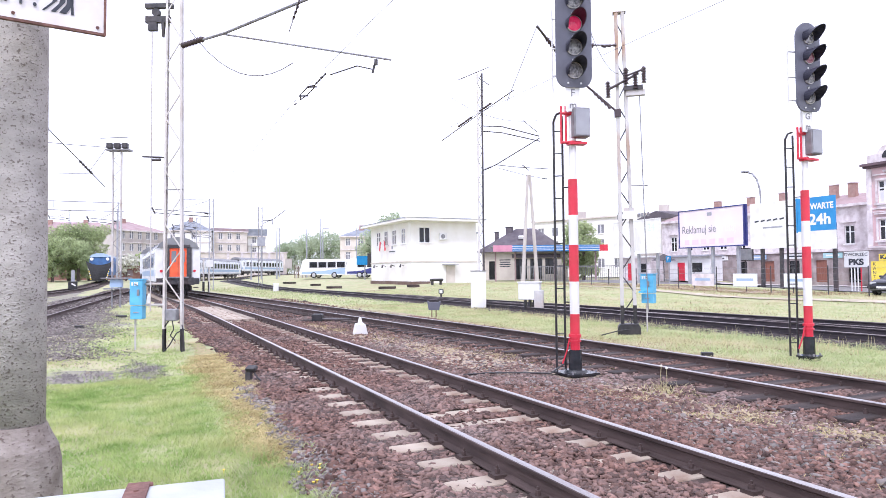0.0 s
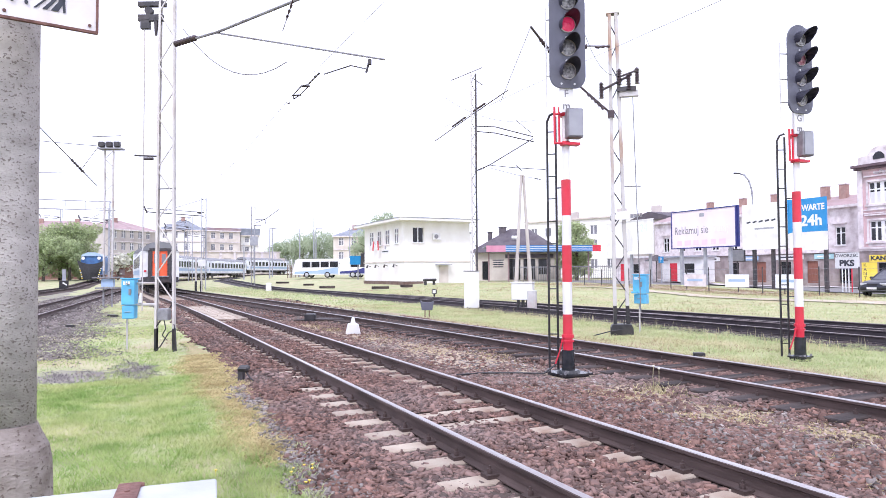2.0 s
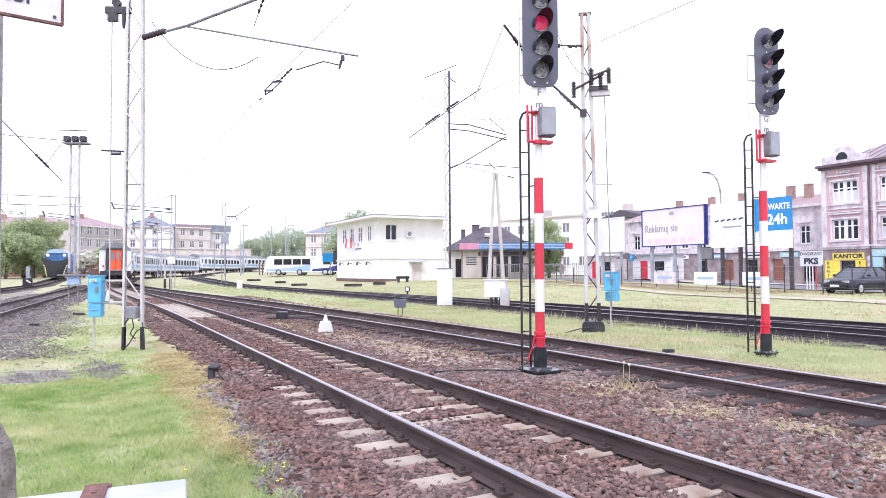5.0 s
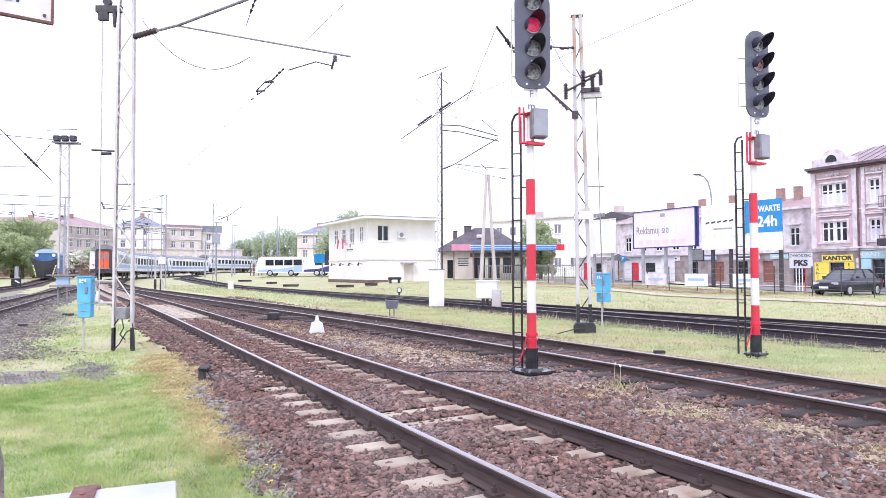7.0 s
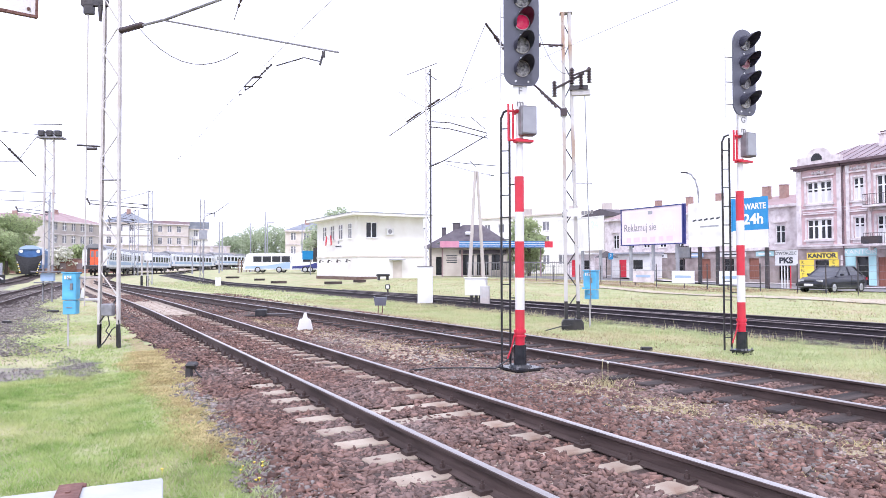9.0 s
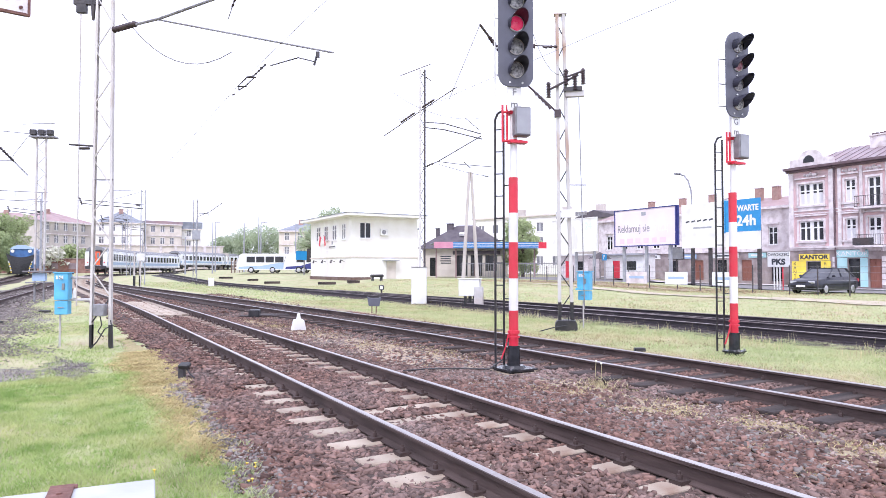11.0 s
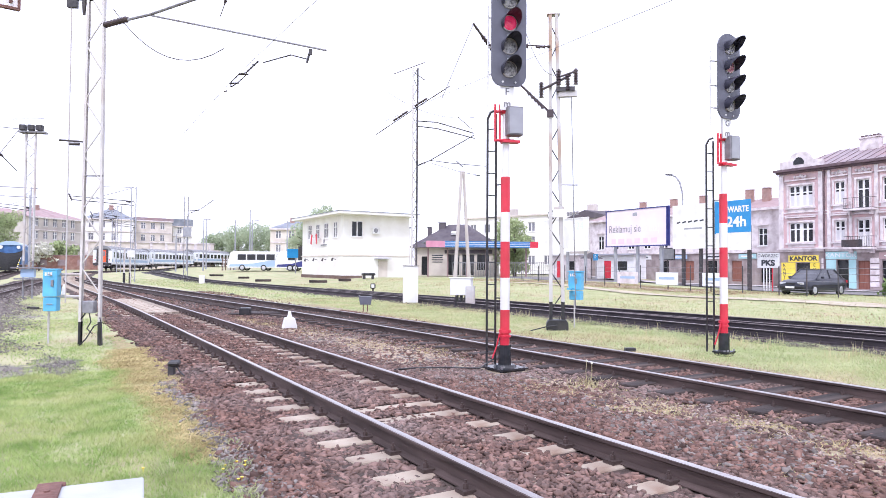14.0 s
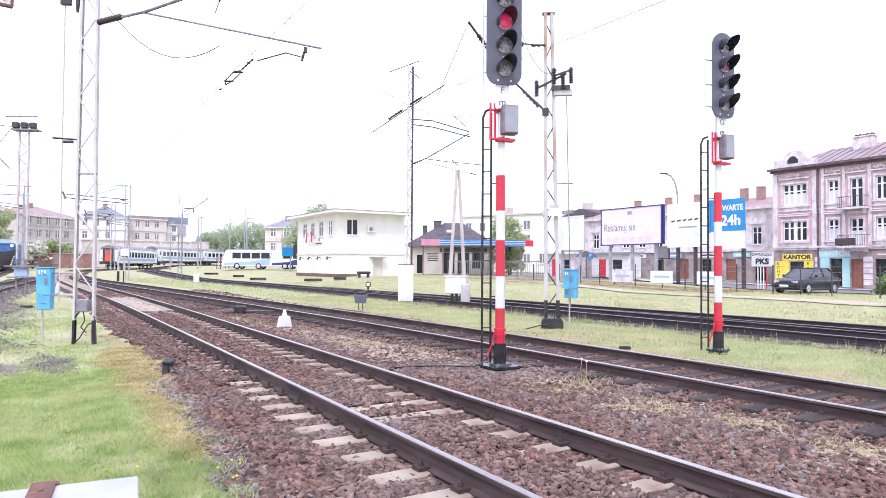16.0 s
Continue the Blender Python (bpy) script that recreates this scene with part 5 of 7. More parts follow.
line(b, [(0.1, 0, 11.1), (0.6, 0, 10.75)], 0.02, 6)
part("feeder_fitting", b, "insul", pm, "dark feeder insulators")
b = B()
line(b, [(0.2, 0, 8.75), (1.2, 0, 8.7), (3.0, 0, 8.2)], 0.026, 6)
line(b, [(0.2, 0, 8.5), (1.2, 0, 8.4), (3.05, 0, 7.95)], 0.026, 6)
line(b, [(0.2, 0, 6.55), (0.9, 0, 6.85), (3.0, 0, 8.1)], 0.026, 6)
line(b, [(0.9, 0, 6.85), (2.0, 0, 6.72), (3.6, 0, 6.6)], 0.018, 6)
line(b, [(2.2, 0, 9.0), (2.9, 0, 8.4)], 0.016, 6)
insulator(b, (0.25, 0, 6.58), (0.7, 0, 6.76), 4, 0.06)
part("cantilever", b, "steel_dark", pm, "grey cantilever arms")
strut("feeder", sag((-1.3, 1.6, 10.6), (3.2, 0, 9.0), 0.5), 0.009, "wire", pm, "", 4)

# twin timber pole
ap = thing("a_frame_pole", pose(24.4, 38.1, ground_z(24.4, 38.1)), "grey A-shaped concrete line pole", "pole")
for s, x0 in ((-1, -0.62), (1, 0.62)):
    part("leg", tube(B(), (x0, 0, 0), (s * 0.08, 0, 8.1), 0.14, 0.09, 10), "beige", ap)
b = B()
line(b, [(-2.2, 0.4, 8.5), (-0.2, 0, 8.05), (1.3, -0.3, 7.85)], 0.016, 6)
line(b, [(-0.5, 0, 8.75), (0.0, 0, 8.4)], 0.03, 6)
insulator(b, (0.9, -0.2, 7.9), (1.3, -0.3, 7.84), 3, 0.05)
part("line_fitting", b, "steel_dark", ap)

fp = lattice_pole(14.4, 82.6, 9.6, 0.42, "slim lattice mast by the curve of the track", "steel", -10)
part("cabinet", box(B(), 0.1, -0.2, 5.4, 0.9, 0.4, 1.1), "grey_box", fp)
b = B()
line(b, [(0.3, 0, 7.6), (1.6, 0, 8.2), (3.0, 0, 9.3)], 0.04, 5)
line(b, [(0.3, 0, 8.0), (1.4, 0, 8.0), (1.4, 0, 7.5)], 0.05, 5)
part("lamp_arm", b, "steel_dark", fp)
for x, y, h, w in ((7.8, 73.7, 9.6, 0.42), (9.2, 104, 9.5, 0.5), (-1.2, 92, 9.5, 0.4), (14.5, 135, 10, 0.5), (10.5, 128, 10.5, 0.5), (-9.9, 140, 13.0, 0.3)):
    p = lattice_pole(x, y, h, w, "distant slim grey catenary mast", "grey_box", -15)
    b = B()
    e = 5.6 if x == 7.8 else 3.4
    line(b, [(0, 0, h - 1.9), (-e, 0, h - 1.5)], 0.05, 5)
    line(b, [(0, 0, h - 1.5), (-e, 0, h - 1.15)], 0.04, 5)
    line(b, [(0, 0, h - 0.1), (-e * 0.5, 0, h - 0.1)], 0.025, 5)
    line(b, [(0, 0, h - 0.1), (-e * 0.7, 0, h - 1.4)], 0.025, 5)
    insulator(b, (-e, 0, h - 1.6), (-e - 0.3, 0, h - 0.9), 4, 0.13)
    insulator(b, (-0.3, 0, h - 1.6), (-0.7, 0, h - 1.5), 4, 0.13)
    part("cantilever", b, "steel_dark", p)
for x, y, h in ((24.0, 121, 9), (28.2, 116, 8.5), (31.5, 119, 10.5), (36.0, 112, 8.5), (22.5, 128, 10), (26.5, 131, 9.5), (20.0, 124, 6.5), (33.5, 125, 9)):
    p = thing("slim_post", pose(x, y, ground_z(x, y)), "slim pale concrete lighting post", "pole", "slim posts")
    part("shaft", tube(B(), (0, 0, 0), (0, 0, h), 0.14, 0.08, 8), "grey_box", p)
    if int(h * 2) % 2 == 0:
        part("lamp", box(B(), 0.6, 0, h, 1.2, 0.16, 0.1), "steel", p)
# gantry on the left
gn = thing("track_gantry", pose(-10.2, 86, ground_z(-10, 86)), "grey steel gantry across the depot tracks", "gantry")
for x in (0, 9.0):
    part("post", box(B(), x, 0, 5.1, 0.13, 0.13, 10.2), "grey_box", gn)
for z in (9.1, 10.1):
    part("beam", tube(B(), (-1, 0, z), (9.6, 0, z), 0.05, seg=6), "steel", gn)
for k in range(0, 9, 2):
    part("hanger", tube(B(), (k + 0.5, 0, 9.1), (k + 0.5, 0, 10.1), 0.02, seg=4), "steel", gn)
# lighting tower
lt = thing("lighting_tower", pose(-0.6, 39.0, 0, 0, 0, -25), "slim white lighting tower with floodlights and a blue foot box", "lighting tower")
for s in (-1, 1):
    part("leg", box(B(), s * 0.22, 0, 5.1, 0.075, 0.09, 6.4), "galv", lt)
    part("leg_foot", box(B(), s * 0.22, 0, 0.97, 0.07, 0.08, 1.9), "steel", lt, "dark grey leg foot")
for k in range(18):
    z = 0.3 + k * 0.44
    s = -1 if k % 2 else 1
    part("brace", tube(B(), (s * 0.22, 0, z), (-s * 0.22, 0, z + 0.44), 0.014, seg=4), "steel_dark" if z < 1.0 else "steel", lt)
part("blue_panel", box(B(), 0, 0.02, 1.28, 0.62, 0.2, 0.42), "coach_blue", lt, "blue painted box between the platforms")
for z, w in ((1.0, 1.1), (1.55, 1.4)):
    part("platform", box(B(), 0, 0, z, w, 0.5, 0.07), "steel", lt, "grey steel platform")
part("head_frame", box(B(), 0.1, 0, 8.3, 1.2, 0.5, 0.08), "steel", lt)
for x in (-0.3, 0.1, 0.5):
    part("floodlight", box(B(), x, -0.2, 8.5, 0.3, 0.25, 0.28), "steel_dark", lt, "dark floodlight", bevel=0.03)
strut("feeder", [(-0.9, 0, 8.95), (0.6, 0, 9.0)], 0.02, "steel_dark", lt)
strut("side_feeder", [(-9.0, 0, 9.3), (-2.4, 0, 8.62), (-0.4, 0, 8.45)], 0.016, "steel_dark", lt, "thin side feeder wire", 5)
strut("hanger_wire", [(-1.5, 0, 7.15), (-0.6, 0, 8.4)], 0.014, "steel_dark", lt, "thin hanger wire", 5)
strut("low_feeder", [(-9.0, 0, 7.0), (-1.45, 0, 7.1)], 0.014, "steel_dark", lt, "thin low feeder wire", 5)
# slanting feeders that hang on the tower
for p0, p1 in (((-5.0, 32.4, 9.95), (-1.2, 40.0, 6.46)), ((-8.5, 33, 6.6), (-4.2, 36, 5.6))):
    p0, p1 = local(lt, *p0), local(lt, *p1)
    b = line(B(), [p0, p1], 0.022, 6)
    insulator(b, p0.lerp(p1, 0.72), p0.lerp(p1, 0.86), 5, 0.07)
    part("feeder_arm", b, "steel_dark", lt, "dark slanting feeder wire with insulators")


# blue equipment boxes
def blue_box_on_post(x, y, rz, w, z0, z1, split):
    g = thing("equipment_box", pose(x, y, 0, 0, 0, rz), "bright blue metal railway equipment box on a thin post", "equipment box", "blue equipment boxes")
    part("body", box(B(), 0, 0, (split + z1) / 2, w, 0.26, z1 - split), "blue_box", g, bevel=0.012)
    part("lower_box", box(B(), 0, 0.01, (z0 + split) / 2 - 0.006, w - 0.02, 0.24, split - z0 - 0.02), "blue_box", g, bevel=0.012)
    part("lid", box(B(), 0, 0, z1 + 0.012, w + 0.04, 0.3, 0.025), "blue_box", g)
    part("post", tube(B(), (-0.06, 0.02, 0), (-0.06, 0.02, z0 + 0.05), 0.022, seg=8), "galv", g)
    lk = part("latch", box(B(), 0.05, -0.14, (split + z1) / 2, 0.05, 0.03, 0.14), "steel", g)
    part("handle", tube(B(), (0.05, -0.16, (split + z1) / 2 + 0.16), (-0.03, -0.16, (split + z1) / 2 + 0.2), 0.012, seg=6), "steel", g)
    part("lower_handle", tube(B(), (-0.06, -0.13, (z0 + split) / 2), (0.06, -0.13, (z0 + split) / 2), 0.01, seg=6), "steel", g)
    for k in range(3):
        part("number_bar", box(B(), -w / 2 + 0.06 + 0.055 * k, -0.134, z1 - 0.09, 0.035, 0.006, 0.08), "white", g, "white painted bar")
    return g


bb = blue_box_on_post(0.19, 16.8, -20, 0.285, 0.7, 1.6, 1.02)
for z in (1.5, 1.02):
    strut("support_bar", [(0.15, 0.05, z), (0.62, -0.1, z)], 0.03, "galv", bb, "pale support bar")
part("bottle", tube(tube(B(), (0.24, 0, 1.06), (0.24, 0, 1.2), 0.045, seg=10), (0.24, 0, 1.2), (0.24, 0, 1.28), 0.045, 0.015, 10), "white", bb)
b2 = blue_box_on_post(13.1, 14.4, -62, 0.36, 0.8, 1.6, 1.08)
part("front_tray", box(B(), -0.1, -0.2, 1.12, 0.16, 0.16, 0.05), "blue_box", b2)
part("side_hatch", box(B(), -0.195, 0, 1.35, 0.02, 0.18, 0.34), "blue_box", b2, bevel=0.006)

# white trackside cabinet on legs with grey stone post
g = thing("trackside_cabinet", pose(15.72, 24.4, 0, 0, 0, -45), "white trackside cabinet on dark legs beside a pale post", "cabinet")
part("body", box(B(), -0.1, 0, 0.87, 0.92, 0.45, 0.74), "white", g, bevel=0.02)
part("lid", box(B(), -0.1, 0, 1.25, 1.0, 0.52, 0.05), "white", g, bevel=0.01)
for x in (-0.3, -0.1, 0.1):
    part("leg", box(B(), x, 0, 0.25, 0.08, 0.3, 0.5), "black", g)
part("post", box(B(), 0.36, -0.34, 0.46, 0.38, 0.22, 0.92), "galv", g, "pale concrete post", bevel=0.02)

# dwarf signal, white cone, point machine and small ground things
g = thing("dwarf_signal", pose(10.5, 23.15, 0, 0, 0, -25), "small grey dwarf signal box on two short legs", "signal")
part("body", prism(B(), [(-0.2, 0.28), (0.2, 0.28), (0.26, 0.62), (0.16, 0.58), (-0.16, 0.58), (-0.26, 0.64)], -0.14, 0.14), "head", g)
for x in (-0.08, 0.08):
    part("leg", tube(B(), (x, 0, 0), (x, 0, 0.3), 0.02, seg=6), "rust", g)
g = thing("dwarf_signal", pose(19.0, 40.7, ground_z(19, 40.7), 0, 0, -25), "small black point indicator lantern on a short post", "signal")
b = B()
box(b, 0, 0, 0.42, 0.34, 0.3, 0.34)
part("lantern", b, "black", g, bevel=0.05)
part("face", box(B(), -0.01, -0.16, 0.42, 0.2, 0.02, 0.22), "white", g, "white lantern glass")
part("post", tube(B(), (0, 0, 0), (0, 0, 0.3), 0.06, seg=8), "black", g)
g = thing("clearance_marker", pose(5.85, 17.9, 0, 0, 0, -10), "white painted concrete clearance marker between the tracks", "marker")
b = B()
prism(b, [(-0.2, 0), (0.2, 0), (0.13, 0.3), (-0.13, 0.3)], -0.15, 0.15)
part("body", b, "white", g, bevel=0.02)
part("knob", tube(tube(B(), (0, 0, 0.3), (0, 0, 0.38), 0.08, 0.05, 10), (0, 0, 0.38), (0, 0, 0.47), 0.055, 0.035, 10), "white", g)
g = thing("point_machine", pose(6.3, 23.3, 0, 0, 0, -22), "black point machine with a flat steel throw bar", "point machine")
part("body", box(B(), -0.25, 0, 0.14, 0.36, 0.5, 0.26), "black", g, bevel=0.03)
part("throw_bar", box(B(), 0.55, 0, 0.06, 1.4, 0.3, 0.1), "steel_dark", g, bevel=0.01)
part("base", box(B(), 0.2, 0.1, 0.03, 2.0, 0.5, 0.05), "wood_dark", g)
g = thing("track_sensor", pose(1.76, 11.0, 0, 0, 0, -30), "small black cable junction with a bent hood by the ballast", "track fitting")
part("hood", box(B(), 0.02, 0, 0.2, 0.17, 0.14, 0.08, rx=14), "black", g, bevel=0.02)
part("stem", box(B(), -0.02, 0, 0.08, 0.09, 0.1, 0.18), "steel_dark", g, bevel=0.01)
part("cable", line(B(), [(0.05, 0, 0.16), (0.13, -0.06, 0.08), (0.22, -0.12, 0.03)], 0.012, 6), "black", g)
for x, y, s, lb in ((10.33, 9.75, 0.24, "small black cable box beside the track"), (-1.46, 24.7, 0.26, "small black cable box on the gravel"), (-0.27, 30.0, 0.4, "small dark wooden block on the grass"), (9.6, 40.0, 0.22, "small black stub post")):
    g = thing("cable_box", pose(x, y, 0, 0, 0, -30), lb, "cable box", "cable boxes")
    part("body", box(B(), 0, 0, 0.045, s * 0.9, s * 0.55, 0.09), "black", g, bevel=0.012)
g = thing("marker_post", pose(12.89, 65.5, 0), "short white concrete kilometre post with no marks", "marker")
part("body", box(B(), 0, 0, 0.4, 0.48, 0.3, 0.8), "white", g, bevel=0.02)
g = thing("mast_cable", pose(6.605, 8.987, 0), "black cable lying on the stones by the signal", "cable")
part("cable", line(B(), [(-0.2, 0.05, 0.2), (-0.42, 0.1, 0.06), (-0.8, 0.5, 0.05), (-1.3, 0.7, 0.05), (-1.7, 0.75, 0.04), (-2.1, 1.0, 0.03)], 0.014, 6), "black", g)
for x in (6.45, 7.0):
    g = thing("relay_post", pose(x, 67.5 + (x - 6.4), 0.0), "pale square relay post near the points", "post", "relay posts")
    part("post", box(B(), 0, 0, 1.6, 0.14, 0.14, 3.2), "galv", g)
    part("foot", box(B(), 0, 0, 0.5, 0.2, 0.2, 1.0), "black", g)
g = thing("relay_plate", pose(6.75, 67.9, 0), "white square plate between two posts", "sign")
part("plate", box(B(), 0.25, -0.25, 2.75, 0.66, 0.05, 0.66), "white", g)
part("post", box(B(), 0.25, -0.18, 1.3, 0.08, 0.08, 2.6), "galv", g)
g = thing("trolley", pose(28.2, 61.5, ground_z(28.2, 61.5), 0, 0, 5), "dark low rail trolley standing on the grass", "trolley")
part("body", box(B(), 0, 0, 0.5, 1.4, 0.6, 0.26), "black", g, bevel=0.1)
for x in (-0.5, 0.5):
    part("leg", box(B(), x, 0, 0.2, 0.1, 0.4, 0.4), "steel_dark", g)
for x, y, w in ((23.4, 63, 1.7), (25.6, 61.5, 1.2), (20.5, 72, 1.6), (19.5, 90, 1.6), (21.5, 84, 1.2)):
    g = thing("timber_stack", pose(x, y, ground_z(x, y), 0, 0, -15), "low stack of old dark sleepers on the grass", "timber stack", "timber stacks")
    for k in range(3):
        part("beam", box(B(), 0.05 * k, 0.26 * k - 0.26, 0.14, w, 0.24, 0.24), "wood_dark", g, bevel=0.01)
# depot point lantern
g = thing("point_lantern", pose(-5.6, 84, ground_z(-5.6, 84)), "black point lantern with white arrows and a pale post", "signal")
part("lantern", box(B(), 0, 0, 0.6, 0.9, 0.6, 0.9), "black", g, bevel=0.05)
part("arrow", box(B(), 0.1, -0.31, 0.7, 0.5, 0.02, 0.14, ry=35), "white", g)
part("post", box(B(), 0, 0.2, 1.6, 0.35, 0.3, 1.4), "grey_box", g)

# ---- foreground: concrete post with sign, sheet metal cabinet ----
g = thing("concrete_post", pose(-0.515, 4.06, 0), "pitted grey concrete post with a thicker weathered foot", "post")
b = B()
lathe(b, [(0.129, 0.9), (0.127, 1.8), (0.122, 3.0), (0.118, 4.6)], 20)
part("shaft", b, "post_conc", g, smooth=True)
b = B()
lathe(b, [(0.215, -0.05), (0.212, 0.5), (0.203, 0.76), (0.19, 0.83), (0.16, 0.89), (0.135, 0.95)], 20)
part("foot", b, "post_base", g, "weathered brown concrete foot")
s = part("sign_plate", box(B(), 0, 0, 0, 0.86, 0.012, 0.42), "enamel", g, "white enamel sign with a rusty edge and dark letters")
s.matrix_basis = pose(-0.03, -0.46, 3.113, 0, 0, 9)
b = B()
for x, z, sx, sz in ((0, -0.214, 0.872, 0.012), (0, 0.214, 0.872, 0.012), (-0.433, 0, 0.012, 0.43), (0.433, 0, 0.012, 0.43)):
    box(b, x, 0, z, sx, 0.02, sz)
part("rim", b, "rust", s, "rusty folded rim")
text("lettering", "BAM", 0.15, "ink", s, pose(-0.02, -0.012, -0.09), wide=0.75)
text("lettering", "!", 0.15, "ink", s, pose(0.135, -0.012, -0.09), wide=0.8)
b = B()
for k in range(3):
    prism(b, [(0.165 + 0.035 * k, -0.145), (0.175 + 0.045 * k, -0.145), (0.225 + 0.035 * k, -0.09), (0.245 + 0.025 * k, 0.0), (0.238 + 0.02 * k, 0.0), (0.205 + 0.03 * k, -0.1)], -0.010, -0.007)
prism(b, [(0.285, -0.145), (0.297, -0.145), (0.292, -0.05), (0.283, -0.05)], -0.010, -0.007)
part("emblem", b, "ink", s, "dark swept emblem")
for x in (0.05, 0.40):
    part("screw", tube(B(), (x, -0.006, -0.185), (x, -0.012, -0.185), 0.008, seg=8), "rust", s)
b = B()
for z in (3.1, 3.27):
    tube(b, (0, 0, z), (0, 0, z + 0.03), 0.135, seg=14)
    box(b, 0, -0.3, z + 0.015, 0.04, 0.36, 0.02)
part("clamp", b, "rust", g)

g = thing("sheet_cabinet", pose(-0.247, 1.69, 0, 0, 0, -6.7), "pale zinc sheet cabinet with a rusty hinge strap", "cabinet")
part("body", box(B(), 0, 0, 0.5, 0.86, 1.3, 1.0), "sheet", g)
part("lid", box(B(), 0, 0, 1.02, 0.92, 1.38, 0.035), "sheet", g, "pale zinc lid", bevel=0.004)
hg = part("hinge_strap", box(B(), 0.2, 0.56, 1.042, 0.066, 0.30, 0.008), "rust", g, "rusty brown hinge strap")
part("hinge_knuckle", tube(B(), (0.168, 0.695, 1.034), (0.242, 0.695, 1.034), 0.013, seg=10), "rust", hg)
for x, y in ((0.2, 0.62), (0.2, 0.52)):
    part("rivet", tube(B(), (x, y, 1.044), (x, y, 1.05), 0.008, seg=8), "rust", hg)


# ---- street side: boards, signs, vehicles ----
def board(y0, y1, z0, z1, x, material, label, posts, frame="navy", yaw=0.0):
    """A billboard that faces -x, from y0 down to y1."""
    w, h = y0 - y1, z1 - z0
    g = thing("billboard", pose(x, y0, 0, 0, 0, -90 + yaw), label, "billboard", "billboards")
    part("panel", box(B(), w / 2, 0, (z0 + z1) / 2, w, 0.12, h), material, g)
    if frame:
        b = B()
        for xx, zz, sx, sz in ((w / 2, z0, w + 0.16, 0.09), (w / 2, z1, w + 0.16, 0.09), (0, (z0 + z1) / 2, 0.09, h), (w, (z0 + z1) / 2, 0.09, h)):
            box(b, xx, -0.03, zz, sx, 0.16, sz)
        part("frame", b, frame, g, "dark blue frame")
    zg = ground_z(x, (y0 + y1) / 2)
    for p in posts:
        part("post", box(B(), p * w, 0.25, (z0 + zg) / 2 + 0.2, 0.22, 0.22, z0 - zg + 0.6), "grey_box" if frame else "steel_dark", g, "steel billboard post")
    return g, w, h


g, w, h = board(44.3, 37.45, 3.65, 6.85, 44.0, "pink_sign", "large pale pink billboard with grey letters in a blue frame", (0.12, 0.5, 0.88))
text("lettering", "Reklamuj sie", 0.95, "steel", g, pose(2.2, -0.07, 5.15), wide=0.78)
text("lettering", "Tutaj", 0.95, "enamel", g, pose(5.3, -0.07, 5.15), wide=0.8)
for k, wd in enumerate((0.5, 0.7, 0.55, 0.6, 0.5, 0.65)):
    part("lettering_bar", box(B(), 0.9 + 0.92 * k, -0.066, 4.1, wd, 0.01, 0.42), "pink_deep", g, "faint pink unreadable letters")
part("mark", box(B(), 3.4, -0.066, 6.4, 0.5, 0.01, 0.3), "grey_box", g)
part("side_return", box(B(), 6.96, 0.1, 5.25, 0.1, 0.14, 3.3), "navy", g, "dark blue side return")
g, w, h = board(36.95, 32.8, 3.3, 6.82, 44.1, "white", "white billboard with a short dark dashed line", (0.2, 0.6), None)
for k in range(5):
    part("dash", box(B(), 0.6 + 0.55 * k, -0.066, 5.42 + 0.02 * k, 0.36, 0.01, 0.12, ry=-12), "ink", g, "dark dash")
part("lettering_bar", box(B(), 2.0, -0.066, 4.9, 1.7, 0.01, 0.12), "grey_box", g, "grey unreadable line")
g, w, h = board(32.7, 29.85, 4.42, 6.8, 43.9, "sky_blue", "blue billboard with white letters over a white panel", (0.12, 0.9), None)
part("white_panel", box(B(), w / 2, 0, 3.76, w, 0.12, 1.3), "white", g, "blank white panel")
text("lettering", "OTWARTE", 0.6, "white", g, pose(w / 2 + 0.1, -0.07, 6.12), wide=0.84, bold=0.02)
text("lettering", "24h", 1.05, "white", g, pose(w / 2 + 0.3, -0.07, 5.18), wide=1.05, bold=0.035)
part("side_return", box(B(), -0.06, 0.12, 5.6, 0.1, 0.4, 2.5), "sky_blue", g)
g, w, h = board(53.0, 46.7, 3.35, 6.5, 44.0, "white", "large white poster board with pale green marks", (0.1, 0.5, 0.9), "white")
text("lettering", "24", 1.0, "pale_green", g, pose(5.2, -0.07, 5.7))
part("pale_figure", prism(B(), [(2.6, 3.6), (3.6, 3.6), (3.8, 4.6), (3.4, 5.6), (3.0, 5.9), (2.9, 4.9)], -0.075, -0.065), "curtain", g, "pale grey figure shape")
rd = part("round_mark", tube(B(), (0.9, -0.02, 7.05), (0.9, 0.1, 7.05), 0.5, seg=20), "ink", g, "round dark sign over the board")
part("round_face", tube(B(), (0.9, -0.04, 7.05), (0.9, -0.02, 7.05), 0.4, seg=20), "white", rd)
text("lettering", "L", 0.6, "ink", rd, pose(0.9, -0.05, 7.05))
for k, wd in enumerate((0.28, 0.3, 0.3, 0.3)):
    part("lettering_bar", box(B(), 3.4 + 0.42 * k, 0.1, 7.0, wd, 0.05, 0.36), "steel", g, "grey roof letters")
# station sign
g = thing("station_sign", pose(50, 33.4, 0, 0, 0, -90), "white bus station sign on thin posts", "sign")
part("panel", box(B(), 0.93, 0, 2.42, 1.86, 0.08, 1.2), "white", g)
text("lettering", "DWORZEC", 0.34, "ink", g, pose(0.93, -0.05, 2.78), wide=1.05)
text("lettering", "PKS", 0.62, "ink", g, pose(0.93, -0.05, 2.2), wide=1.15, bold=0.03)
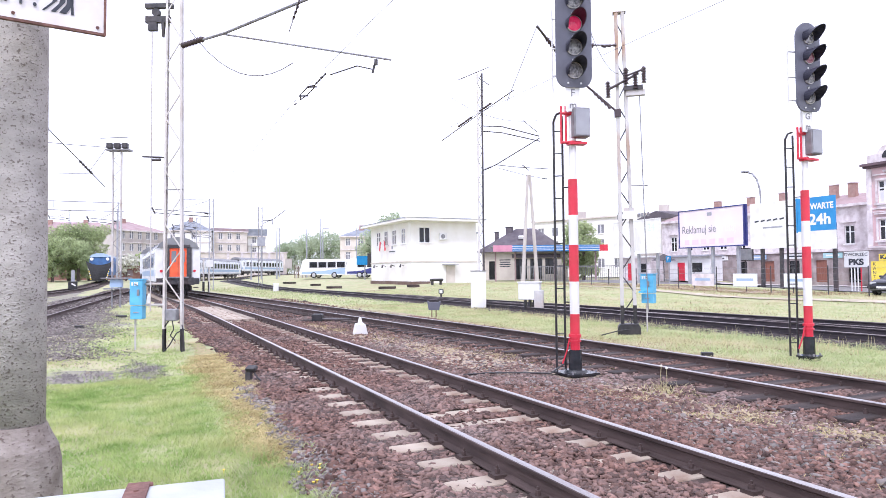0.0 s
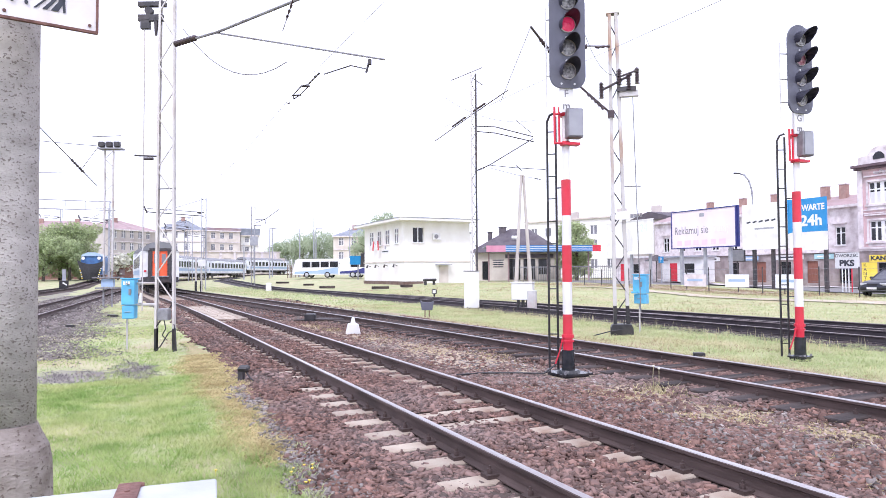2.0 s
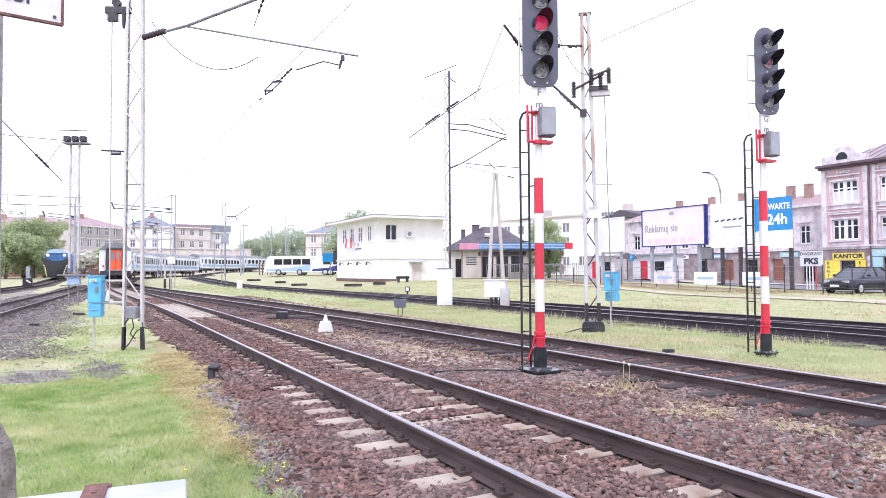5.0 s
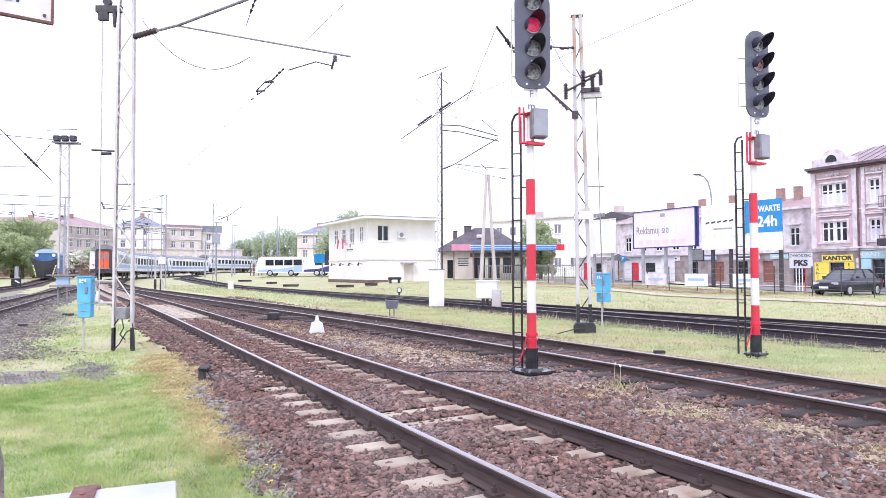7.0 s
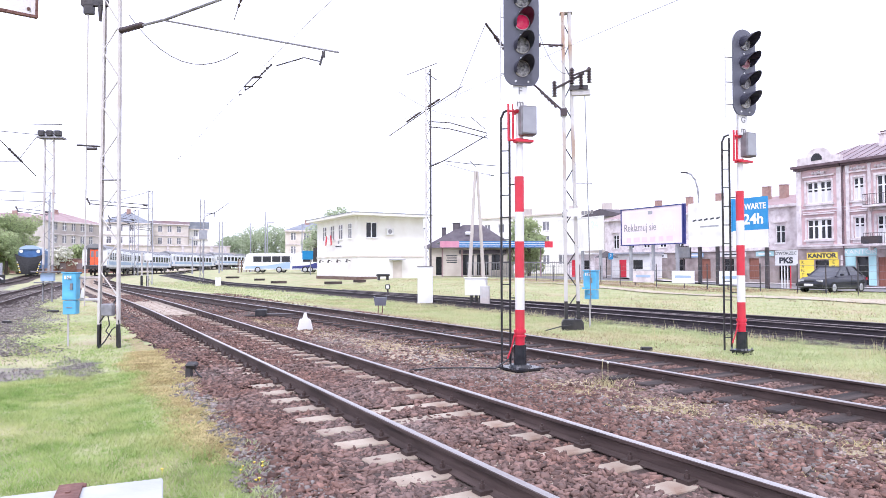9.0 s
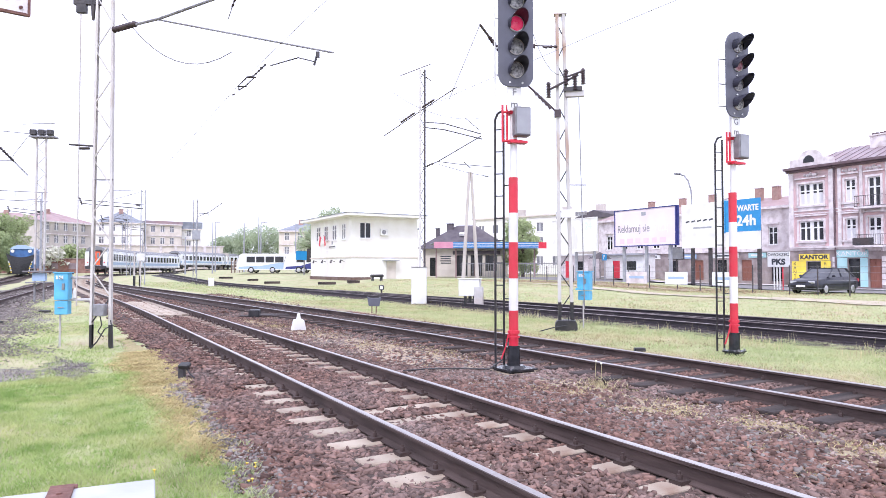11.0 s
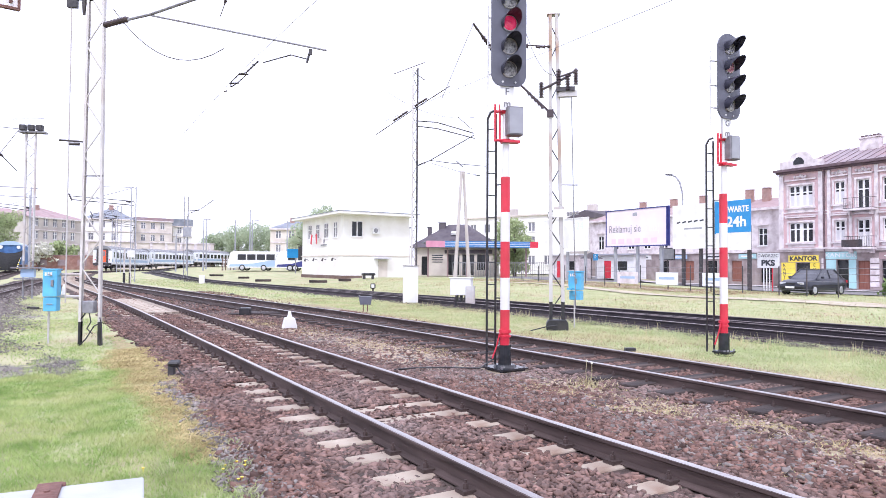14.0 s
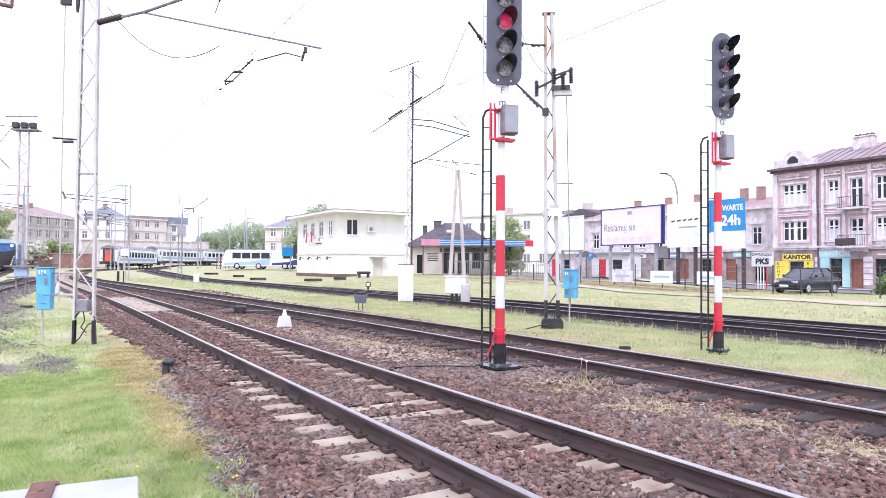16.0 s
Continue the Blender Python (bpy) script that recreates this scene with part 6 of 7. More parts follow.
for x in (0.5, 0.75, 1.0, 1.25):
    part("post", tube(B(), (x, 0.05, 0), (x, 0.05, 1.9), 0.045, seg=8), "white" if x < 1.1 else "red", g)
# dark tv board and smaller signs by the street
g = thing("street_board", pose(45.5, 39.4, 0.5, 0, 0, -90), "grey framed information board on a post", "sign")
part("panel", box(B(), 0.6, 0, 2.45, 1.5, 0.12, 0.9), "grey_box", g)
part("frame", box(B(), 0.6, 0.05, 2.45, 1.64, 0.06, 1.04), "steel_dark", g)
part("post", tube(B(), (0.6, 0.1, 0), (0.6, 0.1, 2.4), 0.06, seg=8), "steel_dark", g)
g = thing("parking_sign", pose(45.5, 47.3, 0.55, 0, 0, -90), "blue parking sign on a grey post", "sign")
part("panel", box(B(), 0, 0, 2.2, 0.6, 0.04, 0.6), "sky_blue", g)
text("lettering", "P", 0.5, "white", g, pose(0, -0.03, 2.2))
part("post", tube(B(), (0, 0.05, 0), (0, 0.05, 2.5), 0.04, seg=8), "grey_box", g)


def fence():
    g = thing("street_fence", pose(35.0, 45.2, 0.28, 0, 0, -90), "long grey mesh fence with posts along the street", "fence")
    for k in range(16):
        part("post", box(B(), k * 1.9 + 0.3 * math.sin(k * 1.7), 0, 0.6, 0.045, 0.05, 2.0 + 0.1 * math.sin(k * 2.9)), "steel_dark", g)
    for z in (0.35, 0.8, 1.2, 1.5):
        part("wire", tube(B(), (0, 0, z), (29.2, 0, z), 0.007, seg=4), "steel", g)
    for k, (x, wd, m_) in enumerate(((12.0, 1.9, "stucco"), (15.4, 1.8, "coach"), (18.9, 1.5, "coach"))):
        pn = part("banner", box(B(), x, -0.06, 0.78, wd, 0.03, 0.8), m_, g, "printed banner on the fence")
        part("lettering_bar", box(B(), x, -0.08, 0.8, wd * 0.7, 0.01, 0.16), "coach_blue" if m_ != "coach_blue" else "white", pn)
    h = thing("station_fence", pose(38.5, 62, 0.5, 0, 0, -62), "thin grey barred fence by the bus stands", "fence")
    for k in range(60):
        part("slat", box(B(), k * 0.2, 0, 0.9, 0.03, 0.03, 1.8), "steel", h)
    part("rail", box(B(), 6, 0.05, 1.7, 12, 0.05, 0.08), "steel", h)
    f = thing("timber_fence", pose(20.5, 118, 0.8, 0, 0, -10), "tall weathered brown timber fence by the far track", "fence")
    for k in range(22, 34):
        part("board", box(B(), k * 0.27 + 0.03 * math.sin(k * 5.1), 0, 1.2 + 0.12 * math.sin(k * 2.3), 0.17 + 0.05 * math.sin(k * 3.7), 0.05, 2.4), "beige" if k * 7 % 5 < 3 else "plinth", f)
    part("rail", box(B(), 7.5, 0.06, 1.8, 3.3, 0.05, 0.1), "plinth", f)


fence()

# kiosks
for x, y, w, m_, lb in ((55.5, 57.5, 5.0, "white", "white kiosk with red shutters near the street"), (52.6, 62.0, 4.0, "stucco", "small grey kiosk with a red door near the canopy")):
    g = thing("kiosk", pose(x, y, 0.5, 0, 0, -80), lb, "kiosk")
    part("body", box(B(), w / 2, 1.2, 1.35, w, 2.4, 2.7), m_, g)
    part("roof", box(B(), w / 2, 1.0, 2.78, w + 0.4, 3.0, 0.18), "grey_box" if m_ == "white" else "white", g)
    part("door", box(B(), w * 0.3, -0.02, 1.05, 0.9, 0.05, 2.0), "red", g, "red kiosk door")
    part("shop_window", box(B(), w * 0.7, -0.02, 1.5, 1.2, 0.05, 1.0), "glass", g)
g = thing("parasol", pose(53.2, 56.0, 0.5), "closed dark parasol by the kiosk", "parasol")
part("canopy", tube(B(), (0, 0, 2.3), (0, 0, 3.0), 1.3, 0.1, 10), "steel_dark", g)
part("pole", tube(B(), (0, 0, 0), (0, 0, 2.4), 0.05, seg=8), "steel_dark", g)

# street lamp
g = thing("street_lamp", pose(56.5, 46.1, 0.2, 0, 0, -90), "tall grey street lamp with a curved arm", "street lamp")
part("pole", tube(B(), (0, 0, 0), (0, 0, 8.6), 0.12, 0.07, 10), "grey_box", g)
part("arm", line(B(), [(0, 0, 8.6), (-0.08, 0, 9.5), (-0.4, 0, 10.5), (-0.9, 0, 11.1), (-1.5, 0, 11.35)], 0.08, 6), "steel", g)
part("lamp", box(B(), -1.75, 0, 11.4, 0.8, 0.3, 0.16, ry=8), "steel_dark", g, bevel=0.04)


def wheel(parent, x, y, r, wd):
    t = part("wheel", tube(B(), (x, y - wd / 2, r), (x, y + wd / 2, r), r, seg=20), "tyre", parent, "black tyre on a bright rim")
    for s in (-1, 1):
        part("rim", tube(B(), (x, y + s * wd / 2, r), (x, y + s * (wd / 2 + 0.012), r), r * 0.66, r * 0.5, 14), "chrome", t)
    return t


def car(m):
    """Local x is the driving direction."""
    g = thing("car", m, "dark blue-black saloon car parked on the street", "car")
    b = B()
    # rounded body from cross sections along the car: x, half width, bottom, belt
    rows = []
    for x, hw, lo, hi in ((-2.32, 0.62, 0.42, 0.78), (-2.22, 0.78, 0.3, 0.95), (-1.7, 0.85, 0.22, 1.0), (-0.6, 0.86, 0.2, 1.0), (0.7, 0.86, 0.2, 0.98), (1.1, 0.85, 0.2, 0.93), (1.8, 0.83, 0.24, 0.84), (2.2, 0.74, 0.28, 0.74), (2.34, 0.58, 0.36, 0.62)):
        ring = [(-hw * 0.92, lo), (-hw, lo + 0.12), (-hw, (lo + hi) / 2 + 0.05), (-hw * 0.94, hi - 0.05), (-hw * 0.8, hi), (hw * 0.8, hi), (hw * 0.94, hi - 0.05), (hw, (lo + hi) / 2 + 0.05), (hw, lo + 0.12), (hw * 0.92, lo)]
        rows.append([b.verts.new((x, y, z)) for y, z in ring])
    for r, q in zip(rows, rows[1:]):
        for i in range(10):
            b.faces.new((r[i], r[(i + 1) % 10], q[(i + 1) % 10], q[i]))
    b.faces.new(rows[0])
    b.faces.new(rows[-1][::-1])
    part("body", b, "car", g, smooth=True)
    b = B()
    lo = [(-1.75, -0.76, 0.98), (1.05, -0.76, 0.93), (1.05, 0.76, 0.93), (-1.75, 0.76, 0.98)]
    hi = [(-1.15, -0.6, 1.44), (0.2, -0.6, 1.44), (0.2, 0.6, 1.44), (-1.15, 0.6, 1.44)]
    v = [b.verts.new(p) for p in lo + hi]
    for f in ((0, 1, 5, 4), (1, 2, 6, 5), (2, 3, 7, 6), (3, 0, 4, 7), (4, 5, 6, 7), (3, 2, 1, 0)):
        b.faces.new([v[i] for i in f])
    part("cabin_glass", b, "car_glass", g, "tinted windows that mirror the sky")
    part("roof", box(B(), -0.48, 0, 1.45, 1.4, 1.22, 0.06), "car", g, bevel=0.025)
    for s in (-1, 1):
        for p, q, r in (((1.05, 0.76, 0.93), (0.2, 0.605, 1.44), 0.04), ((-1.75, 0.76, 0.98), (-1.15, 0.605, 1.44), 0.06), ((-0.4, 0.78, 0.97), (-0.4, 0.61, 1.42), 0.035)):
            part("pillar", tube(B(), (p[0], s * p[1], p[2]), (q[0], s * q[1], q[2]), r, seg=6), "car", g)
        part("headlight", box(B(), 2.24, s * 0.52, 0.68, 0.14, 0.38, 0.13, rz=s * -18), "chrome", g, "clear headlight", bevel=0.02)
        part("tail_light", box(B(), -2.26, s * 0.6, 0.78, 0.1, 0.36, 0.16), "red", g)
        part("mirror", box(B(), 0.72, s * 0.93, 1.02, 0.12, 0.18, 0.12), "car", g, bevel=0.03)
        part("door_joint", box(B(), -0.4, s * 0.862, 0.62, 0.012, 0.006, 0.66), "tyre", g)
        part("trim", box(B(), -0.1, s * 0.866, 0.56, 3.4, 0.015, 0.05), "tyre", g, "black side trim")
    for x in (-1.42, 1.4):
        for y in (-0.78, 0.78):
            wheel(g, x, y, 0.31, 0.19)
    part("bumper", box(B(), 2.3, 0, 0.46, 0.16, 1.5, 0.16), "tyre", g, "dark front bumper", bevel=0.04)
    part("number_bar", box(B(), 2.385, 0, 0.47, 0.015, 0.5, 0.11), "white", g, "blank white number plate")
    part("grille", box(B(), 2.3, 0, 0.66, 0.08, 0.5, 0.09), "tyre", g)
    return g


M["car_glass"] = mat("car_glass", (0.05, 0.052, 0.065), (0.09, 0.093, 0.11), 1.0, 0.12)
car(pose(38.1, 22.0, ground_z(38.1, 22.0) - 0.02, 0, 0, 182))
sh = thing("shrub", pose(44.2, 20.6, 0.0), "low green roadside shrub", "shrub")


def bus(m, L, label, blue):
    g = thing("bus", m, label, "bus", "parked buses")
    out = [(-L / 2, 0.45), (-L / 2 + 0.02, 2.7), (-L / 2 + 0.25, 3.05), (L / 2 - 0.9, 3.08), (L / 2 - 0.45, 2.85), (L / 2 - 0.02, 1.4), (L / 2, 0.45)]
    part("body", prism(B(), out, -1.22, 1.22), "white", g, bevel=0.05)
    for s in (-1, 1):
        n = int(L / 1.6)
        for k in range(n - 1):
            w = part("window", box(B(), -L / 2 + 1.2 + k * 1.55, s * 1.225, 2.15, 1.4, 0.02, 0.95), "steel", g, "dark bus window")
            part("pane", box(B(), -L / 2 + 1.2 + k * 1.55, s * 1.236, 2.15, 1.3, 0.012, 0.85), "glass", w)
        part("stripe", prism(B(), [(-L / 2 + 0.2, 0.65), (L / 2 - 0.3, 0.65), (L / 2 - 0.4, 1.0), (0, 1.15), (-L / 2 + 1, 1.65), (-L / 2 + 0.2, 1.6)], s * 1.222, s * 1.23), "coach_blue" if blue else "navy", g, "blue swept stripe")
    part("windscreen", box(B(), L / 2 - 0.2, 0, 2.1, 0.06, 2.2, 1.3, ry=-16), "glass", g)
    for x in (-L / 2 + 2.3, L / 2 - 2.4):
        for y in (-1.1, 1.1):
            wheel(g, x, y, 0.48, 0.28)
    return g


bus(pose(29.3, 107.3, 0.95, 0, 0, 145), 8.2, "white and blue coach parked by the fence", True)
bus(pose(34.3, 103.2, 0.95, 0, 0, 150), 5.5, "white minibus with a blue stripe parked by the fence", False)
g = thing("blue_sign_post", pose(31.4, 96, 0.6), "blue and dark direction board on a post", "sign")
part("panel", box(B(), 0.6, 0, 3.0, 2.2, 0.1, 1.3), "sky_blue", g)
part("panel", box(B(), 1.6, -0.08, 3.1, 0.9, 0.08, 1.9), "steel_dark", g)
part("post", tube(B(), (0.8, 0.1, 0), (0.8, 0.1, 3.0), 0.09, seg=8), "steel", g)


# snow plough vehicle on the depot track
def plough():
    g = thing("snow_plough", pose(-3.95, 112, ground_z(-3.95, 112) + 0.2, 0, 0, -4), "dark blue rail snow plough with a striped curved blade", "rail vehicle")
    out = [(-1.4, 1.0), (-1.4, 3.5), (-1.1, 4.0), (-0.5, 4.25), (0.5, 4.25), (1.1, 4.0), (1.4, 3.5), (1.4, 1.0)]
    part("body", prism(B(), out, 0, 12), "plough", g)
    part("roof", prism(B(), [(-1.37, 3.75), (-1.1, 4.05), (-0.5, 4.3), (0.5, 4.3), (1.1, 4.05), (1.37, 3.75), (1.0, 3.75), (-1.0, 3.75)], -0.2, 12.1), "coach_blue", g, "paler blue roof")
    b = B()
    n, prev = 8, None
    for k in range(n + 1):
        u = k / n
        row = []
        for c in range(-4, 5):
            a = c / 4
            row.append(b.verts.new((a * (1.1 + 0.72 * u ** 1.6), -1.75 + 1.0 * u * u + 0.55 * abs(a) * (1 - 0.4 * u), 0.22 + 2.35 * u + 0.6 * u * u * a * a)))
        if prev:
            for c in range(8):
                b.faces.new((prev[c], prev[c + 1], row[c + 1], row[c]))
        prev = row
    bl = part("blade", b, "tyre", g, "black curved plough blade")
    md = bl.modifiers.new("thick", "SOLIDIFY")
    md.thickness = 0.08
    for s in (-1, 1):
        for k in range(6):
            u = 0.1 + 0.11 * k
            part("hazard_stripe", box(B(), s * (1.03 + 0.72 * u ** 1.6), -1.27 + u * u - 0.22 * u, 0.26 + 2.25 * u + 0.4 * u * u, 0.13, 0.05, 0.2, ry=s * 28), "yellow" if k % 2 == 0 else "white", bl, "yellow and white hazard stripe")
        part("lamp", tube(B(), (s * 1.05, 0, 3.45), (s * 1.05, -0.3, 3.45), 0.2, 0.24, 14), "white", g, "round white headlamp")
        part("window", box(B(), s * 1.405, 2.0, 2.7, 0.02, 1.2, 0.7), "glass", g)
    for y in (2.5, 9.5):
        b = B()
        for s in (-1, 1):
            tube(b, (s * 0.68, y, 0.46), (s * 0.82, y, 0.46), 0.46, seg=16)
        box(b, 0, y, 0.7, 2.0, 1.6, 0.4)
        part("wheelset", b, "steel_dark", g)


plough()


# ---- trees and bushes ----
def tree(x, y, h, spread, seed, leaf, label, n=2600, trunk=True, low=0.3, z=None, size=0.34, name="tree"):
    rng = np.random.default_rng(seed)
    z = ground_z(x, y) if z is None else z
    g = thing(name, pose(x, y, z), label, "tree" if name == "tree" else "shrub", "trees" if name == "tree" else "shrubs")
    centers = []
    if trunk:
        b = B()
        tube(b, (0, 0, -0.1), (0.1, 0, h * 0.35), 0.035 * h, 0.024 * h, 9)
        tube(b, (0.1, 0, h * 0.35), (0, 0.1, h * 0.8), 0.024 * h, 0.006 * h, 8)
        for k in range(9):
            a, zz = rng.uniform(0, 6.28), h * rng.uniform(0.3, 0.65)
            r = spread * rng.uniform(0.5, 0.85)
            tip = (r * math.cos(a), r * math.sin(a), zz + h * rng.uniform(0.08, 0.25))
            tube(b, (0.05, 0, zz), tip, 0.012 * h, 0.003 * h, 6)
            centers.append(tip)
        part("trunk", b, "bark", g)
    for k in range(16):
        a, rr = rng.uniform(0, 6.28), spread * math.sqrt(rng.uniform(0, 1)) * 0.75
        zz = h * rng.uniform(low, 0.88)
        squeeze = 1 - 0.6 * max(0, (zz / h - 0.5) / 0.5) ** 1.5
        centers.append((rr * squeeze * math.cos(a), rr * squeeze * math.sin(a), zz))
    c = np.array(centers)[rng.integers(0, len(centers), n)]
    d = rng.normal(size=(n, 3))
    d /= np.linalg.norm(d, axis=1)[:, None]
    rad = spread * 0.42 * rng.uniform(0.35, 1.0, n) ** 0.6
    p = c + d * rad[:, None] * np.array([1, 1, 0.8])
    p[:, 2] = np.maximum(p[:, 2], h * low * 0.3)
    u = rng.normal(size=(n, 3))
    u /= np.linalg.norm(u, axis=1)[:, None]
    v = np.cross(u, rng.normal(size=(n, 3)))
    v /= np.linalg.norm(v, axis=1)[:, None]
    s = (size * rng.uniform(0.5, 1.3, n))[:, None]
    verts = np.stack([p - u * s, p + v * s * 0.5, p + u * s, p - v * s * 0.5], 1).reshape(-1, 3)
    ob = mesh_from("crown" if trunk else "foliage", verts, np.arange(4 * n).reshape(n, 4), leaf)
    ob.parent = g
    return g


M["leaf_mid"] = mat("light_green_leaves", (0.34, 0.41, 0.20), (0.48, 0.54, 0.30), 0.5, 0.75, island=0.25, leafy=0.35)
for i, (x, y, h, sp) in enumerate(((-12.5, 128, 9.6, 4.2), (-9.3, 131, 10.8, 3.8), (-6.3, 133, 10.6, 3.4), (-16, 126, 9.0, 4.4), (-11, 122, 7.0, 3.4), (-7.6, 125, 7.4, 3.0), (-20, 124, 8.5, 4.2))):
    tree(x, y, h, sp, 10 + i, "leaf_pale" if i % 3 == 1 else "leaf_mid", "broad leafy green tree beside the depot track", 6500, low=0.12, size=0.2)
tree(-0.5, 141.5, 5.2, 2.6, 30, "blossom", "white flowering bush before the brick wall", 1500, low=0.1, size=0.3)
tree(3.2, 146, 6.0, 2.8, 31, "leaf_pale", "pale green young tree before the tenement", 1500, low=0.15)
# far trees, paled by the haze in their leaf colour
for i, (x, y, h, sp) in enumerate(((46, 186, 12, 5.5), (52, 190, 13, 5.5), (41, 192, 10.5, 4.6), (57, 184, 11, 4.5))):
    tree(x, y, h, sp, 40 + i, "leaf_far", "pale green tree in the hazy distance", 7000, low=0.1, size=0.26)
tree(42.8, 122, 9.6, 3.2, 50, "leaf_far", "tree in haze-paled green behind the signal box", 3500, low=0.15, size=0.22)
tree(34.0, 90, 10.4, 2.6, 51, "leaf_far", "tree in haze-paled green rising over the signal box roof", 3500, low=0.3, size=0.2)
tree(52.6, 69.5, 7.9, 2.8, 52, "leaf_mid", "full green tree behind the blue canopy", 7000, low=0.12, size=0.17)
tree(56.0, 74, 6.2, 2.2, 53, "leaf_mid", "green tree behind the bus stands", 1400, low=0.15)
for i, (dx, dy) in enumerate(((0, 0), (1.0, -1.2), (-0.2, -2.2))):
    tree(44.2 + dx, 20.6 + dy, 1.5, 0.9, 60 + i, "leaf", "low green roadside shrub", 500, trunk=False, low=0.2, size=0.16, name="shrub")
bpy.data.objects.remove(sh)

# ---- sandy path and the street ----
def strip(name, pts, half, lift, material, label, wavy=True, taper=False):
    b = B()
    rows = []
    for i, (x, y) in enumerate(pts):
        xa, ya = pts[max(0, i - 1)]
        xb, yb = pts[min(len(pts) - 1, i + 1)]
        hd = math.atan2(xb - xa, yb - ya)
        wide = half if not wavy else half * (0.75 + 0.7 * noise.noise(Vector((x * 0.31, y * 0.37, half))))
        if taper:
            wide *= min(1.0, 0.02 + 5.0 * min(i, len(pts) - 1 - i) / len(pts)) * (1 + 0.25 * math.sin(i * 2.3))
        nx, ny = math.cos(hd) * wide, -math.sin(hd) * wide
        rows.append([b.verts.new((x + s * nx, y + s * ny, ground_z(x + s * nx, y + s * ny) + lift)) for s in (-1, 0, 1)])
    for r, q in zip(rows, rows[1:]):
        for i in range(2):
            b.faces.new((r[i], r[i + 1], q[i + 1], q[i]))
    return tagged(part(name, b, material), label, "ground", kind="structure")


M["thatch"] = mat("flattened_straw", (0.27, 0.215, 0.11), (0.45, 0.37, 0.20), 14.0, 0.95, 0.8, 60, dirt=(0.26, 0.30, 0.11), dscale=2.0, damount=0.6)
M["worn_soil"] = mat("worn_grey_soil", (0.19, 0.17, 0.15), (0.31, 0.28, 0.24), 1.8, 0.95, 0.8, 30, dirt=(0.30, 0.33, 0.16), dscale=0.9, damount=0.7)
M["sandy_soil"] = mat("sandy_soil", (0.29, 0.225, 0.165), (0.46, 0.375, 0.275), 9.0, 0.95, 0.7, 40, dirt=(0.30, 0.25, 0.17), dscale=1.5, damount=0.6)
M["sand"] = mat("sandy_path", (0.42, 0.36, 0.27), (0.56, 0.49, 0.39), 2.0, 0.95, 0.4, 30, dirt=(0.36, 0.30, 0.22), dscale=0.7, damount=0.8)
M["earth"] = mat("bare_earth", (0.36, 0.27, 0.22), (0.48, 0.38, 0.31), 2.0, 0.95, 0.6, 20, dirt=(0.30, 0.28, 0.14), dscale=0.5, damount=0.9)
strip("path", [(31.2 + 0.35 * math.sin(y * 0.4), float(y)) for y in range(-30, 46, 1)], 0.8, 0.03, "sand", "narrow trodden sandy path through the grass")
strip("straw_ground", [(float(np.interp(y * 0.2, (5, 8, 11, 15, 19), (1.3, 1.4, 1.36, 1.52, 1.5))) + 0.07 * math.sin(y * 1.9) + 0.05 * math.sin(y * 4.3), y * 0.2) for y in range(31, 92)], 0.3, -0.004, "thatch", "flattened straw and dry soil between lawn and ballast")
strip("worn_yard", [(-3.4 - 0.02 * max(0, y * 0.5 - 45) + 0.2 * math.sin(y * 0.9), y * 0.5) for y in range(29, 156)], 3.4, -0.016, "worn_soil", "worn grey soil beside the depot track", taper=True)
strip("bare_spot", [(0.27 - 0.05 * (y * 0.15 - 13.1), y * 0.15) for y in range(77, 98)], 0.42, -0.012, "worn_soil", "bare dark soil in the lawn", taper=True)
strip("worn_lawn", [(-1.0, y * 0.15) for y in range(76, 94)], 1.1, -0.019, "worn_soil", "worn soil between thin grass", taper=True)
strip("sandy_strip", [(6.62 - 0.05 * max(0.0, y - 8), y * 0.5) for y in range(4, 50)], 0.85, 0.010, "sandy_soil", "sandy trodden ground between the tracks")
strip("verge_edge", [(10.3, y * 0.5) for y in range(0, 60)], 0.36, -0.004, "sandy_soil", "sandy bare edge of the verge beside the rail")
strip("earth_bank", [(36.0 - 0.02 * y, float(y)) for y in range(28, 52, 1)], 1.7, 0.03, "earth", "bare brown earth on the bank")
strip("street", [(49.6 + 3.4 * min(1.0, max(0.0, (y - 22) / 24)), float(y)) for y in range(-60, 72, 4)], 8.2, 0.03, "asphalt", "grey asphalt street before the houses", False)
strip("pavement", [(59.0, float(y)) for y in range(-60, 72, 4)], 0.95, 0.12, "stucco", "grey pavement along the houses", False)


# ---- sleepers, fastenings, stones and grass ----
def sleepers(parent, pts, y0, y1, gap, name, mesh, z, limit):
    tab = along(pts)
    s, k = 0.0, 0
    made = []
    while True:
        x, y, hd = at_arc(tab, s)
        if y > y1:
            break
        if y >= y0:
            ob = new(name, mesh)
            ob.parent = parent
            ob.matrix_basis = pose(x + random.uniform(-0.03, 0.03), y, ground_z(x, y) + z, 0, 0, -math.degrees(hd) + random.uniform(-1.2, 1.2))
            made.append((x, y))
            k += 1
            if k >= limit:
                break
        s += gap
    return made


def mesh_only(bm, name, material):
    bmesh.ops.recalc_face_normals(bm, faces=bm.faces)
    me = bpy.data.meshes.new(name)
    bm.to_mesh(me)
    bm.free()
    me.materials.append(M[material])
    return me


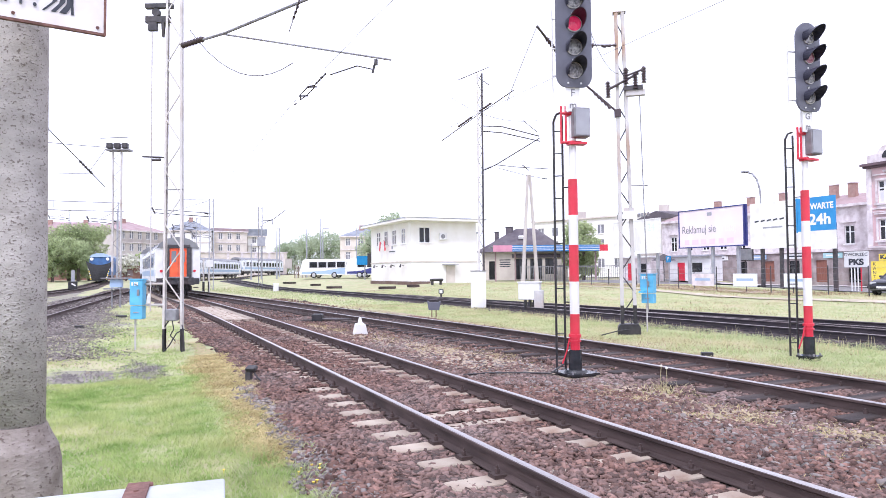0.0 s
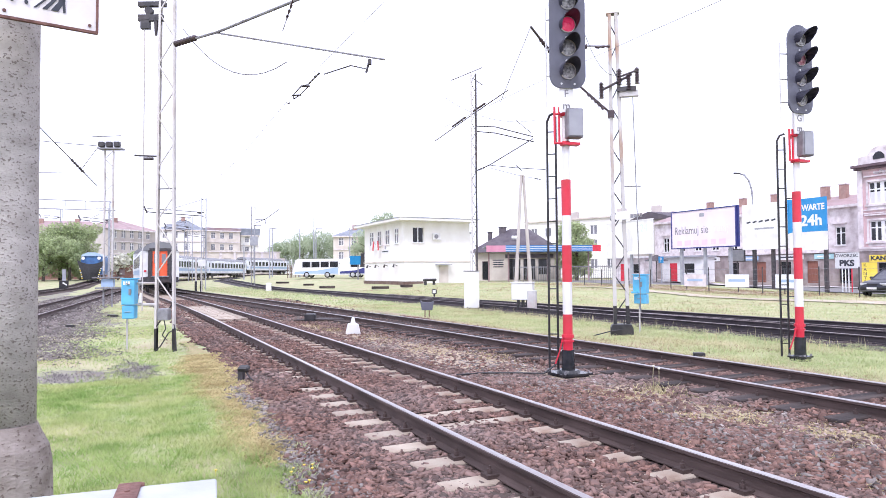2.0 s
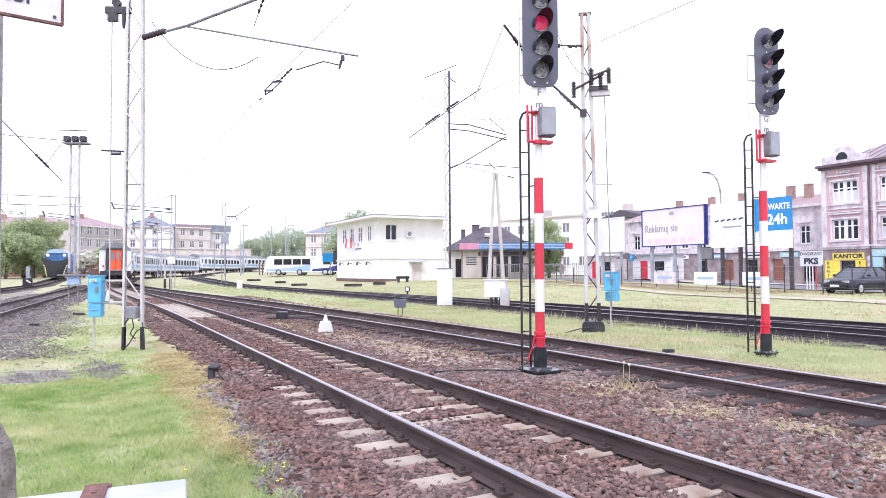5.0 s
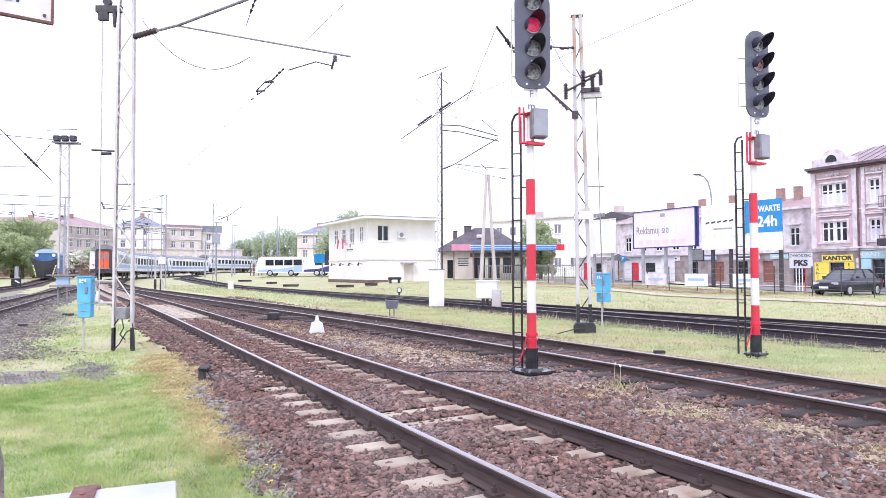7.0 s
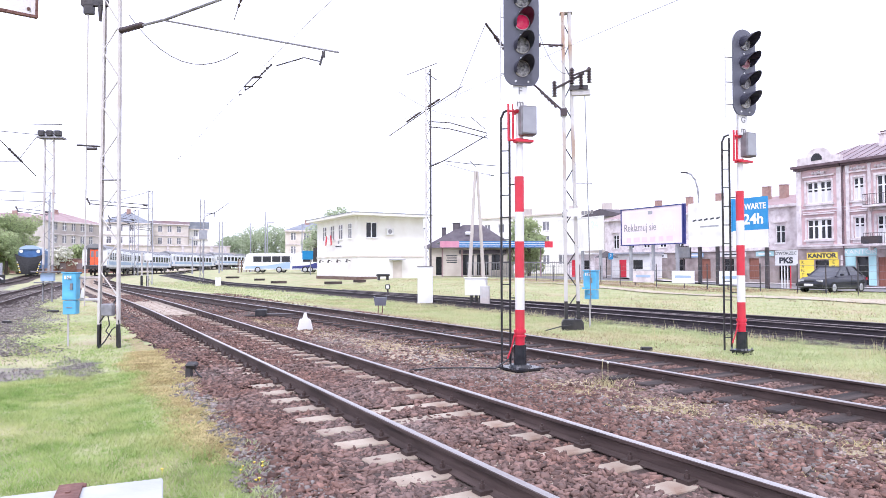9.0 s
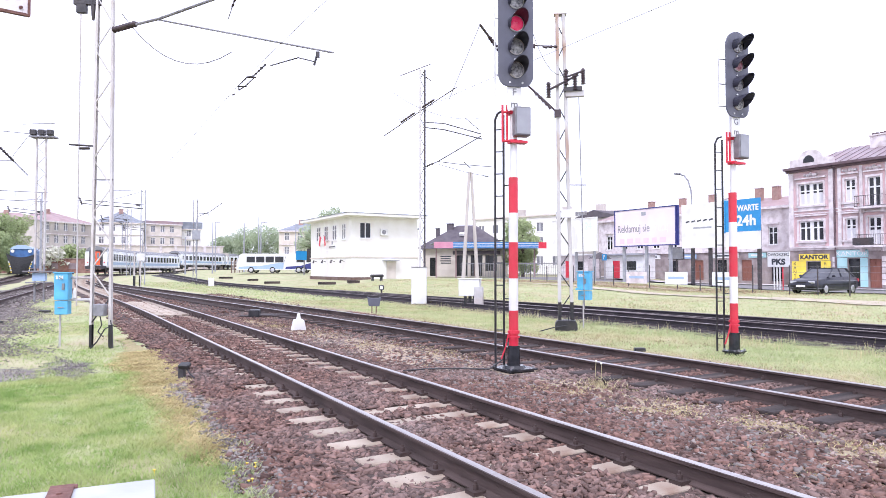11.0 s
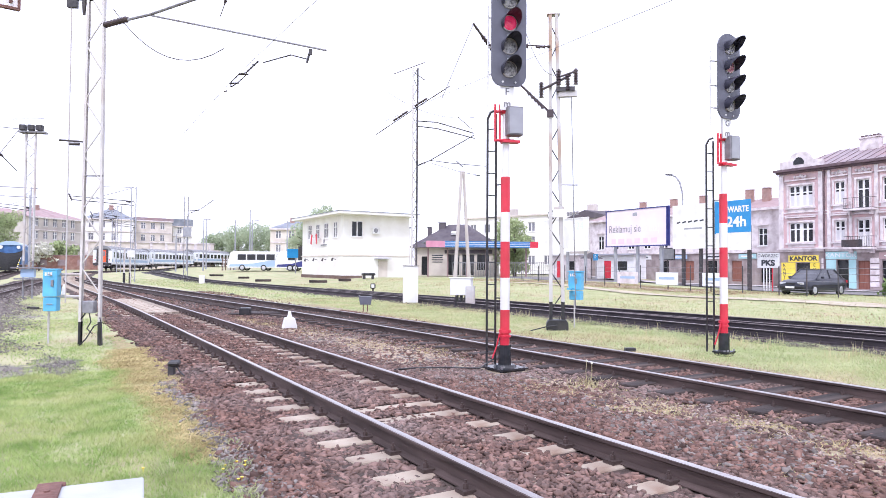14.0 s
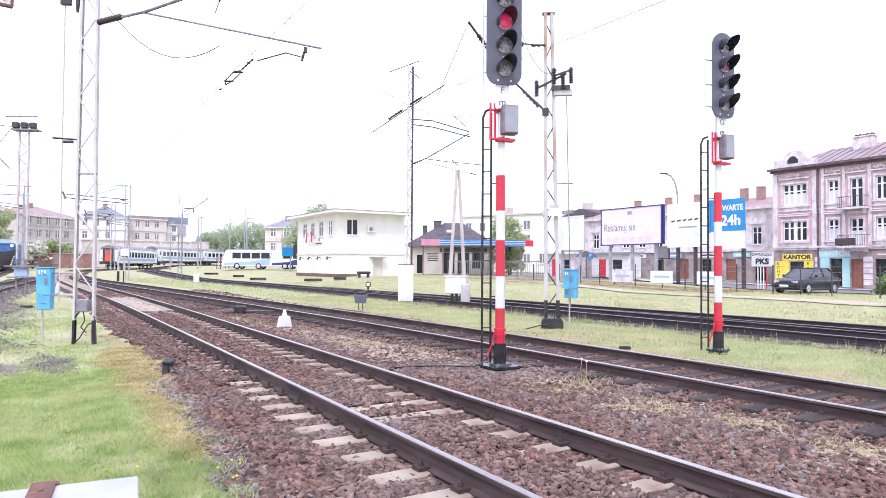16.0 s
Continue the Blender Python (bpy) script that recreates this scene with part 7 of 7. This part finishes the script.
b = B()
prism(b, [(-0.15, -0.16), (0.15, -0.16), (0.11, 0.0), (-0.11, 0.0)], -1.28, 1.28, pose(0, 0, 0, 0, 0, 90))
bmesh.ops.bevel(b, geom=list(b.edges), offset=0.012, segments=1, affect="EDGES")
CONC = mesh_only(b, "sleeper", "concrete")
b = box(B(), 0, 0, -0.075, 2.6, 0.25, 0.15)
bmesh.ops.bevel(b, geom=list(b.edges), offset=0.012, segments=1, affect="EDGES")
WOOD = mesh_only(b, "sleeper", "wood_dark")
A_SLEEPERS = sleepers(track_main, track_a(), -9.8, 100, 0.6, "sleeper", CONC, 0.034, 190)
B_SLEEPERS = sleepers(track_side, track_b(), -9.9, 78, 0.65, "sleeper", WOOD, 0.068, 145)
for tr, pts, lo, hi in ((track_far, track_c(), 0, 80), (track_branch, track_d(), 0, 40), (track_depot, track_e(), 15, 80)):
    sleepers(tr, pts, lo, hi, 0.65, "sleeper", WOOD, 0.03, 130)
b = B()
box(b, 0, 0, 0.018, 0.11, 0.12, 0.036)
tube(b, (0.0, 0, 0.03), (0.0, 0, 0.075), 0.024, seg=6)
tube(b, (0.0, 0, 0.075), (0.0, 0, 0.1), 0.012, seg=6)
CLIP = mesh_only(b, "fastening", "rail_side")
for tr, sl, pts in ((track_main, A_SLEEPERS, 30), (track_side, B_SLEEPERS, 26)):
    for x, y in sl[:pts + 38]:
        for off in (-0.7525, 0.7525):
            for s in (-1, 1):
                ob = new("fastening", CLIP)
                ob.parent = tr
                ob.matrix_basis = pose(x + off + s * 0.095, y, 0.03)
# planks of a worker's crossing between the rails, far off
plank = mesh_only(box(B(), 0, 0, 0, 0.24, 10.5, 0.06), "plank", "concrete")
for k in range(5):
    ob = new("plank", plank)
    ob.parent = track_main
    ob.matrix_basis = pose(2.98 + 0.26 * k, 30.2 + 0.15 * math.sin(k * 2.1), 0.05, 0, 0, 0.6)
# fishplate joint on the diverging track
for y in (4.2, 16.5):
    for off in (-0.7525, 0.7525):
        part("fishplate", box(box(B(), 8.45 - 0.02 + off - 0.03, y, 0.11, 0.02, 0.7, 0.08), 8.45 - 0.02 + off + 0.03, y, 0.11, 0.02, 0.7, 0.08), "rail_side", track_side)


def stones(name, n, region, size, material, keep, label, zf=lambda x, y: 0.0, seed=1):
    """Angular crushed stones strewn over a region."""
    rng = np.random.default_rng(seed)
    x0, x1, y0, y1 = region
    p = np.stack([rng.uniform(x0, x1, n), rng.uniform(y0, y1, n)], 1)
    p = p[keep(p[:, 0], p[:, 1], rng)]
    n = len(p)
    cube = np.array([(x, y, z) for x in (-1, 1) for y in (-1, 1) for z in (-1, 1)], dtype=float)
    v = cube[None] * (1 + rng.uniform(-0.42, 0.08, (n, 8, 3)))
    v[:, 1::2, :2] *= rng.uniform(0.6, 0.95, (n, 1, 1))
    s = size * rng.uniform(0.45, 1.25, n)
    v *= s[:, None, None] * rng.uniform(0.65, 1.35, (n, 1, 3)) * np.array([1.35, 0.95, 0.38])
    q = rng.normal(size=(n, 4)) * np.array([1.0, 0.2, 0.2, 1.0])
    q /= np.linalg.norm(q, axis=1)[:, None]
    w, x, y, z = q.T
    rot = np.stack([1 - 2 * (y * y + z * z), 2 * (x * y - w * z), 2 * (x * z + w * y), 2 * (x * y + w * z), 1 - 2 * (x * x + z * z), 2 * (y * z - w * x), 2 * (x * z - w * y), 2 * (y * z + w * x), 1 - 2 * (x * x + y * y)], 1).reshape(n, 3, 3)
    v = np.einsum("nij,nkj->nki", rot, v)
    zz = np.array([zf(a, c) for a, c in p]) if zf else 0
    v += np.stack([p[:, 0], p[:, 1], zz + s * rng.uniform(0.0, 0.6, n)], 1)[:, None]
    f = np.array([(0, 1, 3, 2), (4, 6, 7, 5), (0, 4, 5, 1), (2, 3, 7, 6), (0, 2, 6, 4), (1, 5, 7, 3)])
    faces = (np.arange(n)[:, None, None] * 8 + f[None]).reshape(-1, 4)
    return tagged(mesh_from(name, v.reshape(-1, 3), faces, material), label, "gravel", kind="stuff")


SLEEPER_Y = np.array([y for _, y in A_SLEEPERS])
SLEEPER_B = np.array([y for _, y in B_SLEEPERS])


def lawn_edge(y):
    """Where the grass gives way to the ballast."""
    return np.interp(y, (2, 4.5, 5.7, 7.3, 9, 10.6, 12.3, 15.2, 18, 40), (1.25, 1.33, 1.45, 1.58, 1.66, 1.62, 1.8, 1.9, 1.7, 1.6)) + 0.04 * np.sin(y * 3.1) + 0.03 * np.sin(y * 7.7)


def green_edge(y):
    """Where the green lawn turns into straw."""
    return np.interp(y, (2, 5.5, 6.5, 7.4, 8.7, 10.5, 13.2, 16, 20, 40), (1.3, 1.35, 1.08, 1.12, 1.12, 1.04, 1.05, 1.3, 1.5, 1.6)) + 0.06 * np.sin(y * 2.3) + 0.04 * np.sin(y * 6.1)


PATCHES = ((6.25, 13.5, 0.62, 1.5), (6.95, 11.7, 0.6, 1.1), (6.6, 7.3, 0.75, 1.0), (6.4, 5.7, 0.62, 0.7), (6.85, 4.5, 0.6, 0.65), (6.7, 3.2, 0.75, 0.55), (6.0, 16.6, 0.5, 2.0), (5.6, 20.5, 0.4, 2.2), (7.3, 9.6, 0.35, 0.9))


def sandy(x, y):
    """1 in the heart of the sandy, weedy spots between the tracks, falling to 0 outside."""
    k = np.zeros(len(x))
    for cx, cy, rx, ry in PATCHES:
        k = np.maximum(k, 1.25 - np.hypot((x - cx) / rx, (y - cy) / ry))
    return np.clip(k + 0.12 * np.sin(x * 9 + y * 5) + 0.1 * np.sin(y * 11 - x * 4), 0, 1)


def clear_of_rails(x, y, rng):
    ok = np.ones(len(x), bool)
    for c in (3.58, 8.43):
        for o in (-0.7525, 0.7525):
            ok &= np.abs(x - c - o) > 0.085
    da = np.abs(y[:, None] - SLEEPER_Y[None]).min(1)
    on_a = (da < 0.14) & (np.abs(x - 3.58) < 1.3)
    shown = ((x < 2.8) & (x > 2.42 + 0.12 * np.sin(y * 7) + 0.22 * np.clip((y - 9.5) / 2, 0, 1))) | ((x > 3.93 + 0.1 * np.sin(y * 5.3)) & (x < 4.28)) | ((y > 6.4) & (y < 7.7) & (x > 3.1) & (x < 4.28))
    ok &= ~(on_a & shown & (rng.uniform(0, 1, len(x)) < 0.93))
    db = np.abs(y[:, None] - SLEEPER_B[None]).min(1)
    ok &= ~((db < 0.14) & (np.abs(x - 8.43) < 1.3) & (rng.uniform(0, 1, len(x)) < 0.74))
    ok &= np.maximum(np.abs(x - 6.605), np.abs(y - 8.987)) > 0.36
    edge = lawn_edge(y) + rng.normal(0, 0.07, len(x))
    ok &= x > edge
    ok &= x < 10.0 - 0.2 * np.sin(y * 1.3) + rng.normal(0, 0.12, len(x))
    return ok


def bed_z(x, y):
    """The stones lie higher between the rails, over the sleepers."""
    return 0.0 if 3.9 < x < 4.3 else 0.03 if abs(x - 3.58) < 0.66 or 4.4 < x < 4.9 or (y > 9.5 and 2.2 < x < 2.64) else (0.022 if abs(x - 8.43) < 1.5 else 0.0)


def bare(x, y, rng):
    """Sandy and grassy patches between the tracks hold fewer stones."""
    k = clear_of_rails(x, y, rng)
    thin = np.where((x > 5.4) & (x < 7.1) & (y > 9.5), 0.6, 0.0)
    return k & (rng.uniform(0, 1, len(x)) > np.maximum(thin, 0.84 * sandy(x, y)))


stones("ballast_stones", 74000, (1.2, 10.2, 2.2, 10.5), 0.0285, "stone", bare, "loose brown crushed ballast stones between and beside the rails", zf=bed_z, seed=3)
stones("ballast_stones", 44000, (1.3, 10.2, 10.5, 24), 0.029, "stone", bare, "loose brown crushed ballast stones further along the rails", zf=bed_z, seed=4)
stones("ballast_stones", 9000, (1.6, 9.6, 24, 46), 0.04, "stone", bare, "distant loose ballast stones along the rails", zf=bed_z, seed=5)
M["pale_stone"] = mat("pale_warm_pebbles", (0.25, 0.19, 0.165), (0.42, 0.34, 0.30), 5.0, 0.85, 0.2, 50, island=0.35)
stones("far_ballast", 22000, (13.9, 20.2, 2, 46), 0.034, "far_stone", lambda x, y, r: (x < 17.9 + 0.06 * np.maximum(0, 46 - y)) & (x > 14.5 + r.normal(0, 0.15, len(x))), "dark oily stones between the far rails", seed=12)
M["stone_grey"] = mat("grey_stones", (0.15, 0.13, 0.12), (0.27, 0.24, 0.22), 2.0, 0.9, 0.3, 60, island=0.45)
stones("grey_gravel", 12000, (1.2, 2.5, 2.0, 10.5), 0.021, "stone_grey", lambda x, y, r: (x > lawn_edge(y) - 0.12 + r.normal(0, 0.08, len(x))) & (x - lawn_edge(y) < r.uniform(0, 0.6, len(x)) * np.clip((8.5 - y) / 4, 0.15, 1)), "grey gravel along the edge of the lawn", zf=lambda x, y: 0.006, seed=6)
stones("depot_gravel", 9000, (-7, 1.2, 22, 60), 0.045, "stone_grey", lambda x, y, r: (np.abs(x - (-3.75 + 0.07 * (y - 27))) < 2.4), "grey gravel around the depot track", seed=7)
stones("depot_gravel", 5000, (-7, 1.0, 14.5, 30), 0.016, "stone_grey", lambda x, y, r: np.sin(x * 1.9 + y * 0.6) + np.sin(y * 1.3 - x * 0.7) + r.normal(0, 0.5, len(x)) > 0.5 + np.maximum(0, x) * 1.5, "grey gravel scattered in the worn grass", seed=9)


stones("depot_gravel", 26000, (-6.5, 0.4, 15.5, 34), 0.022, "stone_grey", lambda x, y, r: x < -0.55 - 0.02 * (y - 17) + 0.35 * np.sin(y * 0.9) + r.normal(0, 0.3, len(x)) + np.clip((y - 24) * 0.05, 0, 0.4), "grey brown gravel trodden into the ground by the depot track", seed=14)


def worn_spot(x, y):
    """Bare dark soil in the lawn: one clear spot and a thin worn stretch beside it."""
    spot = 1.2 - np.hypot((x - 0.26 + 0.05 * (y - 13)) / 0.34, (y - 13.1) / 1.5)
    stretch = 0.75 - np.hypot((x + 0.9) / 1.1, (y - 12.6) / 1.7)
    return np.clip(np.maximum(spot, stretch) + 0.22 * np.sin(x * 13 + y * 3) + 0.15 * np.sin(y * 5 - x * 7), 0, 1)


stones("dark_gravel", 16000, (-2.2, 0.8, 10.6, 15.2), 0.0085, "crumb", lambda x, y, r: r.uniform(0, 1, len(x)) < 0.9 * worn_spot(x, y), "dark soil crumbs and gravel in a bare spot of the lawn", seed=8)


def blades(name, n, region, height, material, keep, label, width=0.006, lean=0.5, seed=1, zf=ground_z, bias=1.0):
    rng = np.random.default_rng(seed)
    x0, x1, y0, y1 = region
    p = np.stack([rng.uniform(x0, x1, n), y0 + (y1 - y0) * rng.uniform(0, 1, n) ** bias], 1)
    p = p[keep(p[:, 0], p[:, 1], rng)]
    n = len(p)
    z = np.array([zf(a, c) for a, c in p])
    base = np.concatenate([p, z[:, None]], 1)
    a = rng.uniform(0, 2 * np.pi, n)
    side = np.stack([np.cos(a), np.sin(a), np.zeros(n)], 1) * (width * rng.uniform(0.6, 1.4, n))[:, None]
    tuft = 0.82 + 0.42 * np.sin(p[:, 0] * 5.3 + 1.7 * np.sin(p[:, 1] * 3.1)) * np.sin(p[:, 1] * 4.1 + 1.3 * np.sin(p[:, 0] * 2.7))
    h = height * rng.uniform(0.4, 1.25, n) * tuft
    a2 = rng.uniform(0, 2 * np.pi, n)
    tip = np.stack([np.cos(a2) * lean, np.sin(a2) * lean, np.ones(n)], 1) * h[:, None]
    mid = tip * np.array([0.35, 0.35, 0.6])
    v = np.stack([base - side, base + side, base + mid + side * 0.7, base + mid - side * 0.7, base + tip], 1).reshape(-1, 3)
    k = np.arange(n)[:, None] * 5
    loops = np.concatenate([(k + np.array([[0, 1, 2, 3]])).ravel(), (k + np.array([[3, 2, 4]])).ravel()])
    starts = np.concatenate([np.arange(n) * 4, 4 * n + np.arange(n) * 3])
    me = bpy.data.meshes.new(name)
    me.vertices.add(5 * n)
    me.vertices.foreach_set("co", v.astype(np.float32).ravel())
    me.loops.add(len(loops))
    me.loops.foreach_set("vertex_index", loops.astype(np.int32))
    me.polygons.add(2 * n)
    me.polygons.foreach_set("loop_start", starts.astype(np.int32))
    me.update(calc_edges=True)
    me.materials.append(M[material])
    return tagged(new(name, me), label, "grass", kind="stuff")


def lawn(x, y, rng):
    return (x < lawn_edge(y) + rng.normal(0, 0.06, len(x))) & (rng.uniform(0, 1, len(x)) > 0.9 * worn_spot(x, y))


def green(x, y, rng):
    return lawn(x, y, rng) & (rng.uniform(0, 1, len(x)) < np.clip(0.5 + (green_edge(y) - x) / 0.4, 0.06, 1))


blades("lawn_grass", 240000, (-3.4, 1.8, 2.4, 12.0), 0.048, "lawn", green, "short bright green lawn grass", 0.003, 1.0, 11, bias=1.35)
blades("lawn_grass", 150000, (-3.4, 1.6, -5, 2.5), 0.048, "lawn", lambda x, y, r: x < lawn_edge(y) + r.normal(0, 0.06, len(x)), "short green lawn grass by the cabinet", 0.0045, 1.0, 27)
blades("lawn_grass", 80000, (-6, 1.9, 10.0, 24), 0.042, "lawn", lambda x, y, r: green(x, y, r) & (np.sin(x * 1.3 + y * 0.9) + np.sin(y * 0.7 - x * 2.1) + r.normal(0, 0.6, len(x)) > -0.9) & ((y < 15.5) | (x > -0.75 + r.normal(0, 0.35, len(x)))), "short green lawn grass further off", 0.005, 1.0, 12, bias=1.3)
blades("dry_grass", 90000, (0.5, 2.1, 6.0, 15), 0.032, "straw", lambda x, y, r: lawn(x - 0.08, y, r) & (r.uniform(0, 1, len(x)) < np.clip(0.5 + (x - green_edge(y)) / 0.4, 0, 1)), "yellowed dry grass along the ballast edge", 0.0045, 1.9, 13)
blades("weed_tuft", 5000, (0.8, 1.9, 3.2, 6.6), 0.075, "blade", lambda x, y, r: (x < lawn_edge(y) + 0.12) & (np.sin(y * 6.3 + x * 2) + np.sin(x * 9 - y * 2) > 0.75), "coarse weeds at the edge of the lawn", 0.005, 0.9, 21)
blades("verge_grass", 150000, (9.7, 15.0, 2.0, 34), 0.055, "blade", lambda x, y, r: (x > 10.0 + 0.2 * np.sin(y) + r.normal(0, 0.15, len(x))) & (r.uniform(0, 1, len(x)) < np.clip((x - 9.9) / 1.4, 0.12, 1)), "green verge grass between the tracks", 0.0042, 1.0, 14, bias=1.3)
blades("verge_grass", 60000, (18.5, 39.2, 6, 60), 0.075, "blade", lambda x, y, r: x > 18.5 + 0.06 * np.maximum(0, 46 - y), "rough green grass beyond the far track", 0.010, 0.9, 15)
blades("verge_dry", 30000, (18.5, 39.2, 6, 60), 0.06, "dry", lambda x, y, r: x > 18.5 + 0.06 * np.maximum(0, 46 - y), "dry yellow grass beyond the far track", 0.011, 0.8, 25)
blades("verge_dry", 46000, (9.8, 15.0, 2.0, 34), 0.05, "dry", lambda x, y, r: np.sin(x * 1.7 + y) + r.normal(0, 0.5, len(x)) > 0.1, "dry yellow grass on the verge", 0.004, 1.1, 26)
blades("verge_weeds", 2600, (12.9, 14.7, 3.0, 26), 0.27, "dry", lambda x, y, r: np.sin(y * 2.1) + np.sin(y * 5.3 + x * 2) + r.normal(0, 0.5, len(x)) > 0.3, "tall pale dry weeds beside the far track", 0.0045, 0.25, 16)
blades("dry_grass", 90000, (5.0, 7.8, 2.4, 24), 0.042, "straw", lambda x, y, r: r.uniform(0, 1, len(x)) < 0.8 * sandy(x, y), "dry yellow grass between the tracks", 0.0036, 1.7, 17, bias=1.5)
blades("dry_grass", 34000, (9.7, 11.4, 2.0, 22), 0.04, "dry", lambda x, y, r: r.uniform(0, 1, len(x)) < np.clip((11.6 - x) / 1.5, 0, 1) * (0.55 + 0.45 * np.sin(y * 1.4 + np.sin(x * 2))), "dry yellow grass beside the diverging track", 0.004, 1.3, 18)
blades("far_grass", 14000, (4.5, 14.5, 34, 80), 0.07, "blade", lambda x, y, r: x > 9.9 - 0.06 * (y - 34), "rough grass between the far tracks", 0.03, 0.6, 19)
stones("grey_gravel", 15000, (4.9, 7.5, 3.0, 17), 0.026, "stone_grey", lambda x, y, r: (np.maximum(np.abs(x - 6.605), np.abs(y - 8.987)) > 0.36) & (sandy(x, y) < 0.4) & (np.abs(x - 6.0) + r.normal(0, 0.25, len(x)) < 0.85) & (r.uniform(0, 1, len(x)) < np.clip((13 - y) / 6, 0.2, 1)), "grey brown gravel between the tracks", zf=bed_z, seed=9)
blades("weed_tuft", 12000, (5.4, 7.6, 2.8, 12), 0.04, "blade", lambda x, y, r: r.uniform(0, 1, len(x)) < 0.6 * sandy(x, y) * (y < 8), "low green weeds among the stones", 0.0035, 1.0, 47)
stones("pale_gravel", 9000, (5.0, 7.8, 2.4, 18), 0.018, "pale_stone", lambda x, y, r: (r.uniform(0, 1, len(x)) < 0.7 * sandy(x, y)) & (np.maximum(np.abs(x - 6.605), np.abs(y - 8.987)) > 0.36), "pale pebbles in the sandy spots between the tracks", zf=lambda x, y: 0.012, seed=15)
M["brown_grass"] = mat("brown_dead_grass", (0.27, 0.19, 0.12), (0.42, 0.32, 0.21), 2.0, 0.9, island=0.35)


def patchy(x, y, r):
    return np.sin(x * 0.9 + y * 0.33) + np.sin(y * 0.61 - x * 0.5) + np.sin(x * 2.3 + y * 1.1) * 0.6 + r.normal(0, 0.45, len(x)) > 1.0


blades("dead_grass", 16000, (9.7, 15.0, 4.0, 40), 0.06, "brown_grass", patchy, "brown dead grass in patches on the verge", 0.009, 1.0, 41)
blades("dead_grass", 22000, (9.75, 11.5, 2.5, 24), 0.035, "brown_grass", lambda x, y, r: r.uniform(0, 1, len(x)) < np.clip((11.3 - x) / 1.2, 0, 1) * (0.6 + 0.4 * np.sin(y * 1.9 + 2 * np.sin(x * 3))), "brown trodden grass at the foot of the verge", 0.004, 1.5, 48)
blades("dead_grass", 24000, (18.5, 39, 8, 62), 0.07, "brown_grass", patchy, "brown dead grass in patches beyond the far track", 0.018, 1.0, 42)
blades("dead_grass", 14000, (33, 38.5, 24, 52), 0.09, "brown_grass", lambda x, y, r: r.uniform(0, 1, len(x)) < 0.8, "brown dead grass over the bare bank", 0.02, 1.0, 43)
blades("lawn_grass", 16000, (-6, 1.8, 22, 42), 0.05, "blade", lambda x, y, r: (x < 1.3) & (x > -1.0 + r.normal(0, 0.3, len(x))) & ~patchy(x * 2, y, r), "rough grass beside the depot track", 0.014, 0.9, 45)
blades("dead_grass", 14000, (-5, 1.4, 9.5, 40), 0.04, "brown_grass", lambda x, y, r: lawn(x, y, r) & patchy(x * 2, y * 2, r), "brown dead grass on the worn lawn", 0.007, 1.0, 44)
# a dry weed stalk in the stones
g = thing("weed", pose(6.86, 7.28, 0), "dry weed with two pale seed heads among the stones", "weed")
for k, (dx, hh) in enumerate(((-0.03, 0.36), (0.06, 0.32))):
    part("stalk", line(B(), [(dx, 0, 0), (dx * 1.3, 0.01, hh * 0.6), (dx * 1.1, 0, hh)], 0.004, 5), "dry", g)
    b = B()
    bmesh.ops.create_icosphere(b, subdivisions=1, radius=0.02, matrix=pose(dx * 1.1, 0, hh))
    part("seed_head", b, "blossom", g)
blades("weed_tuft", 900, (6.3, 7.5, 6.7, 7.9), 0.12, "dry", lambda x, y, r: np.hypot(x - 6.9, y - 7.25) < r.uniform(0, 0.5, len(x)), "tuft of green and yellow weed among the stones", 0.006, 0.8, 20)

# dandelions at the lawn's edge
rng = np.random.default_rng(77)
b = B()
for k in range(15):
    near = k < 8
    x, y = (rng.normal(1.5, 0.12), rng.normal(5.4, 0.4)) if near else (rng.uniform(-1.5, 1.3), rng.uniform(3.6, 9))
    hh = rng.uniform(0.025, 0.05)
    tube(b, (x, y, 0), (x, y, hh), 0.003, seg=4)
    tube(b, (x, y, hh), (x, y, hh + 0.01), 0.008, 0.014, 8)
tagged(part("dandelions", b, "yellow"), "small yellow dandelions in the short grass", "flowers", kind="stuff")
stones("ballast_stones", 56000, (1.2, 10.2, -7, 2.2), 0.0285, "stone", bare, "loose ballast stones beside the cabinet", zf=bed_z, seed=31)


def motions():
    for i, c in enumerate(COACHES):
        walk(c, [(t / 2, coach_pose(t / 2, i)) for t in range(33)])


motions()
